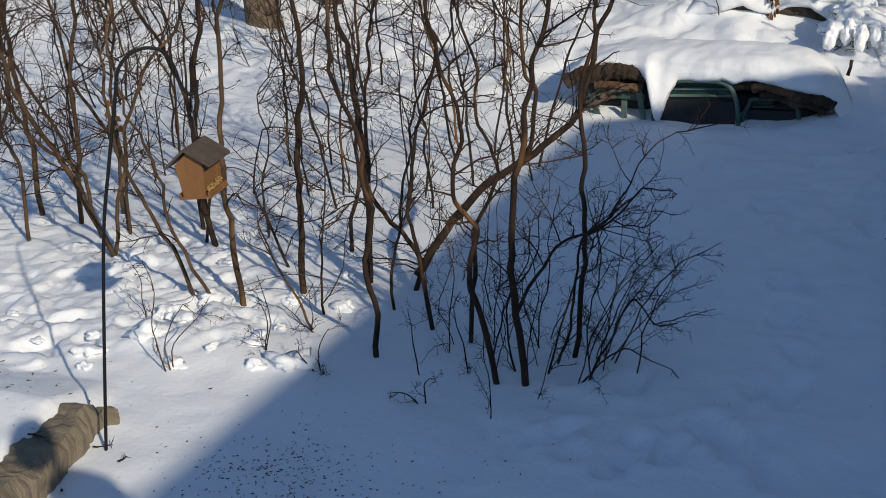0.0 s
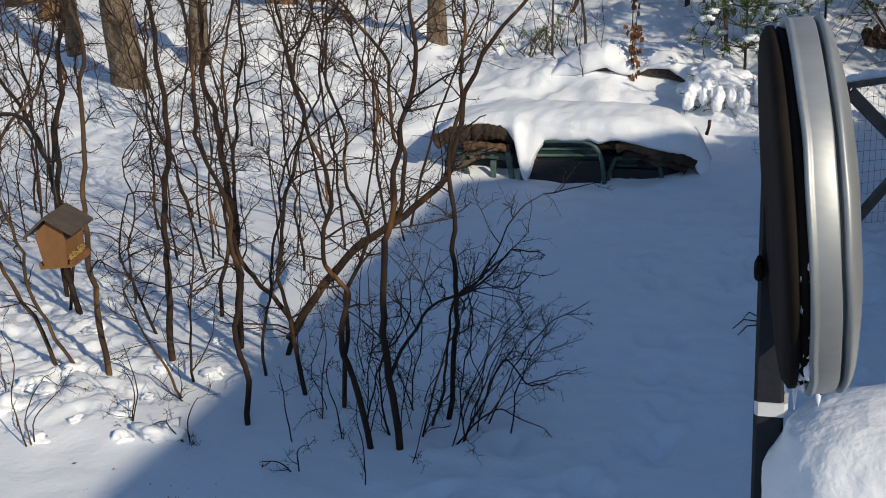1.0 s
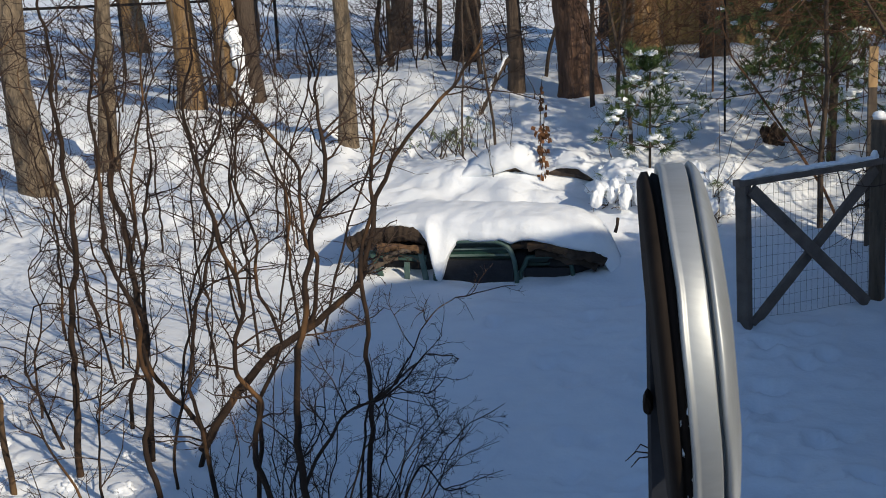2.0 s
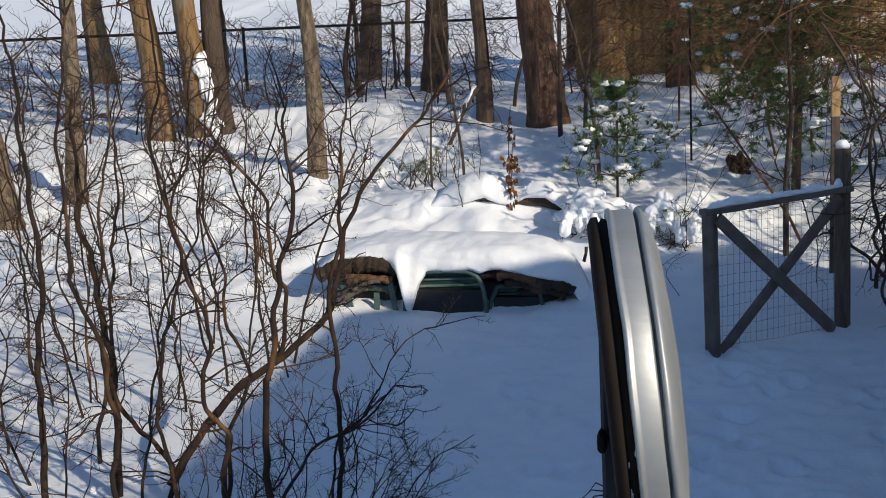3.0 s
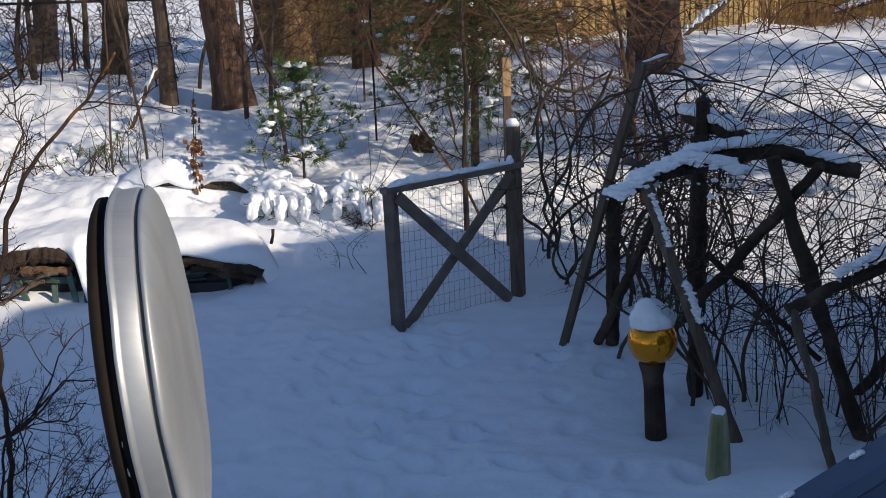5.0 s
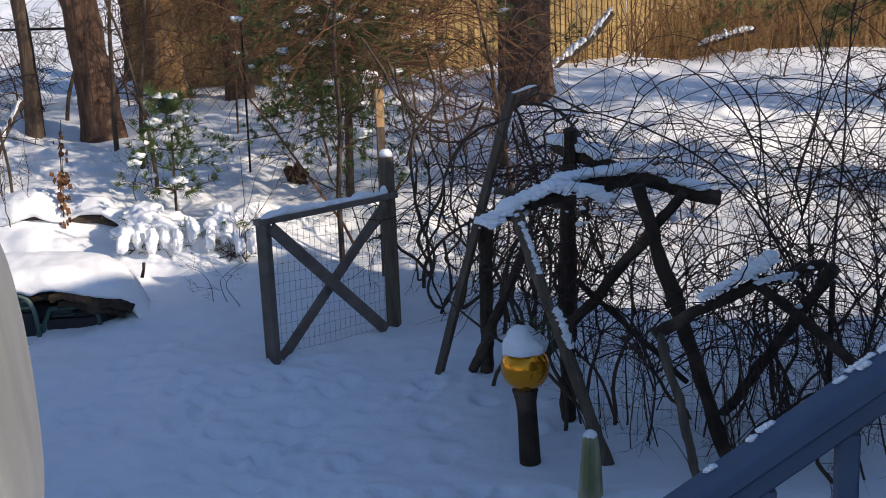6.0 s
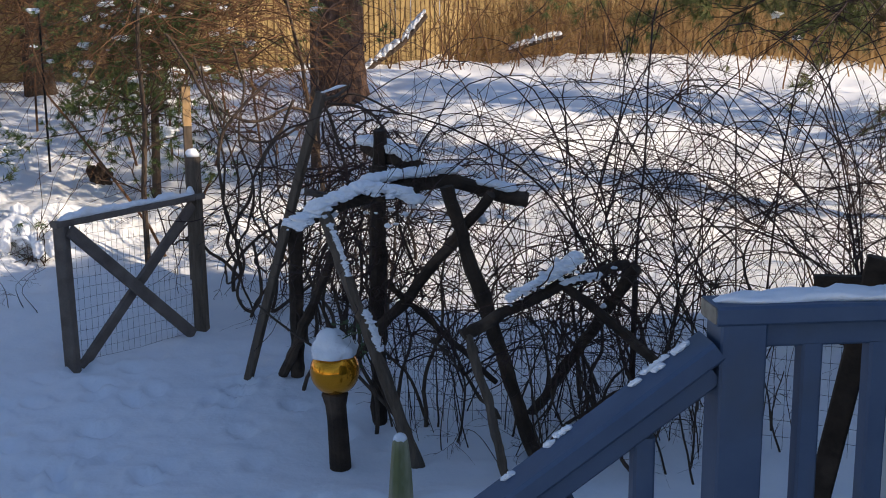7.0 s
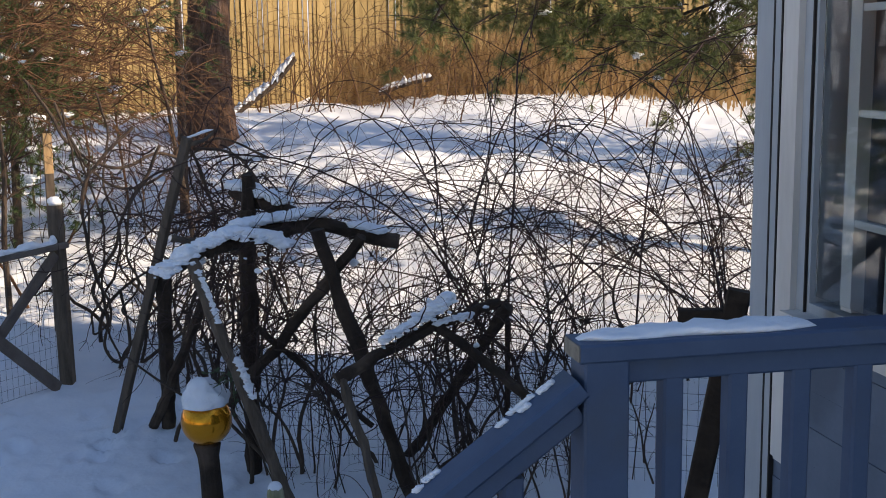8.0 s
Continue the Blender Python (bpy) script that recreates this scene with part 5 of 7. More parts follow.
timber("leg", (3.10, 6.75, -0.05), (3.30, 5.70, 1.15), 0.042, False, LOGWOOD, 15)
timber("cross_pole", (1.80, 7.35, 1.42), (2.30, 7.25, 1.30), 0.03, False, OLDWOOD, 16)
timber("pole", (2.1, 6.5, 1.0), (2.75, 6.4, 0.35), 0.022, False, LOGWOOD, 17)
prop = thing("leaning_pole", (1.52, 8.1, 0), "long weathered pole leaning against the arbour", "pole")
m = Mesh()
m.beam((1.505, 8.115, -0.06), (2.00, 7.65, 2.02), 0.058, 0.05, up=(0.6, 0.5, 0.1), sag=0.01)
part("pole", sway(m, 0.01, 4), OLDWOOD, prop)
m = Mesh()
m.tube([(1.98, 7.66, 1.97), (2.10, 7.65, 2.0), (2.20, 7.65, 2.07)], [0.017, 0.013, 0.009], 7)
part("stub", m, OLDWOOD, prop)
snow_strip("pole_snow", (1.97, 7.66, 2.005), (2.17, 7.65, 2.068), 0.030, 0.016, 9.3)
snow_drape("beam_snow", [(1.52, 6.21, 1.42), (1.66, 6.21, 1.51), (1.83, 6.21, 1.585), (1.96, 6.22, 1.59), (2.08, 6.23, 1.57), (2.19, 6.22, 1.51)], 0.15, 0.033, 1, "lumpy pillow of snow on the arbour's beam", 0.05)
snow_drape("beam_snow", [(1.96, 6.40, 1.60), (2.12, 6.45, 1.615), (2.32, 6.44, 1.635), (2.48, 6.40, 1.645)], 0.09, 0.036, 2, "lumpy bank of snow on the arbour's beam", 0.02)
snow_drape("beam_snow", [(2.22, 7.33, 1.725), (2.30, 7.12, 1.715), (2.40, 6.90, 1.655)], 0.11, 0.040, 3, "bank of snow on the arbour's ridge pole", 0.02)
snow_drape("beam_snow", [(2.62, 6.31, 1.575), (2.69, 6.28, 1.565), (2.77, 6.24, 1.535)], 0.07, 0.028, 4, "bank of snow on the arbour's ridge pole", 0.01)
snow_drape("leg_snow", [(1.69, 6.155, 1.42), (1.74, 6.145, 1.29), (1.79, 6.14, 1.12)], 0.034, 0.013, 5, "thin snow lying along a leaning timber")
snow_drape("leg_snow", [(1.87, 6.12, 0.93), (1.91, 6.11, 0.83), (1.95, 6.105, 0.70)], 0.038, 0.015, 6, "thin snow lying along a leaning timber")
snow_drape("twig_snow", [(2.76, 5.60, 1.17), (2.83, 5.60, 1.22), (2.90, 5.60, 1.27)], 0.15, 0.026, 7, "clump of snow caught on poles and twigs", 0.06)
snow_drape("twig_snow", [(2.50, 5.60, 1.06), (2.62, 5.60, 1.12), (2.72, 5.60, 1.16)], 0.08, 0.018, 8, "clump of snow caught on poles and twigs", 0.03)
snow_drape("twig_snow", [(2.82, 5.58, 1.13), (2.93, 5.58, 1.15), (3.02, 5.60, 1.16)], 0.07, 0.015, 9, "clump of snow caught on poles and twigs", 0.03)
snow_drape("twig_snow", [(1.60, 6.9, 1.30), (1.66, 6.9, 1.33)], 0.06, 0.022, 10, "clump of snow caught on poles and twigs", 0.03)
broken = thing("broken_frame", (2.8, 3.4, 0), "dark leaning timbers of a broken frame", "timber")
m = Mesh()
m.beam((2.77, 3.53, -0.05), (3.006, 3.345, 1.685), 0.085, 0.06, up=(0.6, 0.7, 0))
part("post", m, LOGWOOD, broken)
m = Mesh()
m.beam((2.835, 3.475, 1.585), (2.965, 3.378, 1.59), 0.05, 0.05)
part("board", m, LOGWOOD, broken)

# ---- mirror ball and short posts ----
BX, BY = 1.727, 6.272
stand = thing("ball_pedestal", (BX, BY, 0), "dark flared wooden pedestal post", "pedestal")
m = Mesh()
m.lathe([(0.064, -0.08), (0.064, 0.0), (0.061, 0.16), (0.058, 0.28), (0.062, 0.36), (0.073, 0.408), (0.078, 0.425), (0.070, 0.437)], 14, Matrix.Translation((BX + 0.02, BY, 0)) @ Matrix.Rotation(radians(-3), 4, 'Y'))
part("column", sway(m, 0.006, 3), LOGWOOD, stand)
ball = thing("gazing_ball", (BX, BY, 0.562), "amber gold mirrored gazing ball capped with snow", "garden ball")
m = Mesh()
m.lathe([(0.140 * math.sin(math.pi * i / 24) + 1e-4, -0.140 * math.cos(math.pi * i / 24)) for i in range(25)], 40, Matrix.Translation((BX, BY, 0.562)))
part("globe", m, GOLD, ball, smooth=True)
m = Mesh()
m.blob((BX - 0.006, BY, 0.684), (0.130, 0.130, 0.116), 0.32, 6.6, 4, 0.25)
tagged(part("ball_snow", m, SNOW_CLOD, smooth=True), "rounded cap of snow on the gazing ball", "snow")
m = Mesh()
rng = random.Random(4)
runners = [[(BX + 0.15, BY - 0.06, 0.79), (BX + 0.09, BY - 0.10, 0.795), (BX + 0.02, BY - 0.12, 0.775)],
           [(BX + 0.15, BY - 0.06, 0.79), (BX + 0.145, BY - 0.05, 0.70), (BX + 0.165, BY - 0.04, 0.60)],
           [(BX + 0.15, BY - 0.06, 0.79), (BX + 0.08, BY - 0.04, 0.835), (BX - 0.01, BY - 0.04, 0.835)]]
for run in runners:
    m.tube(smooth_line([Vector(q) for q in run], 3), 0.003, 5)
    for k in range(13):
        f = k / 12 * 1.999
        p = Vector(run[int(f)]).lerp(Vector(run[int(f) + 1]), f % 1) + Vector((rng.gauss(0, 0.008), rng.gauss(-0.006, 0.008), rng.gauss(0.006, 0.008)))
        a, b = fan(rng, (0, -0.5, 0.6), 75) * rng.uniform(0.022, 0.036), fan(rng, (0, 0, 1), 90) * 0.013
        m.add([p, p + a * 0.45 + b, p + a, p + a * 0.45 - b], [(0, 1, 2, 3)])
tagged(part("ivy_sprig", m, EVERGREEN), "dark evergreen sprig resting on the snowy ball", "sprig")
short = thing("short_post", (1.905, 5.58, 0), "short pale mossy wooden post with a snow tip", "post")
m = Mesh()
for z, w in ((-0.05, 0.060), (0.03, 0.059), (0.2, 0.050), (0.34, 0.040), (0.375, 0.034)):
    m.v += [(1.905 + a * w, 5.58 + b * w, z) for a, b in ((-1, -0.6), (-0.6, -1), (0.6, -1), (1, -0.6), (1, 0.6), (0.6, 1), (-0.6, 1), (-1, 0.6))]
m.f = [(i * 8 + k, i * 8 + (k + 1) % 8, i * 8 + 8 + (k + 1) % 8, i * 8 + 8 + k) for i in range(4) for k in range(8)] + [tuple(range(32, 40))]
part("post", sway(m, 0.006, 2), PALEWOOD, short)
m = Mesh()
m.blob((1.905, 5.58, 0.378), (0.036, 0.036, 0.03), 0.2, 2.2, 3, 0.4)
tagged(part("post_snow", m, SNOW_CLOD, smooth=True), "small cap of snow on a short post", "snow")

# ---- brambles and vines ----
def cane(mesh, rng, base, az, length, r, turn, rise=(55, 88)):
    """An arching cane: rises steeply, then bends over by so many degrees along its length."""
    p, pitch = Vector(base), radians(rng.uniform(*rise))
    pts, n, floor = [p.copy()], 14, min(p.z - 0.05, rng.uniform(0.65, 1.25)) if p.z > 0.3 else -0.2
    for i in range(n):
        pitch -= radians(turn) / n * (0.4 + 1.2 * i / n)
        az += rng.gauss(0, 0.10)
        pitch += rng.gauss(0, 0.03)
        p = p + Vector((math.cos(az) * math.cos(pitch), math.sin(az) * math.cos(pitch), math.sin(pitch))) * (length / n)
        if p.z < floor:
            break
        pts.append(p.copy())
    n = len(pts)
    if n < 5:
        return
    mesh.tube(pts, [r * (1 - 0.6 * i / n) for i in range(n)], 4, cap=False)
    for _ in range(rng.randint(2, 6)):
        k = rng.randint(2, n - 2)
        twig_spray(mesh, rng, pts[k], fan(rng, pts[k + 1] - pts[k], rng.uniform(30, 80)), rng.uniform(0.15, 0.5), r * 0.5, rng.choice((0, 0, 1)), -0.03)


def bramble(at, spread, count, height, seed, label, reach=(1.4, 3.2), r=(0.0022, 0.0048), mat=None, dark=4, az=(0, 6.28), high=0.65, long=0):
    """Old stems from the ground; most canes spring from them higher up, the rest from the snow."""
    rng = random.Random(seed)
    ob = thing("bramble", (at[0], at[1], gz(*at)), label, "bramble", "arching brambles")
    nodes = []
    for k in range(max(3, dark)):
        x, y = at[0] + rng.gauss(0, spread[0] * 0.8), at[1] + rng.gauss(0, spread[1] * 0.8)
        mesh = Mesh()
        pts = smooth_line(wander(rng, (x, y, gz(x, y) - 0.05), (rng.gauss(0, 0.4), rng.gauss(0, 0.25), 1), height * rng.uniform(0.55, 0.8), 9, 0.25, 0.06), 2)
        mesh.tube(pts, list(np.linspace(rng.uniform(0.010, 0.020) if k < dark else 0.008, 0.004, 19)), 6)
        part("old_stem", mesh, BARK_DARK, ob, smooth=True)
        nodes += pts[7:]
    mesh = Mesh()
    for _ in range(count):
        if rng.random() < high:
            p = rng.choice(nodes)
            cane(mesh, rng, p, rng.uniform(*az), (height * 1.25 - p.z * 0.5) * rng.uniform(*reach) / 1.8, rng.uniform(*r), rng.uniform(70, 190), (15, 80))
        else:
            x, y = at[0] + rng.gauss(0, spread[0] * 1.3), at[1] + rng.gauss(0, spread[1] * 1.3)
            cane(mesh, rng, (x, y, gz(x, y) - 0.03), rng.uniform(*az), height * rng.uniform(*reach) / 1.5, rng.uniform(*r), rng.uniform(90, 200))
    part("cane_tangle", mesh, mat or CANE, ob, kind="stuff")
    for k in range(long):       # a few strong canes that arch right over
        mesh = Mesh()
        x, y = at[0] + rng.gauss(0, spread[0]), at[1] + rng.gauss(0, spread[1])
        cane(mesh, rng, (x, y, gz(x, y) - 0.03), rng.uniform(*az), height * rng.uniform(1.5, 2.3), rng.uniform(0.006, 0.0095), rng.uniform(95, 165), (62, 86))
        if mesh.v:
            part("arching_cane", mesh, mat or CANE, ob)
    mesh = Mesh()
    for p in rng.sample(nodes, min(len(nodes), 7)):       # knots of short dead shoots
        for _ in range(9):
            twig_spray(mesh, rng, p, fan(rng, (0, 0, 1), rng.uniform(10, 150)), rng.uniform(0.05, 0.16), 0.0035, 0, 0.0)
        mesh.blob(p, (0.016, 0.014, 0.018), 0.9, rng.random() * 40, 2)
    part("shoot_knot", mesh, BARK_DARK, ob, kind="stuff")
    return ob


bramble((3.35, 6.65), (0.34, 0.25), 34, 1.85, 1, "tangled dark bramble bush with thick old stems", (1.2, 2.8), (0.0028, 0.006), dark=5, az=(-1.4, 2.3), high=0.92)
bramble((2.80, 6.55), (0.34, 0.25), 42, 1.6, 2, "tangle of dark bare vines over the arbour", (0.6, 1.5), (0.003, 0.0065), dark=2, az=(-1.4, 2.4), high=1.0)
bramble((2.35, 6.75), (0.24, 0.25), 36, 1.65, 13, "dark vines wound through the arbour", (0.5, 1.1), (0.003, 0.0065), dark=2, az=(-1.4, 2.4), high=1.0)
bramble((4.35, 7.10), (0.60, 0.4), 76, 2.4, 3, "wide arching bramble bush of red-brown canes", (1.4, 3.4), (0.0028, 0.0065), dark=5, high=0.88, long=6)
bramble((5.6, 7.3), (0.7, 0.5), 62, 2.3, 4, "wide arching bramble bush of red-brown canes", (1.4, 3.4), (0.0026, 0.0062), dark=4, high=0.85, long=6)
bramble((6.7, 7.0), (0.6, 0.5), 38, 2.05, 5, "sunlit arching bramble canes", dark=3, high=0.85, long=6)
bramble((5.2, 9.3), (0.9, 0.6), 52, 2.05, 6, "thin bramble canes arching over sunlit snow", r=(0.003, 0.0065), dark=0)
bramble((7.6, 9.0), (0.9, 0.7), 60, 2.0, 7, "thin bramble canes arching over sunlit snow", r=(0.003, 0.0065), dark=0)
bramble((2.25, 7.55), (0.2, 0.25), 32, 1.8, 8, "knot of dark vines hanging over the arbour", (0.6, 1.25), (0.003, 0.007), dark=5, az=(-1.0, 2.0), high=0.9)
bramble((2.45, 8.8), (0.45, 0.4), 20, 1.8, 9, "tangle of brown vines beside the gate", (0.7, 1.7), (0.003, 0.007), dark=5, az=(-0.9, 2.0), high=0.9)
bramble((2.05, 10.4), (0.4, 0.4), 20, 2.0, 10, "tangle of thick twisted vines beside the gate", (0.7, 1.6), (0.003, 0.007), dark=5, az=(-0.9, 1.9), high=0.9)
bramble((3.4, 10.6), (0.7, 0.5), 55, 1.9, 11, "tangle of brown vines in the sunlight", (1.0, 2.4), (0.003, 0.006), dark=7, high=0.8)
bramble((3.2, 5.6), (0.3, 0.2), 15, 0.95, 12, "low dark brambles by the deck stairs", (0.8, 1.7), dark=3, az=(-1.0, 2.0))
# hanging loops of old grape vine
vine = thing("vine", (1.85, 9.9, 0.1), "thick twisted woody vine hanging in loops", "vine")
for k, pts in enumerate((((2.0, 9.6, 2.0), (1.62, 9.6, 1.6), (1.60, 9.6, 1.0), (1.72, 9.55, 0.55), (1.66, 9.5, 0.25), (1.78, 9.5, 0.13), (1.88, 9.55, 0.3), (1.82, 9.6, 0.7)),
                         ((1.45, 9.8, 2.2), (1.65, 9.8, 1.7), (1.95, 9.7, 1.5), (2.3, 9.6, 1.65), (2.6, 9.3, 1.9), (2.9, 9.0, 1.75)),
                         ((1.55, 9.9, 1.9), (1.75, 9.8, 1.2), (1.70, 9.7, 0.6), (1.80, 9.6, 0.1)),
                         ((2.2, 9.0, 0.0), (2.25, 9.0, 0.6), (2.45, 8.8, 1.1), (2.3, 8.6, 1.7), (2.1, 8.3, 2.0)),
                         ((2.05, 7.7, 1.95), (2.3, 7.6, 1.9), (2.45, 7.4, 1.6), (2.42, 7.3, 1.2), (2.55, 7.2, 0.7)),
                         ((1.49, 9.70, 2.15), (1.56, 9.82, 1.72), (1.64, 9.67, 1.40), (1.60, 9.59, 1.04), (1.71, 9.76, 0.66), (1.62, 9.80, 0.46), (1.62, 9.62, 0.35), (1.72, 9.63, 0.45), (1.72, 9.80, 0.63), (1.81, 9.75, 0.76)),
                         ((2.19, 9.50, 1.85), (2.05, 9.62, 1.55), (1.85, 9.47, 1.30), (1.78, 9.39, 1.10), (1.69, 9.56, 0.87), (1.61, 9.60, 0.70), (1.65, 9.42, 0.54)),
                         ((1.79, 10.00, 2.26), (1.88, 10.12, 1.88), (1.80, 9.97, 1.50), (1.89, 9.89, 1.12), (1.85, 10.06, 0.70)),
                         ((2.29, 9.20, 1.69), (2.06, 9.32, 1.62), (1.87, 9.17, 1.40), (1.81, 9.09, 1.10), (1.92, 9.26, 0.79), (1.80, 9.30, 0.60), (1.84, 9.12, 0.52)),
                         ((1.24, 9.90, 2.38), (1.45, 10.02, 2.04), (1.64, 9.87, 1.76), (1.91, 9.79, 1.66), (2.24, 9.96, 1.75), (2.44, 10.00, 1.69)))):
    m = Mesh()
    line = smooth_line(pts, 4)
    line = smooth_line([p + Vector((noise.noise(p * 5), noise.noise(p * 5 + Vector((7, 0, 0))), 0)) * 0.03 for p in line], 2)
    m.tube(line, [(0.013, 0.010, 0.009)[k % 3] * (1 + 0.3 * noise.noise(p * 6)) for p in line], 7)
    part("vine_stem", m, BARK_DARK, vine, smooth=True)
    m, rv = Mesh(), random.Random(50 + k)
    for _ in range(9):
        q = rv.randint(1, len(line) - 1)
        twig_spray(m, rv, line[q], fan(rv, line[q] - line[q - 1], rv.uniform(30, 80)), rv.uniform(0.15, 0.5), 0.0038, 1, -0.03)
    part("shoot_mass", m, CANE, vine, kind="stuff")
net = thing("wire_fence", (3.4, 6.2, 0), "low sagging galvanised wire garden fence", "fence")
part("wire_mesh", wire_net((2.15, 6.95), (3.55, 6.2), 0.0, 0.85, 0.06, 0.085, 0.0015), WIRE, net)
part("wire_mesh", wire_net((3.55, 6.2), (4.9, 5.0), 0.0, 0.85, 0.06, 0.085, 0.0015), WIRE, net)
for x, y in ((3.55, 6.2), (4.9, 5.0)):
    m = Mesh()
    m.tube([(x, y, -0.1), (x + 0.01, y, 0.95)], 0.018, 7)
    part("stake", m, LOGWOOD, net)


def vine_tangle(lo, hi, count, seed, label, r=(0.003, 0.008), length=(0.6, 1.7)):
    """Old vines that loop and hang through one another."""
    rng = random.Random(seed)
    ob = thing("vine", ((lo[0] + hi[0]) / 2, (lo[1] + hi[1]) / 2, 0), label, "vine", "old vines")
    mm = Mesh()
    for _ in range(count):
        p = [rng.uniform(a, b) for a, b in zip(lo, hi)]
        pts = wander(rng, p, (rng.gauss(0, 1), rng.gauss(0, 0.5), rng.gauss(-0.2, 0.7)), rng.uniform(*length), 11, 0.42, -0.05)
        pts = smooth_line([q for q in pts if q.z > 0.15] if len([q for q in pts if q.z > 0.15]) > 2 else pts[:3], 2)
        w = rng.uniform(*r)
        mm.tube(pts, [w * (1 - 0.5 * i / len(pts)) for i in range(len(pts))], 5, cap=False)
        for _ in range(3):
            k = rng.randint(1, len(pts) - 1)
            twig_spray(mm, rng, pts[k], fan(rng, pts[k] - pts[k - 1], rng.uniform(30, 80)), rng.uniform(0.15, 0.45), w * 0.45, 0, -0.03)
    part("vine_mass", mm, CANE, ob, kind="stuff")
    m2 = Mesh()
    for k in range(3):
        x, y = rng.uniform(lo[0], hi[0]), rng.uniform(lo[1], hi[1])
        pts = smooth_line(wander(rng, (x, y, gz(x, y) - 0.05), (rng.gauss(0, 0.2), rng.gauss(0, 0.1), 1), hi[2] * 0.9, 10, 0.28, 0.09), 2)
        m2 = Mesh()
        m2.tube(pts, list(np.linspace(0.014, 0.006, 21)), 6)
        part("main_stem", m2, BARK_DARK, ob, smooth=True)
    return ob


vine_tangle((2.0, 7.3, 1.15), (2.55, 8.1, 2.0), 36, 1, "mass of old vines draped over the leaning pole")
vine_tangle((1.75, 9.2, 0.6), (2.9, 10.4, 2.0), 34, 2, "mass of twisted brown vines behind the gate")
vine_tangle((1.85, 6.35, 0.95), (2.75, 6.8, 1.6), 62, 3, "dark vines woven under the arbour's beams", (0.002, 0.005), (0.4, 1.1))
vine_tangle((2.6, 5.5, 0.75), (3.35, 6.0, 1.20), 56, 4, "dark vines woven over the lower rail", (0.002, 0.005), (0.35, 0.9))
def upright_stems(x0, x1, y0, y1, count, seed, label, top=(0.5, 1.35)):
    """Thin stems and hanging twigs that stand close together, each nearly upright with short side shoots."""
    rng = random.Random(seed)
    ob = thing("stem_clump", ((x0 + x1) / 2, (y0 + y1) / 2, 0), label, "brush", "upright stems")
    mm = Mesh()
    for _ in range(count):
        x, y, h = rng.uniform(x0, x1), rng.uniform(y0, y1), rng.uniform(*top)
        pts = wander(rng, (x, y, gz(x, y) - 0.03), (rng.gauss(0, 0.16), rng.gauss(0, 0.12), 1), h, 8, 0.13, 0.06)
        w = rng.choice((0.0022, 0.003, 0.0042, 0.0075))
        stem = Mesh() if w > 0.004 else mm
        stem.tube(smooth_line(pts, 2), list(np.linspace(w, w * 0.45, 17)), 5, cap=False)
        if stem is not mm:
            part("stem", stem, BARK_DARK, ob, smooth=True)
        for _ in range(rng.randint(2, 6)):
            k = rng.randint(1, 8)
            twig_spray(mm, rng, pts[k], fan(rng, pts[k] - pts[k - 1], rng.uniform(25, 75)), rng.uniform(0.08, 0.28), min(0.0022, w * 0.6), rng.choice((0, 1)), rng.choice((-0.08, 0.03)))
    part("stem_mass", mm, CANE, ob, kind="stuff")
    return ob


upright_stems(2.1, 2.9, 6.2, 6.9, 15, 1, "close thin dark stems standing under the arbour")
upright_stems(2.7, 3.5, 5.5, 6.4, 15, 2, "close thin dark stems standing below the lower rail")
upright_stems(3.3, 4.4, 5.3, 6.6, 28, 3, "close thin dark stems along the wire fence", (0.4, 1.2))
m = Mesh()
rng = random.Random(14)
for k in range(34):      # bits of snow caught in the vines
    if k < 16:
        x, y, z = rng.uniform(1.6, 2.85), rng.uniform(6.15, 6.30), rng.uniform(1.36, 1.50)
    else:
        x, y, z = rng.gauss(2.85, 0.16), rng.uniform(5.52, 5.7), 1.12 + rng.gauss(0, 0.06)
    s = rng.uniform(0.007, 0.016) * (1.7 if k % 9 == 0 else 1)
    m.blob((x, y, z), (s * rng.uniform(1.0, 1.9), s, s * 0.8), 0.9, k * 1.1, 2)
tagged(part("snow_bits", m, SNOW_CLOD, smooth=True), "small bits of snow caught in the arbour's vines", "snow", kind="stuff")

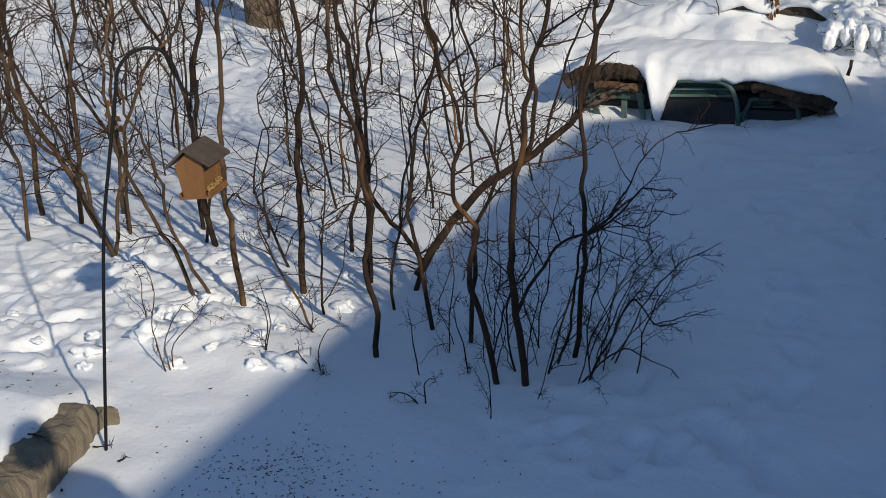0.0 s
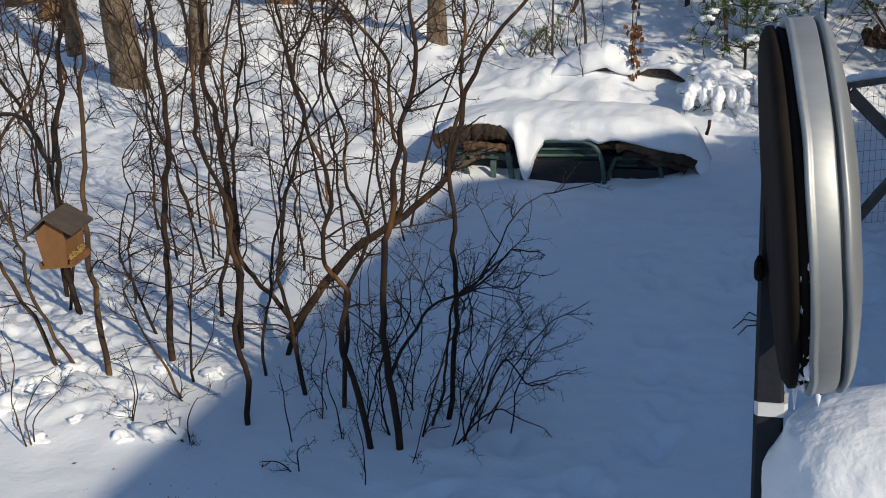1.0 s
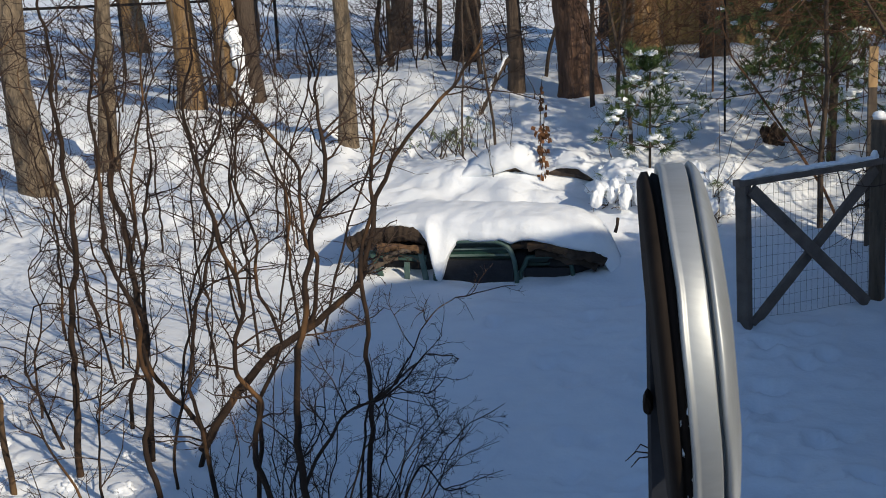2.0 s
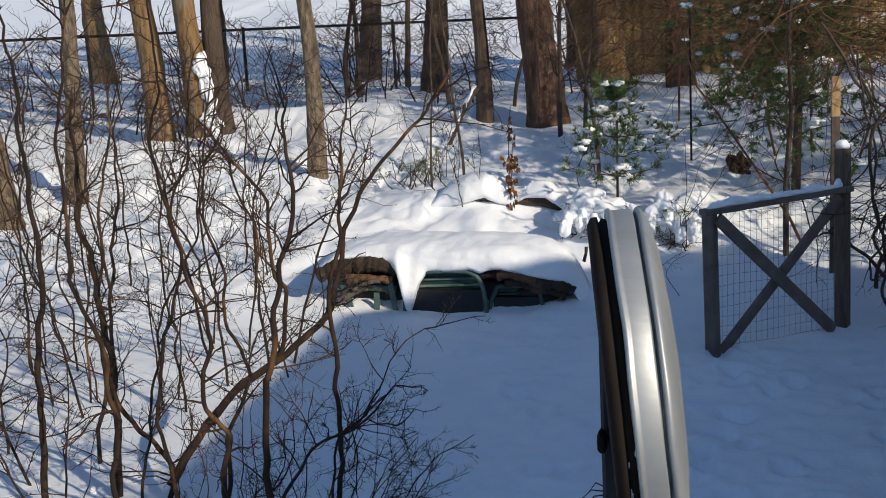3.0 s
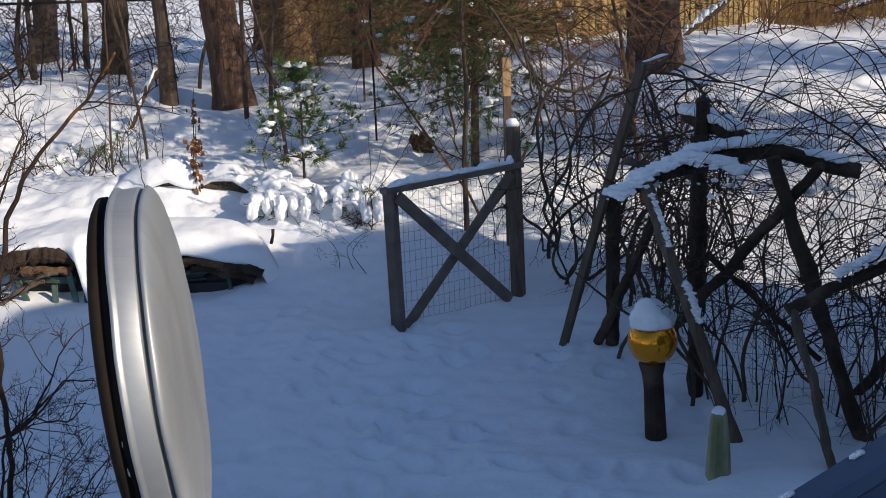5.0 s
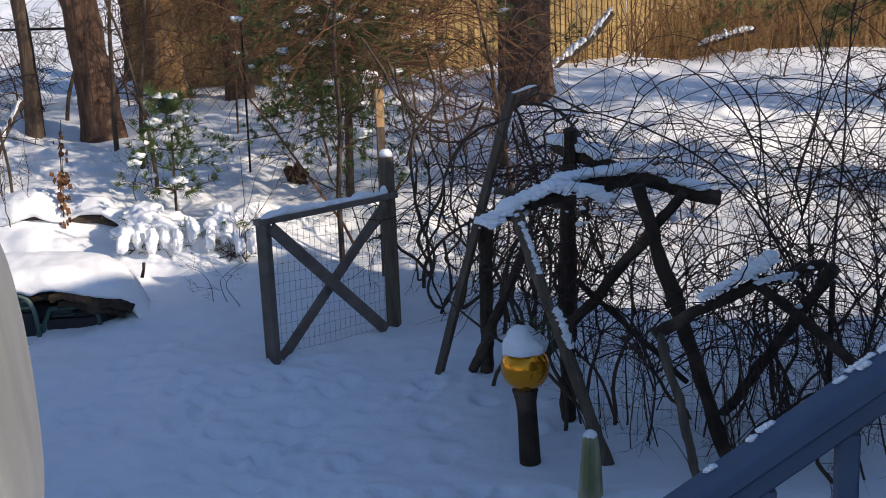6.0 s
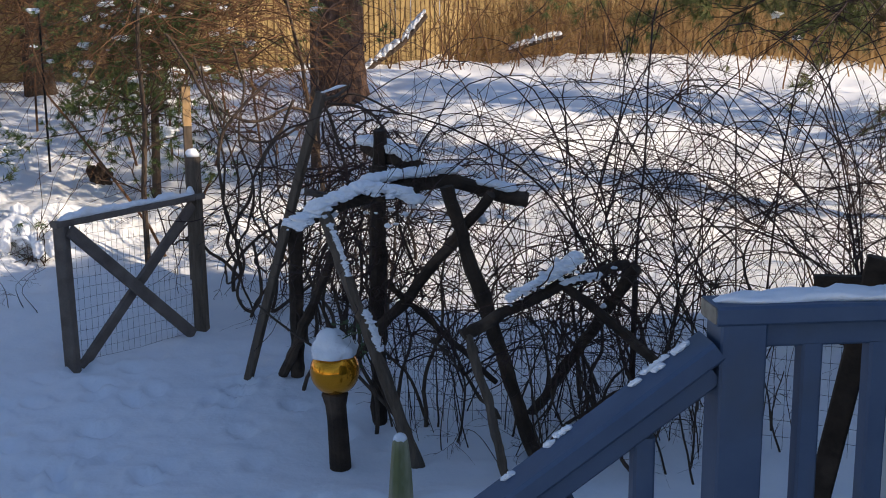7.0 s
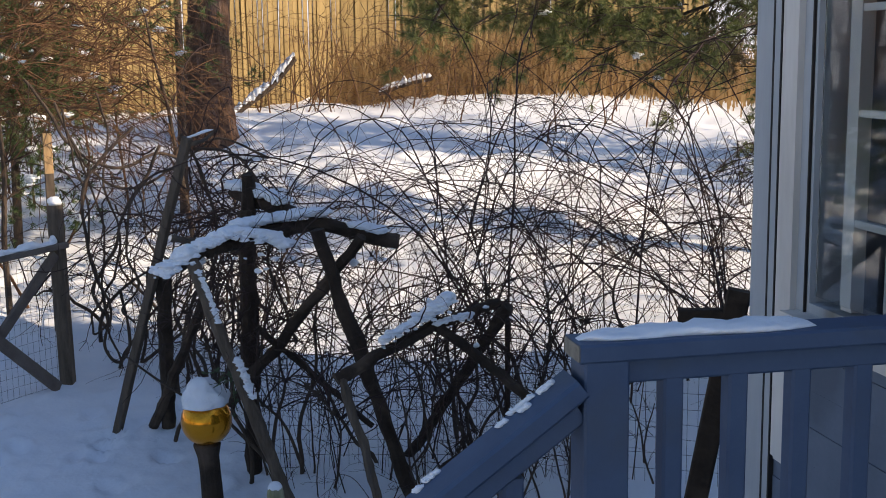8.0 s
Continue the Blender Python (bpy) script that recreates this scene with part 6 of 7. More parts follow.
# ---- snow-capped heap of garden chairs and firewood ----
def snow_blanket(name, columns, label, seed):
    """Snow lying over a heap: columns of (x, lip height, top height, front, back); its rounded lip hangs over the front."""
    cols = np.array(columns)
    xs = np.linspace(cols[0, 0], cols[-1, 0], 110)
    mm = Mesh()
    rows = None
    for x in xs:
        lip, top, f, b = (float(np.interp(x, cols[:, 0], cols[:, q])) for q in (1, 2, 3, 4))
        top = max(top, lip + 0.06)
        h = top - lip
        line = smooth_line([(x, f + 0.24, lip + 0.04), (x, f + 0.07, lip + 0.004), (x, f + 0.015, lip + 0.012), (x, f - 0.012, lip + min(0.05, h * 0.3)), (x, f + 0.01, lip + 0.55 * h), (x, f + 0.10, lip + 0.84 * h),
                            (x, f + 0.28, lip + 0.97 * h), (x, (f + b) / 2, top), (x, b - 0.12, top - 0.04), (x, b, lip + 0.45 * h), (x, b + 0.06, 0.05)], 4)
        rows = len(line)
        for p in line:
            n = Vector((0, noise.noise(p * 3.2 + Vector((seed, 0, 0))), noise.noise(p * 2.4 + Vector((0, seed, 0)))))
            mm.v.append(tuple(p + n * 0.035 + Vector((0, noise.noise(p * 11), noise.noise(p * 11 + Vector((4, 0, 0))))) * 0.010))
    mm.f = [(i * rows + k, i * rows + k + 1, i * rows + rows + k + 1, i * rows + rows + k) for i in range(len(xs) - 1) for k in range(rows - 1)]
    mm.f += [tuple(range(rows)), tuple(reversed(range(rows * len(xs) - rows, rows * len(xs))))]
    return tagged(part(name, mm, SNOW, smooth=True), label, "snow")


snow_blanket("snow_slab", [(-3.16, 0.30, 0.34, 10.2, 10.5), (-3.08, 0.40, 0.48, 10.02, 10.7), (-2.95, 0.46, 0.58, 10.0, 10.85), (-2.65, 0.49, 0.62, 9.99, 10.95), (-2.42, 0.46, 0.63, 9.97, 10.95), (-2.34, 0.40, 0.63, 9.89, 10.95), (-2.305, 0.26, 0.63, 9.87, 10.95), (-2.275, 0.06, 0.63, 9.86, 10.95),
                           (-2.235, 0.02, 0.63, 9.88, 10.95), (-2.20, 0.13, 0.63, 9.89, 10.95), (-2.16, 0.26, 0.63, 9.90, 10.95), (-2.08, 0.375, 0.63, 9.92, 10.95), (-2.0, 0.405, 0.62, 9.92, 10.95), (-1.70, 0.405, 0.62, 9.91, 10.95), (-1.60, 0.35, 0.62, 9.90, 10.95), (-1.5, 0.375, 0.61, 9.90, 10.95),
                           (-1.30, 0.375, 0.60, 9.90, 10.9), (-1.05, 0.32, 0.57, 9.90, 10.85), (-0.90, 0.26, 0.51, 9.93, 10.75), (-0.80, 0.15, 0.43, 10.0, 10.65), (-0.72, 0.0, 0.28, 10.1, 10.55), (-0.66, -0.04, 0.12, 10.2, 10.5), (-0.60, -0.08, 0.0, 10.3, 10.45)], "thick smooth slab of snow capping the heap", 2.0)


def garden_chair(x0, x1, y, h, label, slats=2):
    ob = thing("garden_chair", ((x0 + x1) / 2, y, 0), label, "chair", "green garden chairs")
    w = x1 - x0
    mm = Mesh()
    arch = [(x0, y, -0.1), (x0 + 0.015, y, h * 0.35), (x0 + 0.05 * w + 0.03, y, h * 0.72), (x0 + 0.16 * w, y, h * 0.95), (x0 + 0.30 * w, y, h * 1.0), (x0 + 0.55 * w, y, h * 1.02), (x0 + 0.78 * w, y, h * 0.99), (x0 + 0.90 * w, y, h * 0.86), (x1 - 0.02, y, h * 0.5), (x1, y, -0.1)]
    mm.tube(smooth_line(arch, 4), 0.021, 8)
    part("arm_frame", mm, GREENPLASTIC, ob, smooth=True)
    # back panel painted dark for the shade inside the arms
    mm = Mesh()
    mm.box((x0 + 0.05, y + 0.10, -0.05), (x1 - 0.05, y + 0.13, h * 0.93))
    part("back_panel", mm, GREENSHADED, ob, "green plastic back with its shade put into the colour")
    for k in range(slats):
        mm = Mesh()
        z = h * (0.62 + 0.16 * k)
        mm.beam((x0 + 0.08, y + 0.085, z), (x1 - 0.08, y + 0.085, z + 0.01), 0.02, 0.022)
        part("slat", mm, GREENPLASTIC, ob)
    # black block that paints the shaded hollow below the slats
    mm = Mesh()
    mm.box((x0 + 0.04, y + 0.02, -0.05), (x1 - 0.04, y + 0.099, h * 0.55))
    part("seat_hollow", mm, BLACKHOLLOW, ob, "black fill painted as the shaded hollow inside the arms")
    return ob


garden_chair(-2.30, -1.555, 9.95, 0.385, "green plastic garden chair with arched arms, buried in snow")
garden_chair(-1.55, -1.06, 10.02, 0.235, "green plastic garden chair almost buried in snow", 1)
legs = thing("garden_chair", (-2.65, 10.0, 0), "overturned green plastic chair with legs showing", "chair", "green garden chairs")
for xa, za, xb, zb in ((-2.86, 0.28, -2.74, -0.08), (-2.55, 0.20, -2.555, -0.08), (-2.42, 0.3, -2.36, -0.08)):
    m = Mesh()
    m.beam((xa, 9.96, za), (xb, 9.94, zb), 0.05, 0.025, up=(0, 1, 0))
    part("leg", m, GREENPLASTIC, legs)
m = Mesh()
m.beam((-2.92, 10.0, 0.27), (-2.38, 10.0, 0.22), 0.03, 0.06)
part("seat_edge", m, GREENPLASTIC, legs)
# black lumps added behind chairs and logs to paint the heap's shaded gaps
tarp = thing("tarp", (-1.9, 10.5, 0), "black fill painting the shaded gaps beneath the snow", "tarp")
m = Mesh()
m.blob((-2.55, 10.45, 0.16), (0.50, 0.36, 0.26), 0.15, 1.0, 4)
m.blob((-1.75, 10.50, 0.14), (0.60, 0.36, 0.26), 0.12, 2.0, 4)
m.blob((-1.12, 10.32, 0.12), (0.30, 0.26, 0.22), 0.15, 3.0, 4)
part("sheet", m, BLACKHOLLOW, tarp, smooth=True)
for k, (a, b, r, mat, lab) in enumerate((((-3.09, 9.98, 0.36), (-2.68, 10.0, 0.455), 0.070, LOGWOOD, "bark-covered grey-brown firewood log"), ((-2.74, 9.97, 0.45), (-2.30, 10.0, 0.40), 0.070, LOGWOOD, "bark-covered grey-brown firewood log"),
                                         ((-2.80, 9.93, 0.33), (-2.40, 9.95, 0.29), 0.042, PLAID, "split firewood with reddish bare wood"), ((-3.0, 9.90, 0.06), (-2.62, 9.93, 0.24), 0.022, OLDWOOD, "pale weathered stick leaning in the snow"),
                                         ((-2.74, 9.90, 0.25), (-2.50, 9.91, 0.31), 0.018, OLDWOOD, "pale weathered stick leaning in the snow"),
                                         ((-1.46, 9.95, 0.335), (-1.10, 9.94, 0.305), 0.046, PLAID, "weathered reddish split log"), ((-1.16, 9.95, 0.295), (-0.79, 9.96, 0.19), 0.050, LOGWOOD, "dark weathered log sticking out of snow"),
                                         ((-1.60, 9.99, 0.325), (-1.38, 9.98, 0.335), 0.035, LOGWOOD, "dark weathered log under the snow"), ((-1.40, 9.99, 0.27), (-0.86, 10.0, 0.15), 0.045, LOGWOOD, "dark weathered log under the snow"))):
    m = Mesh()
    a, b = Vector(a), Vector(b)
    line = [a.lerp(b, i / 7) + Vector((0, 0, 0.02 * math.sin(math.pi * i / 7))) for i in range(8)]
    line = smooth_line(line, 4)
    m.tube(line, [r * (0.9 + 0.25 * noise.noise(Vector((i * 0.3, k, 0)))) for i in range(len(line))], 16)
    m.v = [tuple(Vector(p) + 0.009 * Vector((0, noise.noise(Vector(p) * 26), noise.noise(Vector(p) * 26 + Vector((3, 0, 0)))))) for p in m.v]
    tagged(part("log", sway(m, 0.03, k + 1.0), mat), lab, "log", "firewood logs")
m = Mesh()
m.tube([(-0.72, 10.25, 0.4), (-0.70, 10.25, 0.47), (-0.695, 10.25, 0.53)], [0.016, 0.013, 0.016], 7)
tagged(part("peg", m, LOGWOOD), "short dark peg poking out of the snow", "peg")

def tuft(mesh, rng, p, d, length=0.085, count=14, wide=0.004):
    """A spray of long needles."""
    d = Vector(d).normalized()
    for _ in range(count):
        a = fan(rng, d, rng.uniform(15, 65)) * length * rng.uniform(0.7, 1.2)
        s = a.cross(Vector((rng.gauss(0, 1), rng.gauss(0, 1), rng.gauss(0, 1)))).normalized() * wide
        mesh.add([p - s, p + s, p + a], [(0, 1, 2)])


# ---- snow-laden undergrowth behind the heap ----
for k, (x, y, n, w) in enumerate(((-0.66, 11.55, 6, 0.34), (0.05, 11.5, 3, 0.20))):
    rng = random.Random(60 + k)
    ob = thing("snowy_bush", (x, y, gz(x, y)), "low evergreen bush bent down under clumps of snow", "bush", "snow-laden bushes")
    m = Mesh()
    for j in range(n):
        px, py = x - w + 2 * w * (j + 0.5) / n + rng.gauss(0, 0.05), y - 0.16 + rng.uniform(-0.08, 0.06)
        for q in range(2):      # each bent sprig carries a finger of snow
            m.blob((px + rng.gauss(0, 0.012), py - 0.05 * q, gz(px, py) + 0.20 - 0.07 * q), (rng.uniform(0.040, 0.056), 0.06, 0.085), 0.3, j * 1.7 + k + q, 4)
    m.blob((x, y + 0.12, gz(x, y) + 0.12), (w * 1.15, 0.27, 0.17), 0.45, 2.3 + k, 5)
    m.blob((x - w * 0.3, y + 0.22, gz(x, y) + 0.16), (w * 0.7, 0.25, 0.20), 0.4, 5.3 + k, 5)
    part("snow_clumps", m, SNOW_CLOD, ob, smooth=True, kind="stuff")
    m = Mesh()
    for j in range(16):
        p = Vector((x + rng.uniform(-w, w), y - 0.02 + rng.uniform(-0.14, 0.02), gz(x, y) + rng.uniform(0.02, 0.26)))
        tuft(m, rng, p, (rng.gauss(0, 0.4), -1, rng.uniform(-0.6, 0.3)), 0.10, 14, 0.003)
    part("needles", m, NEEDLE, ob, kind="stuff")
    m = Mesh()
    for j in range(26):
        px, py = x + rng.uniform(-w, w), y + rng.uniform(-0.2, 0.15)
        twig_spray(m, rng, (px, py, gz(px, py)), (rng.gauss(0, 1), rng.gauss(0, 1), 0.4), rng.uniform(0.1, 0.3), 0.005, 1, -0.05)
    part("twig_mass", m, BARK_DARK, ob, kind="stuff")
# dark logs added under the drift's lip as backing for its shaded hollows
for k, (a, b, r) in enumerate((((-1.62, 12.33, 0.66), (-1.02, 12.34, 0.78), 0.055), ((-2.10, 12.32, 0.6), (-1.74, 12.33, 0.6), 0.05))):
    m = Mesh()
    a, b = (Vector((q[0], q[1], gz(q[0], q[1]) + r * 0.4)) for q in (a, b))
    m.tube([a, a.lerp(b, 0.5) + Vector((0, 0, 0.02)), b], r, 9)
    tagged(part("fallen_log", sway(m, 0.02, k), BARK_DARK), "dark log backing the shaded hollow under a snow drift", "log", "fallen logs")
cols = []
for x, lip, top in ((-2.50, -0.04, 0.06), (-2.3, -0.03, 0.24), (-2.1, 0.03, 0.32), (-1.9, 0.08, 0.35), (-1.75, 0.02, 0.34), (-1.62, 0.0, 0.33), (-1.48, 0.10, 0.34), (-1.25, 0.13, 0.33), (-1.08, 0.05, 0.30), (-0.9, -0.03, 0.24), (-0.65, -0.04, 0.16), (-0.45, -0.04, 0.05)):
    g = gz(x, 12.25)
    cols.append((x, g + lip, g + top, 12.22 + 0.05 * math.sin(x * 7), 13.0))
snow_blanket("log_snow", cols, "deep drift of snow draped over fallen logs", 5.0)


def leaf_plume(x, y, z0, z1, n, seed):
    rng = random.Random(seed)
    ob = thing("dead_plant", (x, y, gz(x, y)), "dry stalk hung with curled rust-brown leaves", "plant")
    mm = Mesh()
    mm.tube([(x, y, gz(x, y) - 0.02), (x + 0.02, y, (z0 + z1) / 2), (x + 0.05, y, z1 + 0.1)], [0.008, 0.006, 0.004], 5)
    part("stalk", mm, BARK_DARK, ob)
    mm = Mesh()
    for _ in range(n):
        p = Vector((x + rng.gauss(0.02, 0.03), y + rng.gauss(0, 0.03), rng.uniform(z0, z1)))
        a, b = fan(rng, (0, 0, -1), rng.uniform(10, 70)) * rng.uniform(0.05, 0.1), fan(rng, (1, 0, 0), 60) * 0.032
        mm.add([p, p + a * 0.5 + b, p + a, p + a * 0.5 - b, p + a * 0.5 + Vector((0.012, -0.012, 0))], [(0, 1, 4), (1, 2, 4), (2, 3, 4), (3, 0, 4)])
    part("leaves", mm, DEADLEAF, ob, kind="stuff")


def leafy_bush(x, y, seed):
    """A low bush of drooping narrow leaves in whorls at the ends of thin stems."""
    rng = random.Random(seed)
    z = gz(x, y)
    ob = thing("leafy_bush", (x, y, z), "low bush of drooping pale green narrow leaves in snow", "bush")
    wood, leaves = Mesh(), Mesh()
    for _ in range(24):
        d = Vector((rng.gauss(0, 0.7), rng.gauss(0, 0.5), 1))
        pts = wander(rng, (x + rng.gauss(0, 0.22), y + rng.gauss(0, 0.15), z - 0.03), d, rng.uniform(0.25, 0.55), 5, 0.16, 0.0)
        wood.tube(pts, [0.007, 0.006, 0.005, 0.0045, 0.004, 0.003], 5, cap=False)
        for q in range(9):
            a = q * 2.4 + rng.random()
            out = Vector((math.cos(a), math.sin(a), rng.uniform(-1.3, 0.1))).normalized() * rng.uniform(0.05, 0.09)
            side = out.cross(Vector((0, 0, 1))).normalized() * 0.012
            p = pts[-1] - Vector((0, 0, 0.012 * q * rng.random()))
            leaves.add([p, p + out * 0.5 + side, p + out, p + out * 0.5 - side, p + out * 0.5 + Vector((0, 0, 0.008))], [(0, 1, 4), (1, 2, 4), (2, 3, 4), (3, 0, 4)])
    part("branchwork", wood, BARK_DARK, ob, kind="stuff")
    part("leaves", leaves, LAUREL, ob, kind="stuff")


leafy_bush(-3.0, 13.5, 1)
leaf_plume(-1.63, 12.25, 0.60, 1.15, 75, 1)
leaf_plume(-1.9, 14.2, 1.05, 1.4, 24, 2)
leaf_plume(-5.2, 6.35, 0.75, 0.95, 10, 3)
m = Mesh()
m.blob((0.80, 13.7, gz(0.8, 13.7) + 0.12), (0.10, 0.09, 0.13), 1.1, 4.4, 4)
tagged(part("stump", m, LOGWOOD), "small brown rotten stump in the snow", "stump")
m = Mesh()
m.tube([(0.276, 14.05, 0.7), (0.275, 14.05, 2.0), (0.27, 14.05, 3.4)], 0.013, 7)
tagged(part("metal_stake", m, BLACKIRON), "tall thin black metal stake standing in the snow", "stake")


# ---- evergreens ----
def bough(wood, green, white, rng, p, d, length, r, tufts, needle=0.085, lift=0.0, snow=0.25, fine=14, wide=0.004):
    pts = wander(rng, p, d, length, 6, 0.09, lift)
    wood.tube(pts, [r * (1 - 0.7 * i / 6) for i in range(7)], 5, cap=False)
    for _ in range(tufts):
        k = rng.randint(1, 6)
        q = pts[k].lerp(pts[k - 1], rng.random())
        side = fan(rng, pts[k] - pts[k - 1], rng.uniform(25, 70)) * length * rng.uniform(0.08, 0.28)
        wood.tube([q, q + side], r * 0.25, 3, cap=False)
        tuft(green, rng, q + side, side + Vector((0, 0, 0.05)), needle, fine, wide)
        tuft(green, rng, q + side * 0.6, side, needle, fine // 2, wide)
        if rng.random() < snow:
            s = rng.uniform(0.016, 0.055)
            white.blob(q + side * 0.8 + Vector((0, 0, 0.02)), (s * 1.4, s * 1.1, s * 0.7), 0.8, rng.random() * 50, 3)


def evergreen(name, label, base, boughs, seed, trunk=None, needle=0.085, snow=0.25, fine=14, wide=0.004, parent=None, green_of=None):
    rng = random.Random(seed)
    ob = parent or thing(name, base, label, "pine")
    wood, green, white = Mesh(), Mesh(), Mesh()
    if trunk:
        top, r = trunk
        pts = [Vector(base).lerp(Vector(top), i / 5) for i in range(6)]
        mm = Mesh()
        mm.tube(pts, [r * (1 - 0.6 * i / 5) for i in range(6)], 7)
        part("trunk", mm, BARK_DARK, ob, smooth=True)
    for p, d, length, r, n, lift in boughs:
        bough(wood, green, white, rng, p, d, length, r, n, needle, lift, snow, fine, wide)
    part("branchwork", wood, BARK_DARK, ob, kind="stuff")
    part("needles", green, green_of or NEEDLE, ob, kind="stuff")
    if white.v:
        tagged(part("bough_snow", white, SNOW_CLOD, smooth=True), "clumps of snow resting on pine boughs", "snow")
    return ob


rng = random.Random(12)
PX, PY = -0.50, 12.1
pz = gz(PX, PY)
bs = []
for h, ln in ((0.35, 0.62), (0.55, 0.60), (0.75, 0.5), (0.95, 0.42), (1.12, 0.28), (1.25, 0.18)):
    for k in range(5):
        a = k * 1.257 + h * 7
        bs.append(((PX, PY, pz + h), (math.cos(a), math.sin(a), 0.25), ln * rng.uniform(0.7, 1.1), 0.007, 6, 0.0))
evergreen("young_pine", "young green pine holding clumps of snow", (PX, PY, pz - 0.05), bs, 3, ((PX + 0.02, PY, pz + 1.3), 0.016), 0.10, 0.14, 24)
# boughs behind the gate
bs = []
for k in range(84):
    x, y, z = rng.uniform(0.7, 1.8), rng.uniform(12.2, 13.8), rng.uniform(1.35, 3.2)
    bs.append(((x, y, z), (rng.gauss(0, 1), rng.gauss(0, 0.6), rng.gauss(-0.15, 0.3)), rng.uniform(0.5, 1.0), 0.008, 14, -0.03))
evergreen("pine", "dark green pine boughs dusted with snow behind the gate", (1.35, 13.0, gz(1.35, 13.0) - 0.05), bs, 5, ((1.45, 13.0, 4.5), 0.05), 0.08, 0.09, 28, 0.0038)
bs = []
for k in range(26):
    x, y, z = rng.uniform(2.2, 3.4), rng.uniform(12.8, 15.0), rng.uniform(1.9, 3.4)
    bs.append(((x, y, z), (rng.gauss(0, 1), rng.gauss(0, 0.6), rng.gauss(-0.1, 0.3)), rng.uniform(0.5, 1.0), 0.008, 7, -0.03))
evergreen("pine", "green pine boughs hung with a little snow", (3.3, 13.9, gz(3.3, 13.9) - 0.05), bs, 6, ((3.35, 13.9, 5.0), 0.06), 0.11, 0.10, 28, 0.004)
# the large pine whose low boughs hang over the far snow
bs = [((8.7, 10.6, 3.9), (-0.8, -0.05, -0.35), 2.6, 0.03, 34, 0.0), ((8.9, 10.4, 3.3), (-0.9, 0.1, -0.25), 2.2, 0.026, 34, 0.0), ((8.9, 10.2, 2.9), (-0.85, -0.2, -0.2), 1.7, 0.022, 36, 0.0), ((8.6, 10.8, 3.6), (-0.9, 0.3, -0.15), 3.0, 0.028, 38, -0.02), ((8.8, 10.0, 3.3), (-0.7, -0.4, -0.3), 1.6, 0.02, 34, 0.0)]
for k in range(58):
    bs.append(((rng.uniform(6.6, 9.2), rng.uniform(9.6, 11.2), rng.uniform(2.35, 3.7)), (rng.gauss(-0.4, 0.6), rng.gauss(0, 0.5), rng.gauss(-0.2, 0.2)), rng.uniform(0.6, 1.2), 0.01, 14, -0.02))
for k in range(46):
    bs.append(((rng.uniform(5.0, 7.4), rng.uniform(10.2, 11.2), rng.uniform(2.80, 3.6)), (rng.gauss(-0.6, 0.4), rng.gauss(0, 0.4), rng.gauss(-0.15, 0.15)), rng.uniform(0.5, 1.0), 0.009, 10, -0.02))
# low boughs added round the hidden trunk to break up its shadow
for k in range(44):
    h, a = rng.uniform(0.7, 3.4), rng.uniform(0, 6.28)
    bs.append(((9.38, 10.6, h + 0.2), (math.cos(a), math.sin(a), -0.15), rng.uniform(0.45, 0.8), 0.008, 11, 0.0))
big = evergreen("large_pine", "large green pine with long drooping boughs", (9.4, 10.6, gz(9.4, 10.6) - 0.1), bs, 7, ((9.3, 10.6, 9.0), 0.07), 0.13, 0.012, 40, 0.0028, green_of=NEEDLE_SUN_OLIVE)



def pine_crown(x, y, z0, z1, reach, count, seed, parent):
    """The upper crown of a tall pine, out of view and added for its shade: whorled boughs of coarse needle clumps."""
    rng = random.Random(seed)
    bs = []
    for _ in range(count):
        h = rng.uniform(z0, z1)
        a = rng.uniform(0, 6.28)
        ln = reach * (1.1 - 0.8 * (h - z0) / (z1 - z0)) * rng.uniform(0.6, 1.1)
        bs.append(((x, y, h), (math.cos(a), math.sin(a), rng.uniform(-0.15, 0.3)), ln, 0.03, 12, 0.0))
    evergreen("pine", "", (x, y, z0), bs, seed, None, 0.22, 0.0, 9, 0.016, parent)


pine_crown(9.3, 10.6, 4.2, 10.5, 2.8, 75, 21, big)
# pines hidden by the house, added for the dappled shade they throw
for k, (x, y) in enumerate(((16.5, 11.0), (14.0, 13.5), (13.2, 11.6))):
    pine_crown(x, y, 2.6, 17.0 if k == 2 else 11.5, 3.0, 120 if k == 2 else 70, 31 + k, tree(x, y, 0.085, BARK_PINE, "unseen tall pine added beyond the house to cast shade", (0, 0), 12, 60 + k))
# crowns above the view, added to shade the back of the yard
pine_crown(4.8, 18.35, 5.0, 13.0, 3.0, 75, 22, TREES[4.77])
pine_crown(-1.9, 16.26, 3.8, 12.5, 2.8, 110, 23, TREES[-1.71])
pine_crown(-1.0, 20.6, 4.0, 12.5, 2.6, 60, 24, TREES[-1.0])

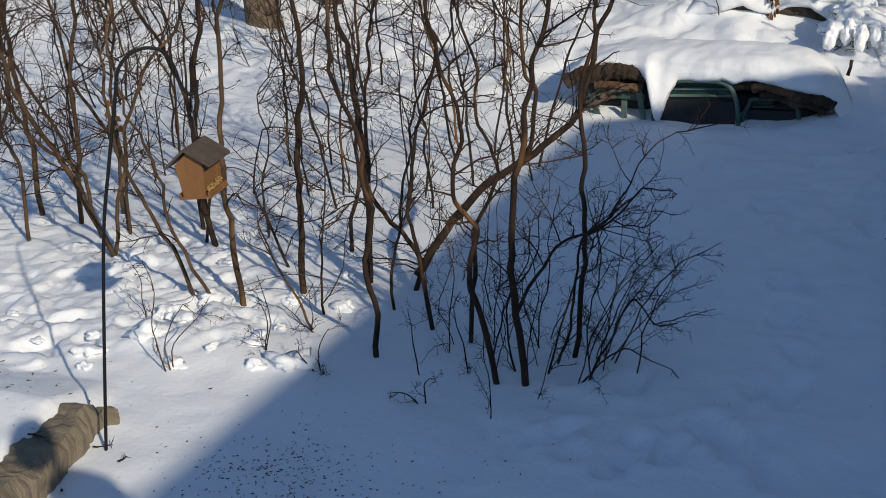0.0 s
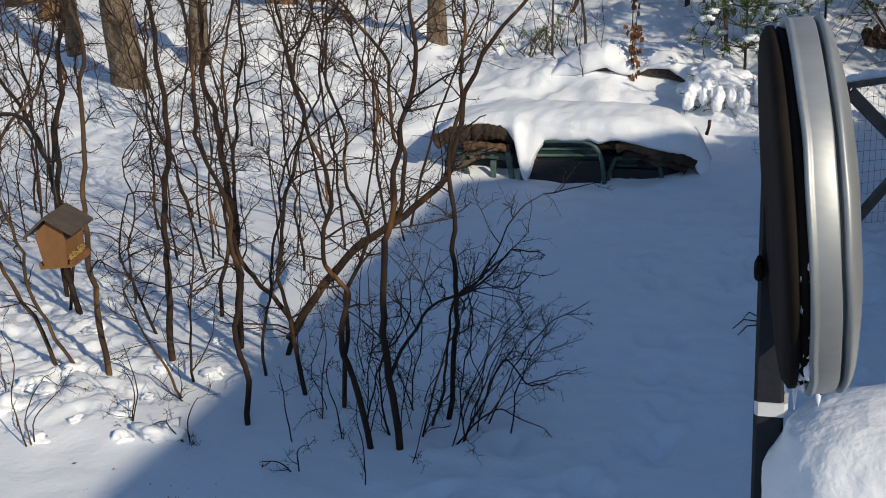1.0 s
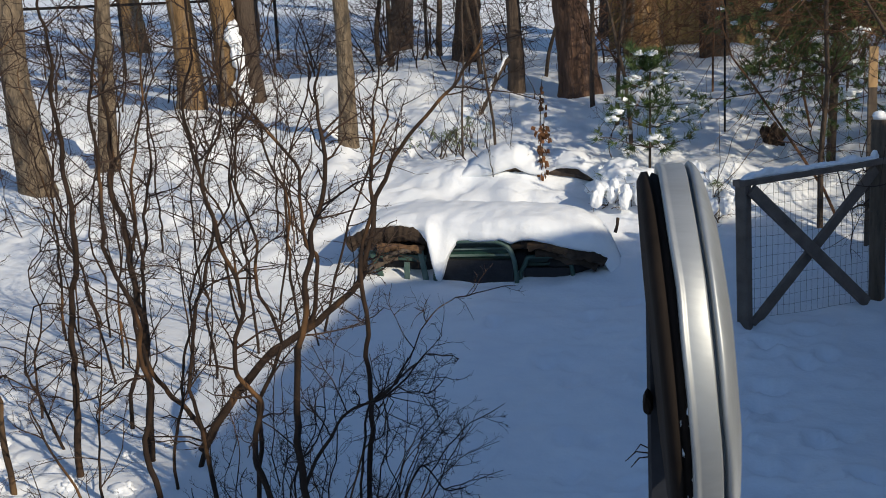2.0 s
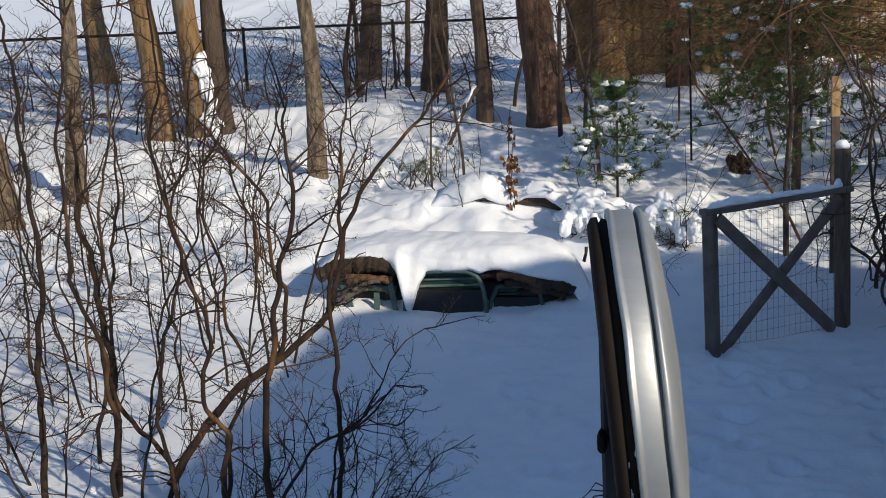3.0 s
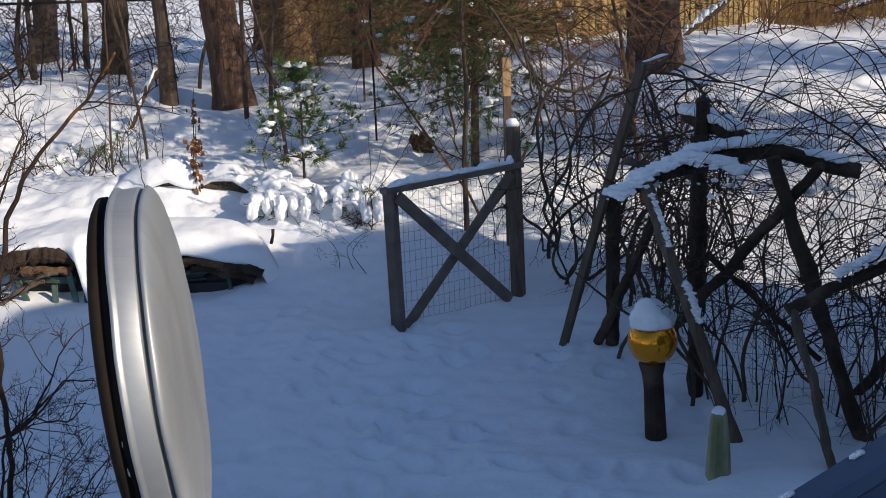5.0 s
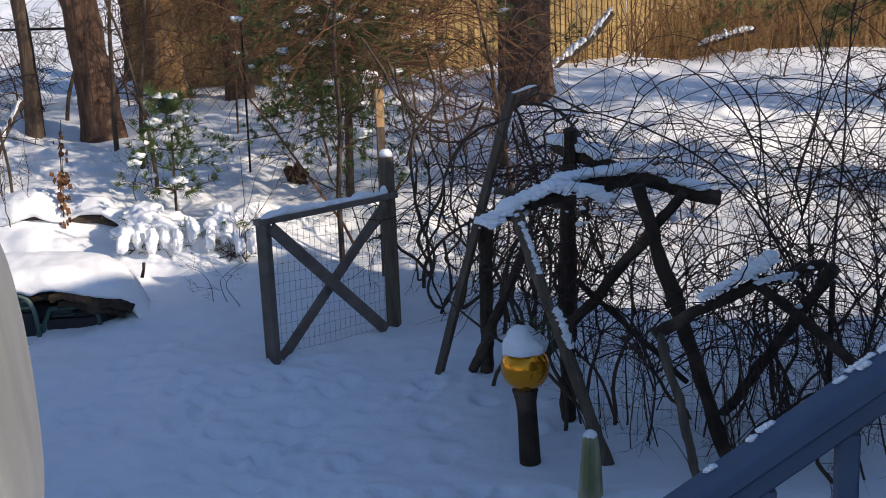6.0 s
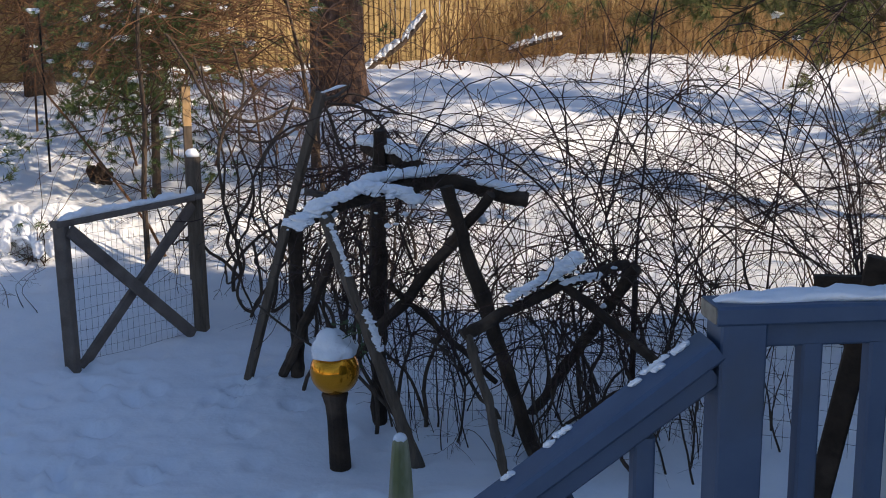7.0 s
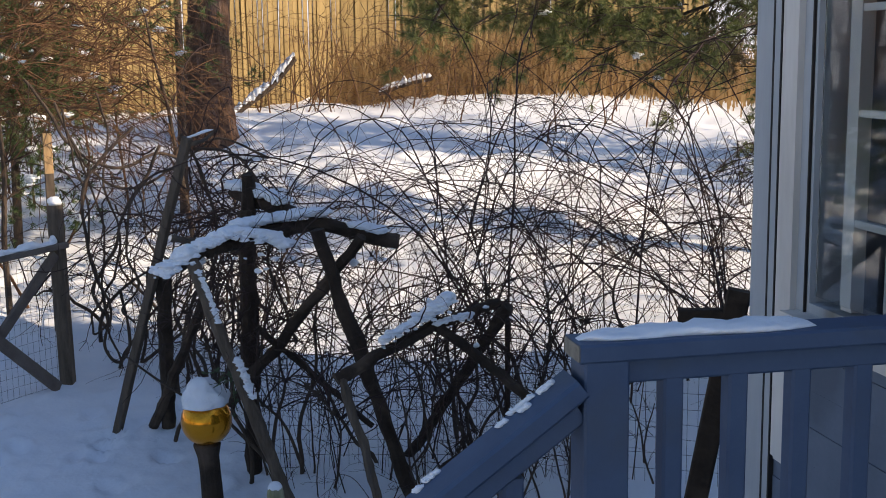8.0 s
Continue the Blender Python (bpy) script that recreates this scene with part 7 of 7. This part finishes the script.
# ---- red-brown brush along the back ----
def thicket(name, label, x0, x1, y0, y1, z0, z1, count, seed, mat, length=(0.5, 1.3), r=0.004, down=-0.2, stalks=60):
    """Thin arching twigs: each leaves its start at a slant and bends over under its own weight."""
    rng = random.Random(seed)
    mm = Mesh()
    for _ in range(count):
        p = Vector((rng.uniform(x0, x1), rng.uniform(y0, y1), rng.uniform(z0, z1)))
        a, ln = rng.uniform(0, 6.28), rng.uniform(*length)
        d = Vector((math.cos(a), 0.6 * math.sin(a), rng.gauss(down + 0.45, 0.45))).normalized()
        sag = rng.uniform(0.15, 0.75)
        pts = [p + d * (ln * i / 6) + Vector((0.03 * rng.gauss(0, 1), 0, -sag * ln * (i / 6) ** 2)) for i in range(7)]
        mm.tube(pts, [r * (1 - 0.6 * i / 6) for i in range(7)], 3, cap=False)
        for _ in range(rng.randint(2, 5)):
            k = rng.randint(1, 6)
            twig_spray(mm, rng, pts[k], fan(rng, pts[k] - pts[k - 1], rng.uniform(20, 60)), ln * rng.uniform(0.2, 0.5), r * 0.6, 0, -0.06)
    for _ in range(count // stalks):
        x, y = rng.uniform(x0, x1), rng.uniform(y0, y1)
        mm.tube(wander(rng, (x, y, gz(x, y) - 0.05), (rng.gauss(0, 0.25), 0, 1), z1 - gz(x, y), 8, 0.14, 0.05), list(np.linspace(0.016, 0.005, 9)), 5, cap=False)
    return tagged(part(name, mm, mat), label, "brush", kind="stuff")


thicket("brush", "dense thicket of red-brown bare twigs", -0.5, 2.8, 13.5, 16.5, 2.0, 4.4, 360, 1, BRUSH, (0.7, 2.0), 0.0065)
thicket("brush", "dense thicket of brown bare vines and twigs", 1.2, 2.3, 10.5, 13.0, 1.9, 3.4, 300, 2, BRUSH, (0.6, 1.7), 0.0055, stalks=110)
thicket("brush", "brown bare brush at the wood's edge", -1.6, 2.4, 17.5, 20.5, 1.5, 3.2, 330, 3, BRUSH, (0.5, 1.6), 0.007)
thicket("brush", "bare grey-brown undergrowth in the shaded wood", -7.0, -2.6, 17.5, 21.5, 1.2, 2.6, 420, 4, TWIG, (0.4, 1.0), 0.006, 0.6, 14)
thicket("brush", "bare grey-brown undergrowth in the shaded wood", -13.0, -7.5, 15.5, 20.0, 1.1, 2.4, 330, 5, TWIG, (0.4, 1.0), 0.006, 0.6, 14)
thicket("brush", "sunlit red-brown bare twigs", 7.5, 13.0, 16.0, 21.0, 1.35, 2.4, 170, 6, BRUSH, (0.4, 1.0), 0.005, 0.8, 20)


thicket("brush", "sunlit orange-brown bare twigs before the fence", 6.2, 12.5, 20.5, 23.5, 1.35, 3.2, 330, 7, BRUSH, (0.6, 1.6), 0.006, 0.3, 12)


def dry_grass(x0, y0, x1, y1, count, seed):
    rng = random.Random(seed)
    mm = Mesh()
    for _ in range(count):
        s = rng.random()
        x, y = x0 + (x1 - x0) * s + rng.gauss(0, 0.35), y0 + (y1 - y0) * s + rng.gauss(0, 0.6)
        z, a, h, b = gz(x, y), rng.uniform(0, 6.28), rng.uniform(0.7, 1.7), rng.uniform(0.1, 0.8)
        d = Vector((math.cos(a), math.sin(a), 0))
        pts = [Vector((x, y, z - 0.05)) + d * (b * t ** 2) + Vector((0, 0, h * (t - 0.3 * b * t ** 3))) for t in (0, 0.35, 0.7, 1.0)]
        w = Vector((0.013, -0.006, 0))
        mm.add([p + w * k * (1 - 0.6 * i / 3) for i, p in enumerate(pts) for k in (-1, 1)], [(0, 1, 3, 2), (2, 3, 5, 4), (4, 5, 7, 6)])
    return tagged(part("dry_grass", mm, REED), "tall clumps of golden dry ornamental grass", "grass", kind="stuff")


dry_grass(9.0, 24.3, 16.5, 20.5, 2600, 1)
dry_grass(16.0, 21.0, 21.0, 18.0, 900, 2)

# ---- fences ----
fence = thing("fence_line", (6, 24, 1.3), "tall golden cedar paling fence at the back", "fence", kind="structure")
LINE = [Vector((-1.6, 21.4, 0)), Vector((3.4, 22.8, 0)), Vector((10.0, 27.2, 0)), Vector((21.0, 27.5, 0))]
slat_mesh = Mesh()
slat_mesh.add([(-0.054, -0.008, 0), (0.054, -0.008, 0), (0.054, 0.008, 0), (-0.054, 0.008, 0), (-0.054, -0.008, 3.10), (0.054, -0.008, 3.10), (0.054, 0.008, 3.10), (-0.054, 0.008, 3.10), (0, -0.008, 3.18), (0, 0.008, 3.18)],
              [(3, 2, 1, 0), (0, 1, 5, 8, 4), (2, 3, 7, 9, 6), (1, 2, 6, 5), (3, 0, 4, 7), (5, 6, 9, 8), (4, 8, 9, 7)])
slat_data = bpy.data.meshes.new("paling")
slat_data.from_pydata(slat_mesh.v, [], slat_mesh.f)
slat_data.materials.append(FENCETAN)
rngf = random.Random(3)
made = 0
for a, b in zip(LINE, LINE[1:]):
    d = b - a
    n = int(d.length / 0.088)
    turn = math.degrees(math.atan2(d.y, d.x))
    for i in range(n):
        p = a.lerp(b, (i + 0.5) / n)
        if made >= 290:
            break
        made += 1
        p = p + d.cross(Vector((0, 0, 1))).normalized() * (0.012 if made % 2 else -0.012)
        s = new("paling", slat_data)
        s.matrix_world = pose(p.x, p.y, gz(p.x, p.y) - 0.1 - rngf.uniform(0, 0.05), rngf.gauss(0, 0.3), rngf.gauss(0, 0.25), turn + rngf.gauss(0, 0.8))
        s.parent = fence
        s.matrix_parent_inverse = fence.matrix_world.inverted()
    for h in (0.5, 2.4):
        m = Mesh()
        q = d.cross(Vector((0, 0, 1))).normalized() * -0.05
        m.beam(a + q + Vector((0, 0, gz(a.x, a.y) + h)), b + q + Vector((0, 0, gz(b.x, b.y) + h)), 0.05, 0.09)
        part("rail", m, FENCETAN, fence)
chain = thing("chain_link_fence", (-9, 21, 1.3), "dark chain-link fence with a top rail", "fence", kind="structure")
CA, CB = Vector((-15.5, 18.1, 0)), Vector((-2.5, 23.2, 0))
m = Mesh()
m.tube([CA + Vector((0, 0, 2.62)), CA.lerp(CB, 0.5) + Vector((0, 0, 2.58)), CB + Vector((0, 0, 2.52))], 0.026, 7)
part("top_rail", m, BLACKIRON, chain)
for i in range(6):
    p = CA.lerp(CB, i / 5)
    m = Mesh()
    m.tube([p + Vector((0, 0, gz(p.x, p.y) - 0.1)), p + Vector((0, 0, 2.62))], 0.03, 7)
    part("post", m, BLACKIRON, chain)
m = Mesh()
L = (CB - CA).length
u = (CB - CA).normalized()
for i in range(int(L / 0.10)):
    for sgn in (-1, 1):
        a = CA + u * (i * 0.10)
        b = a + u * (sgn * 1.2)
        if 0 <= (b - CA).dot(u) <= L:
            m.tube([a + Vector((0, 0, 1.3)), b + Vector((0, 0, 2.55))], 0.0022, 3, cap=False)
part("wire_mesh", m, WIRE, chain)
stake = thing("wooden_stake", (1.47, 10.83, gz(1.47, 10.83)), "weathered stake with a fresh orange-tan upper end", "stake")
m = Mesh()
m.beam((1.47, 10.83, 0.1), (1.472, 10.83, 1.55), 0.075, 0.04, up=(0, 1, 0))
part("lower_end", m, OLDWOOD, stake)
m = Mesh()
m.beam((1.472, 10.83, 1.551), (1.474, 10.83, 1.90), 0.075, 0.04, up=(0, 1, 0))
part("upper_end", m, ORANGEWOOD, stake, "fresh orange-tan cut wood")
for k, (pts, r) in enumerate(((((5.6, 21.3, 1.2), (6.0, 21.2, 1.62), (6.5, 21.1, 1.98), (6.95, 21.0, 2.50)), 0.06), (((-2.85, 14.6, 0.85), (-2.70, 14.65, 1.05), (-2.55, 14.7, 1.35), (-2.33, 14.72, 1.70)), 0.035), (((9.2, 22.6, 1.75), (9.7, 22.3, 1.95), (10.2, 22.2, 2.05)), 0.05))):
    m = Mesh()
    m.tube(smooth_line(pts, 3), r, 8)
    tagged(part("fallen_branch", sway(m, 0.02, k), BARK_DARK), "leaning broken branch covered with snow", "branch", "broken branches")
    for a, b in zip(pts, pts[1:]):
        snow_strip("branch_snow", Vector(a) + Vector((0, 0, r * 0.7)), Vector(b) + Vector((0, 0, r * 0.7)), r * 2.8, r * 2.2, k + 3.0, 0.1, label="snow lying along a leaning branch")
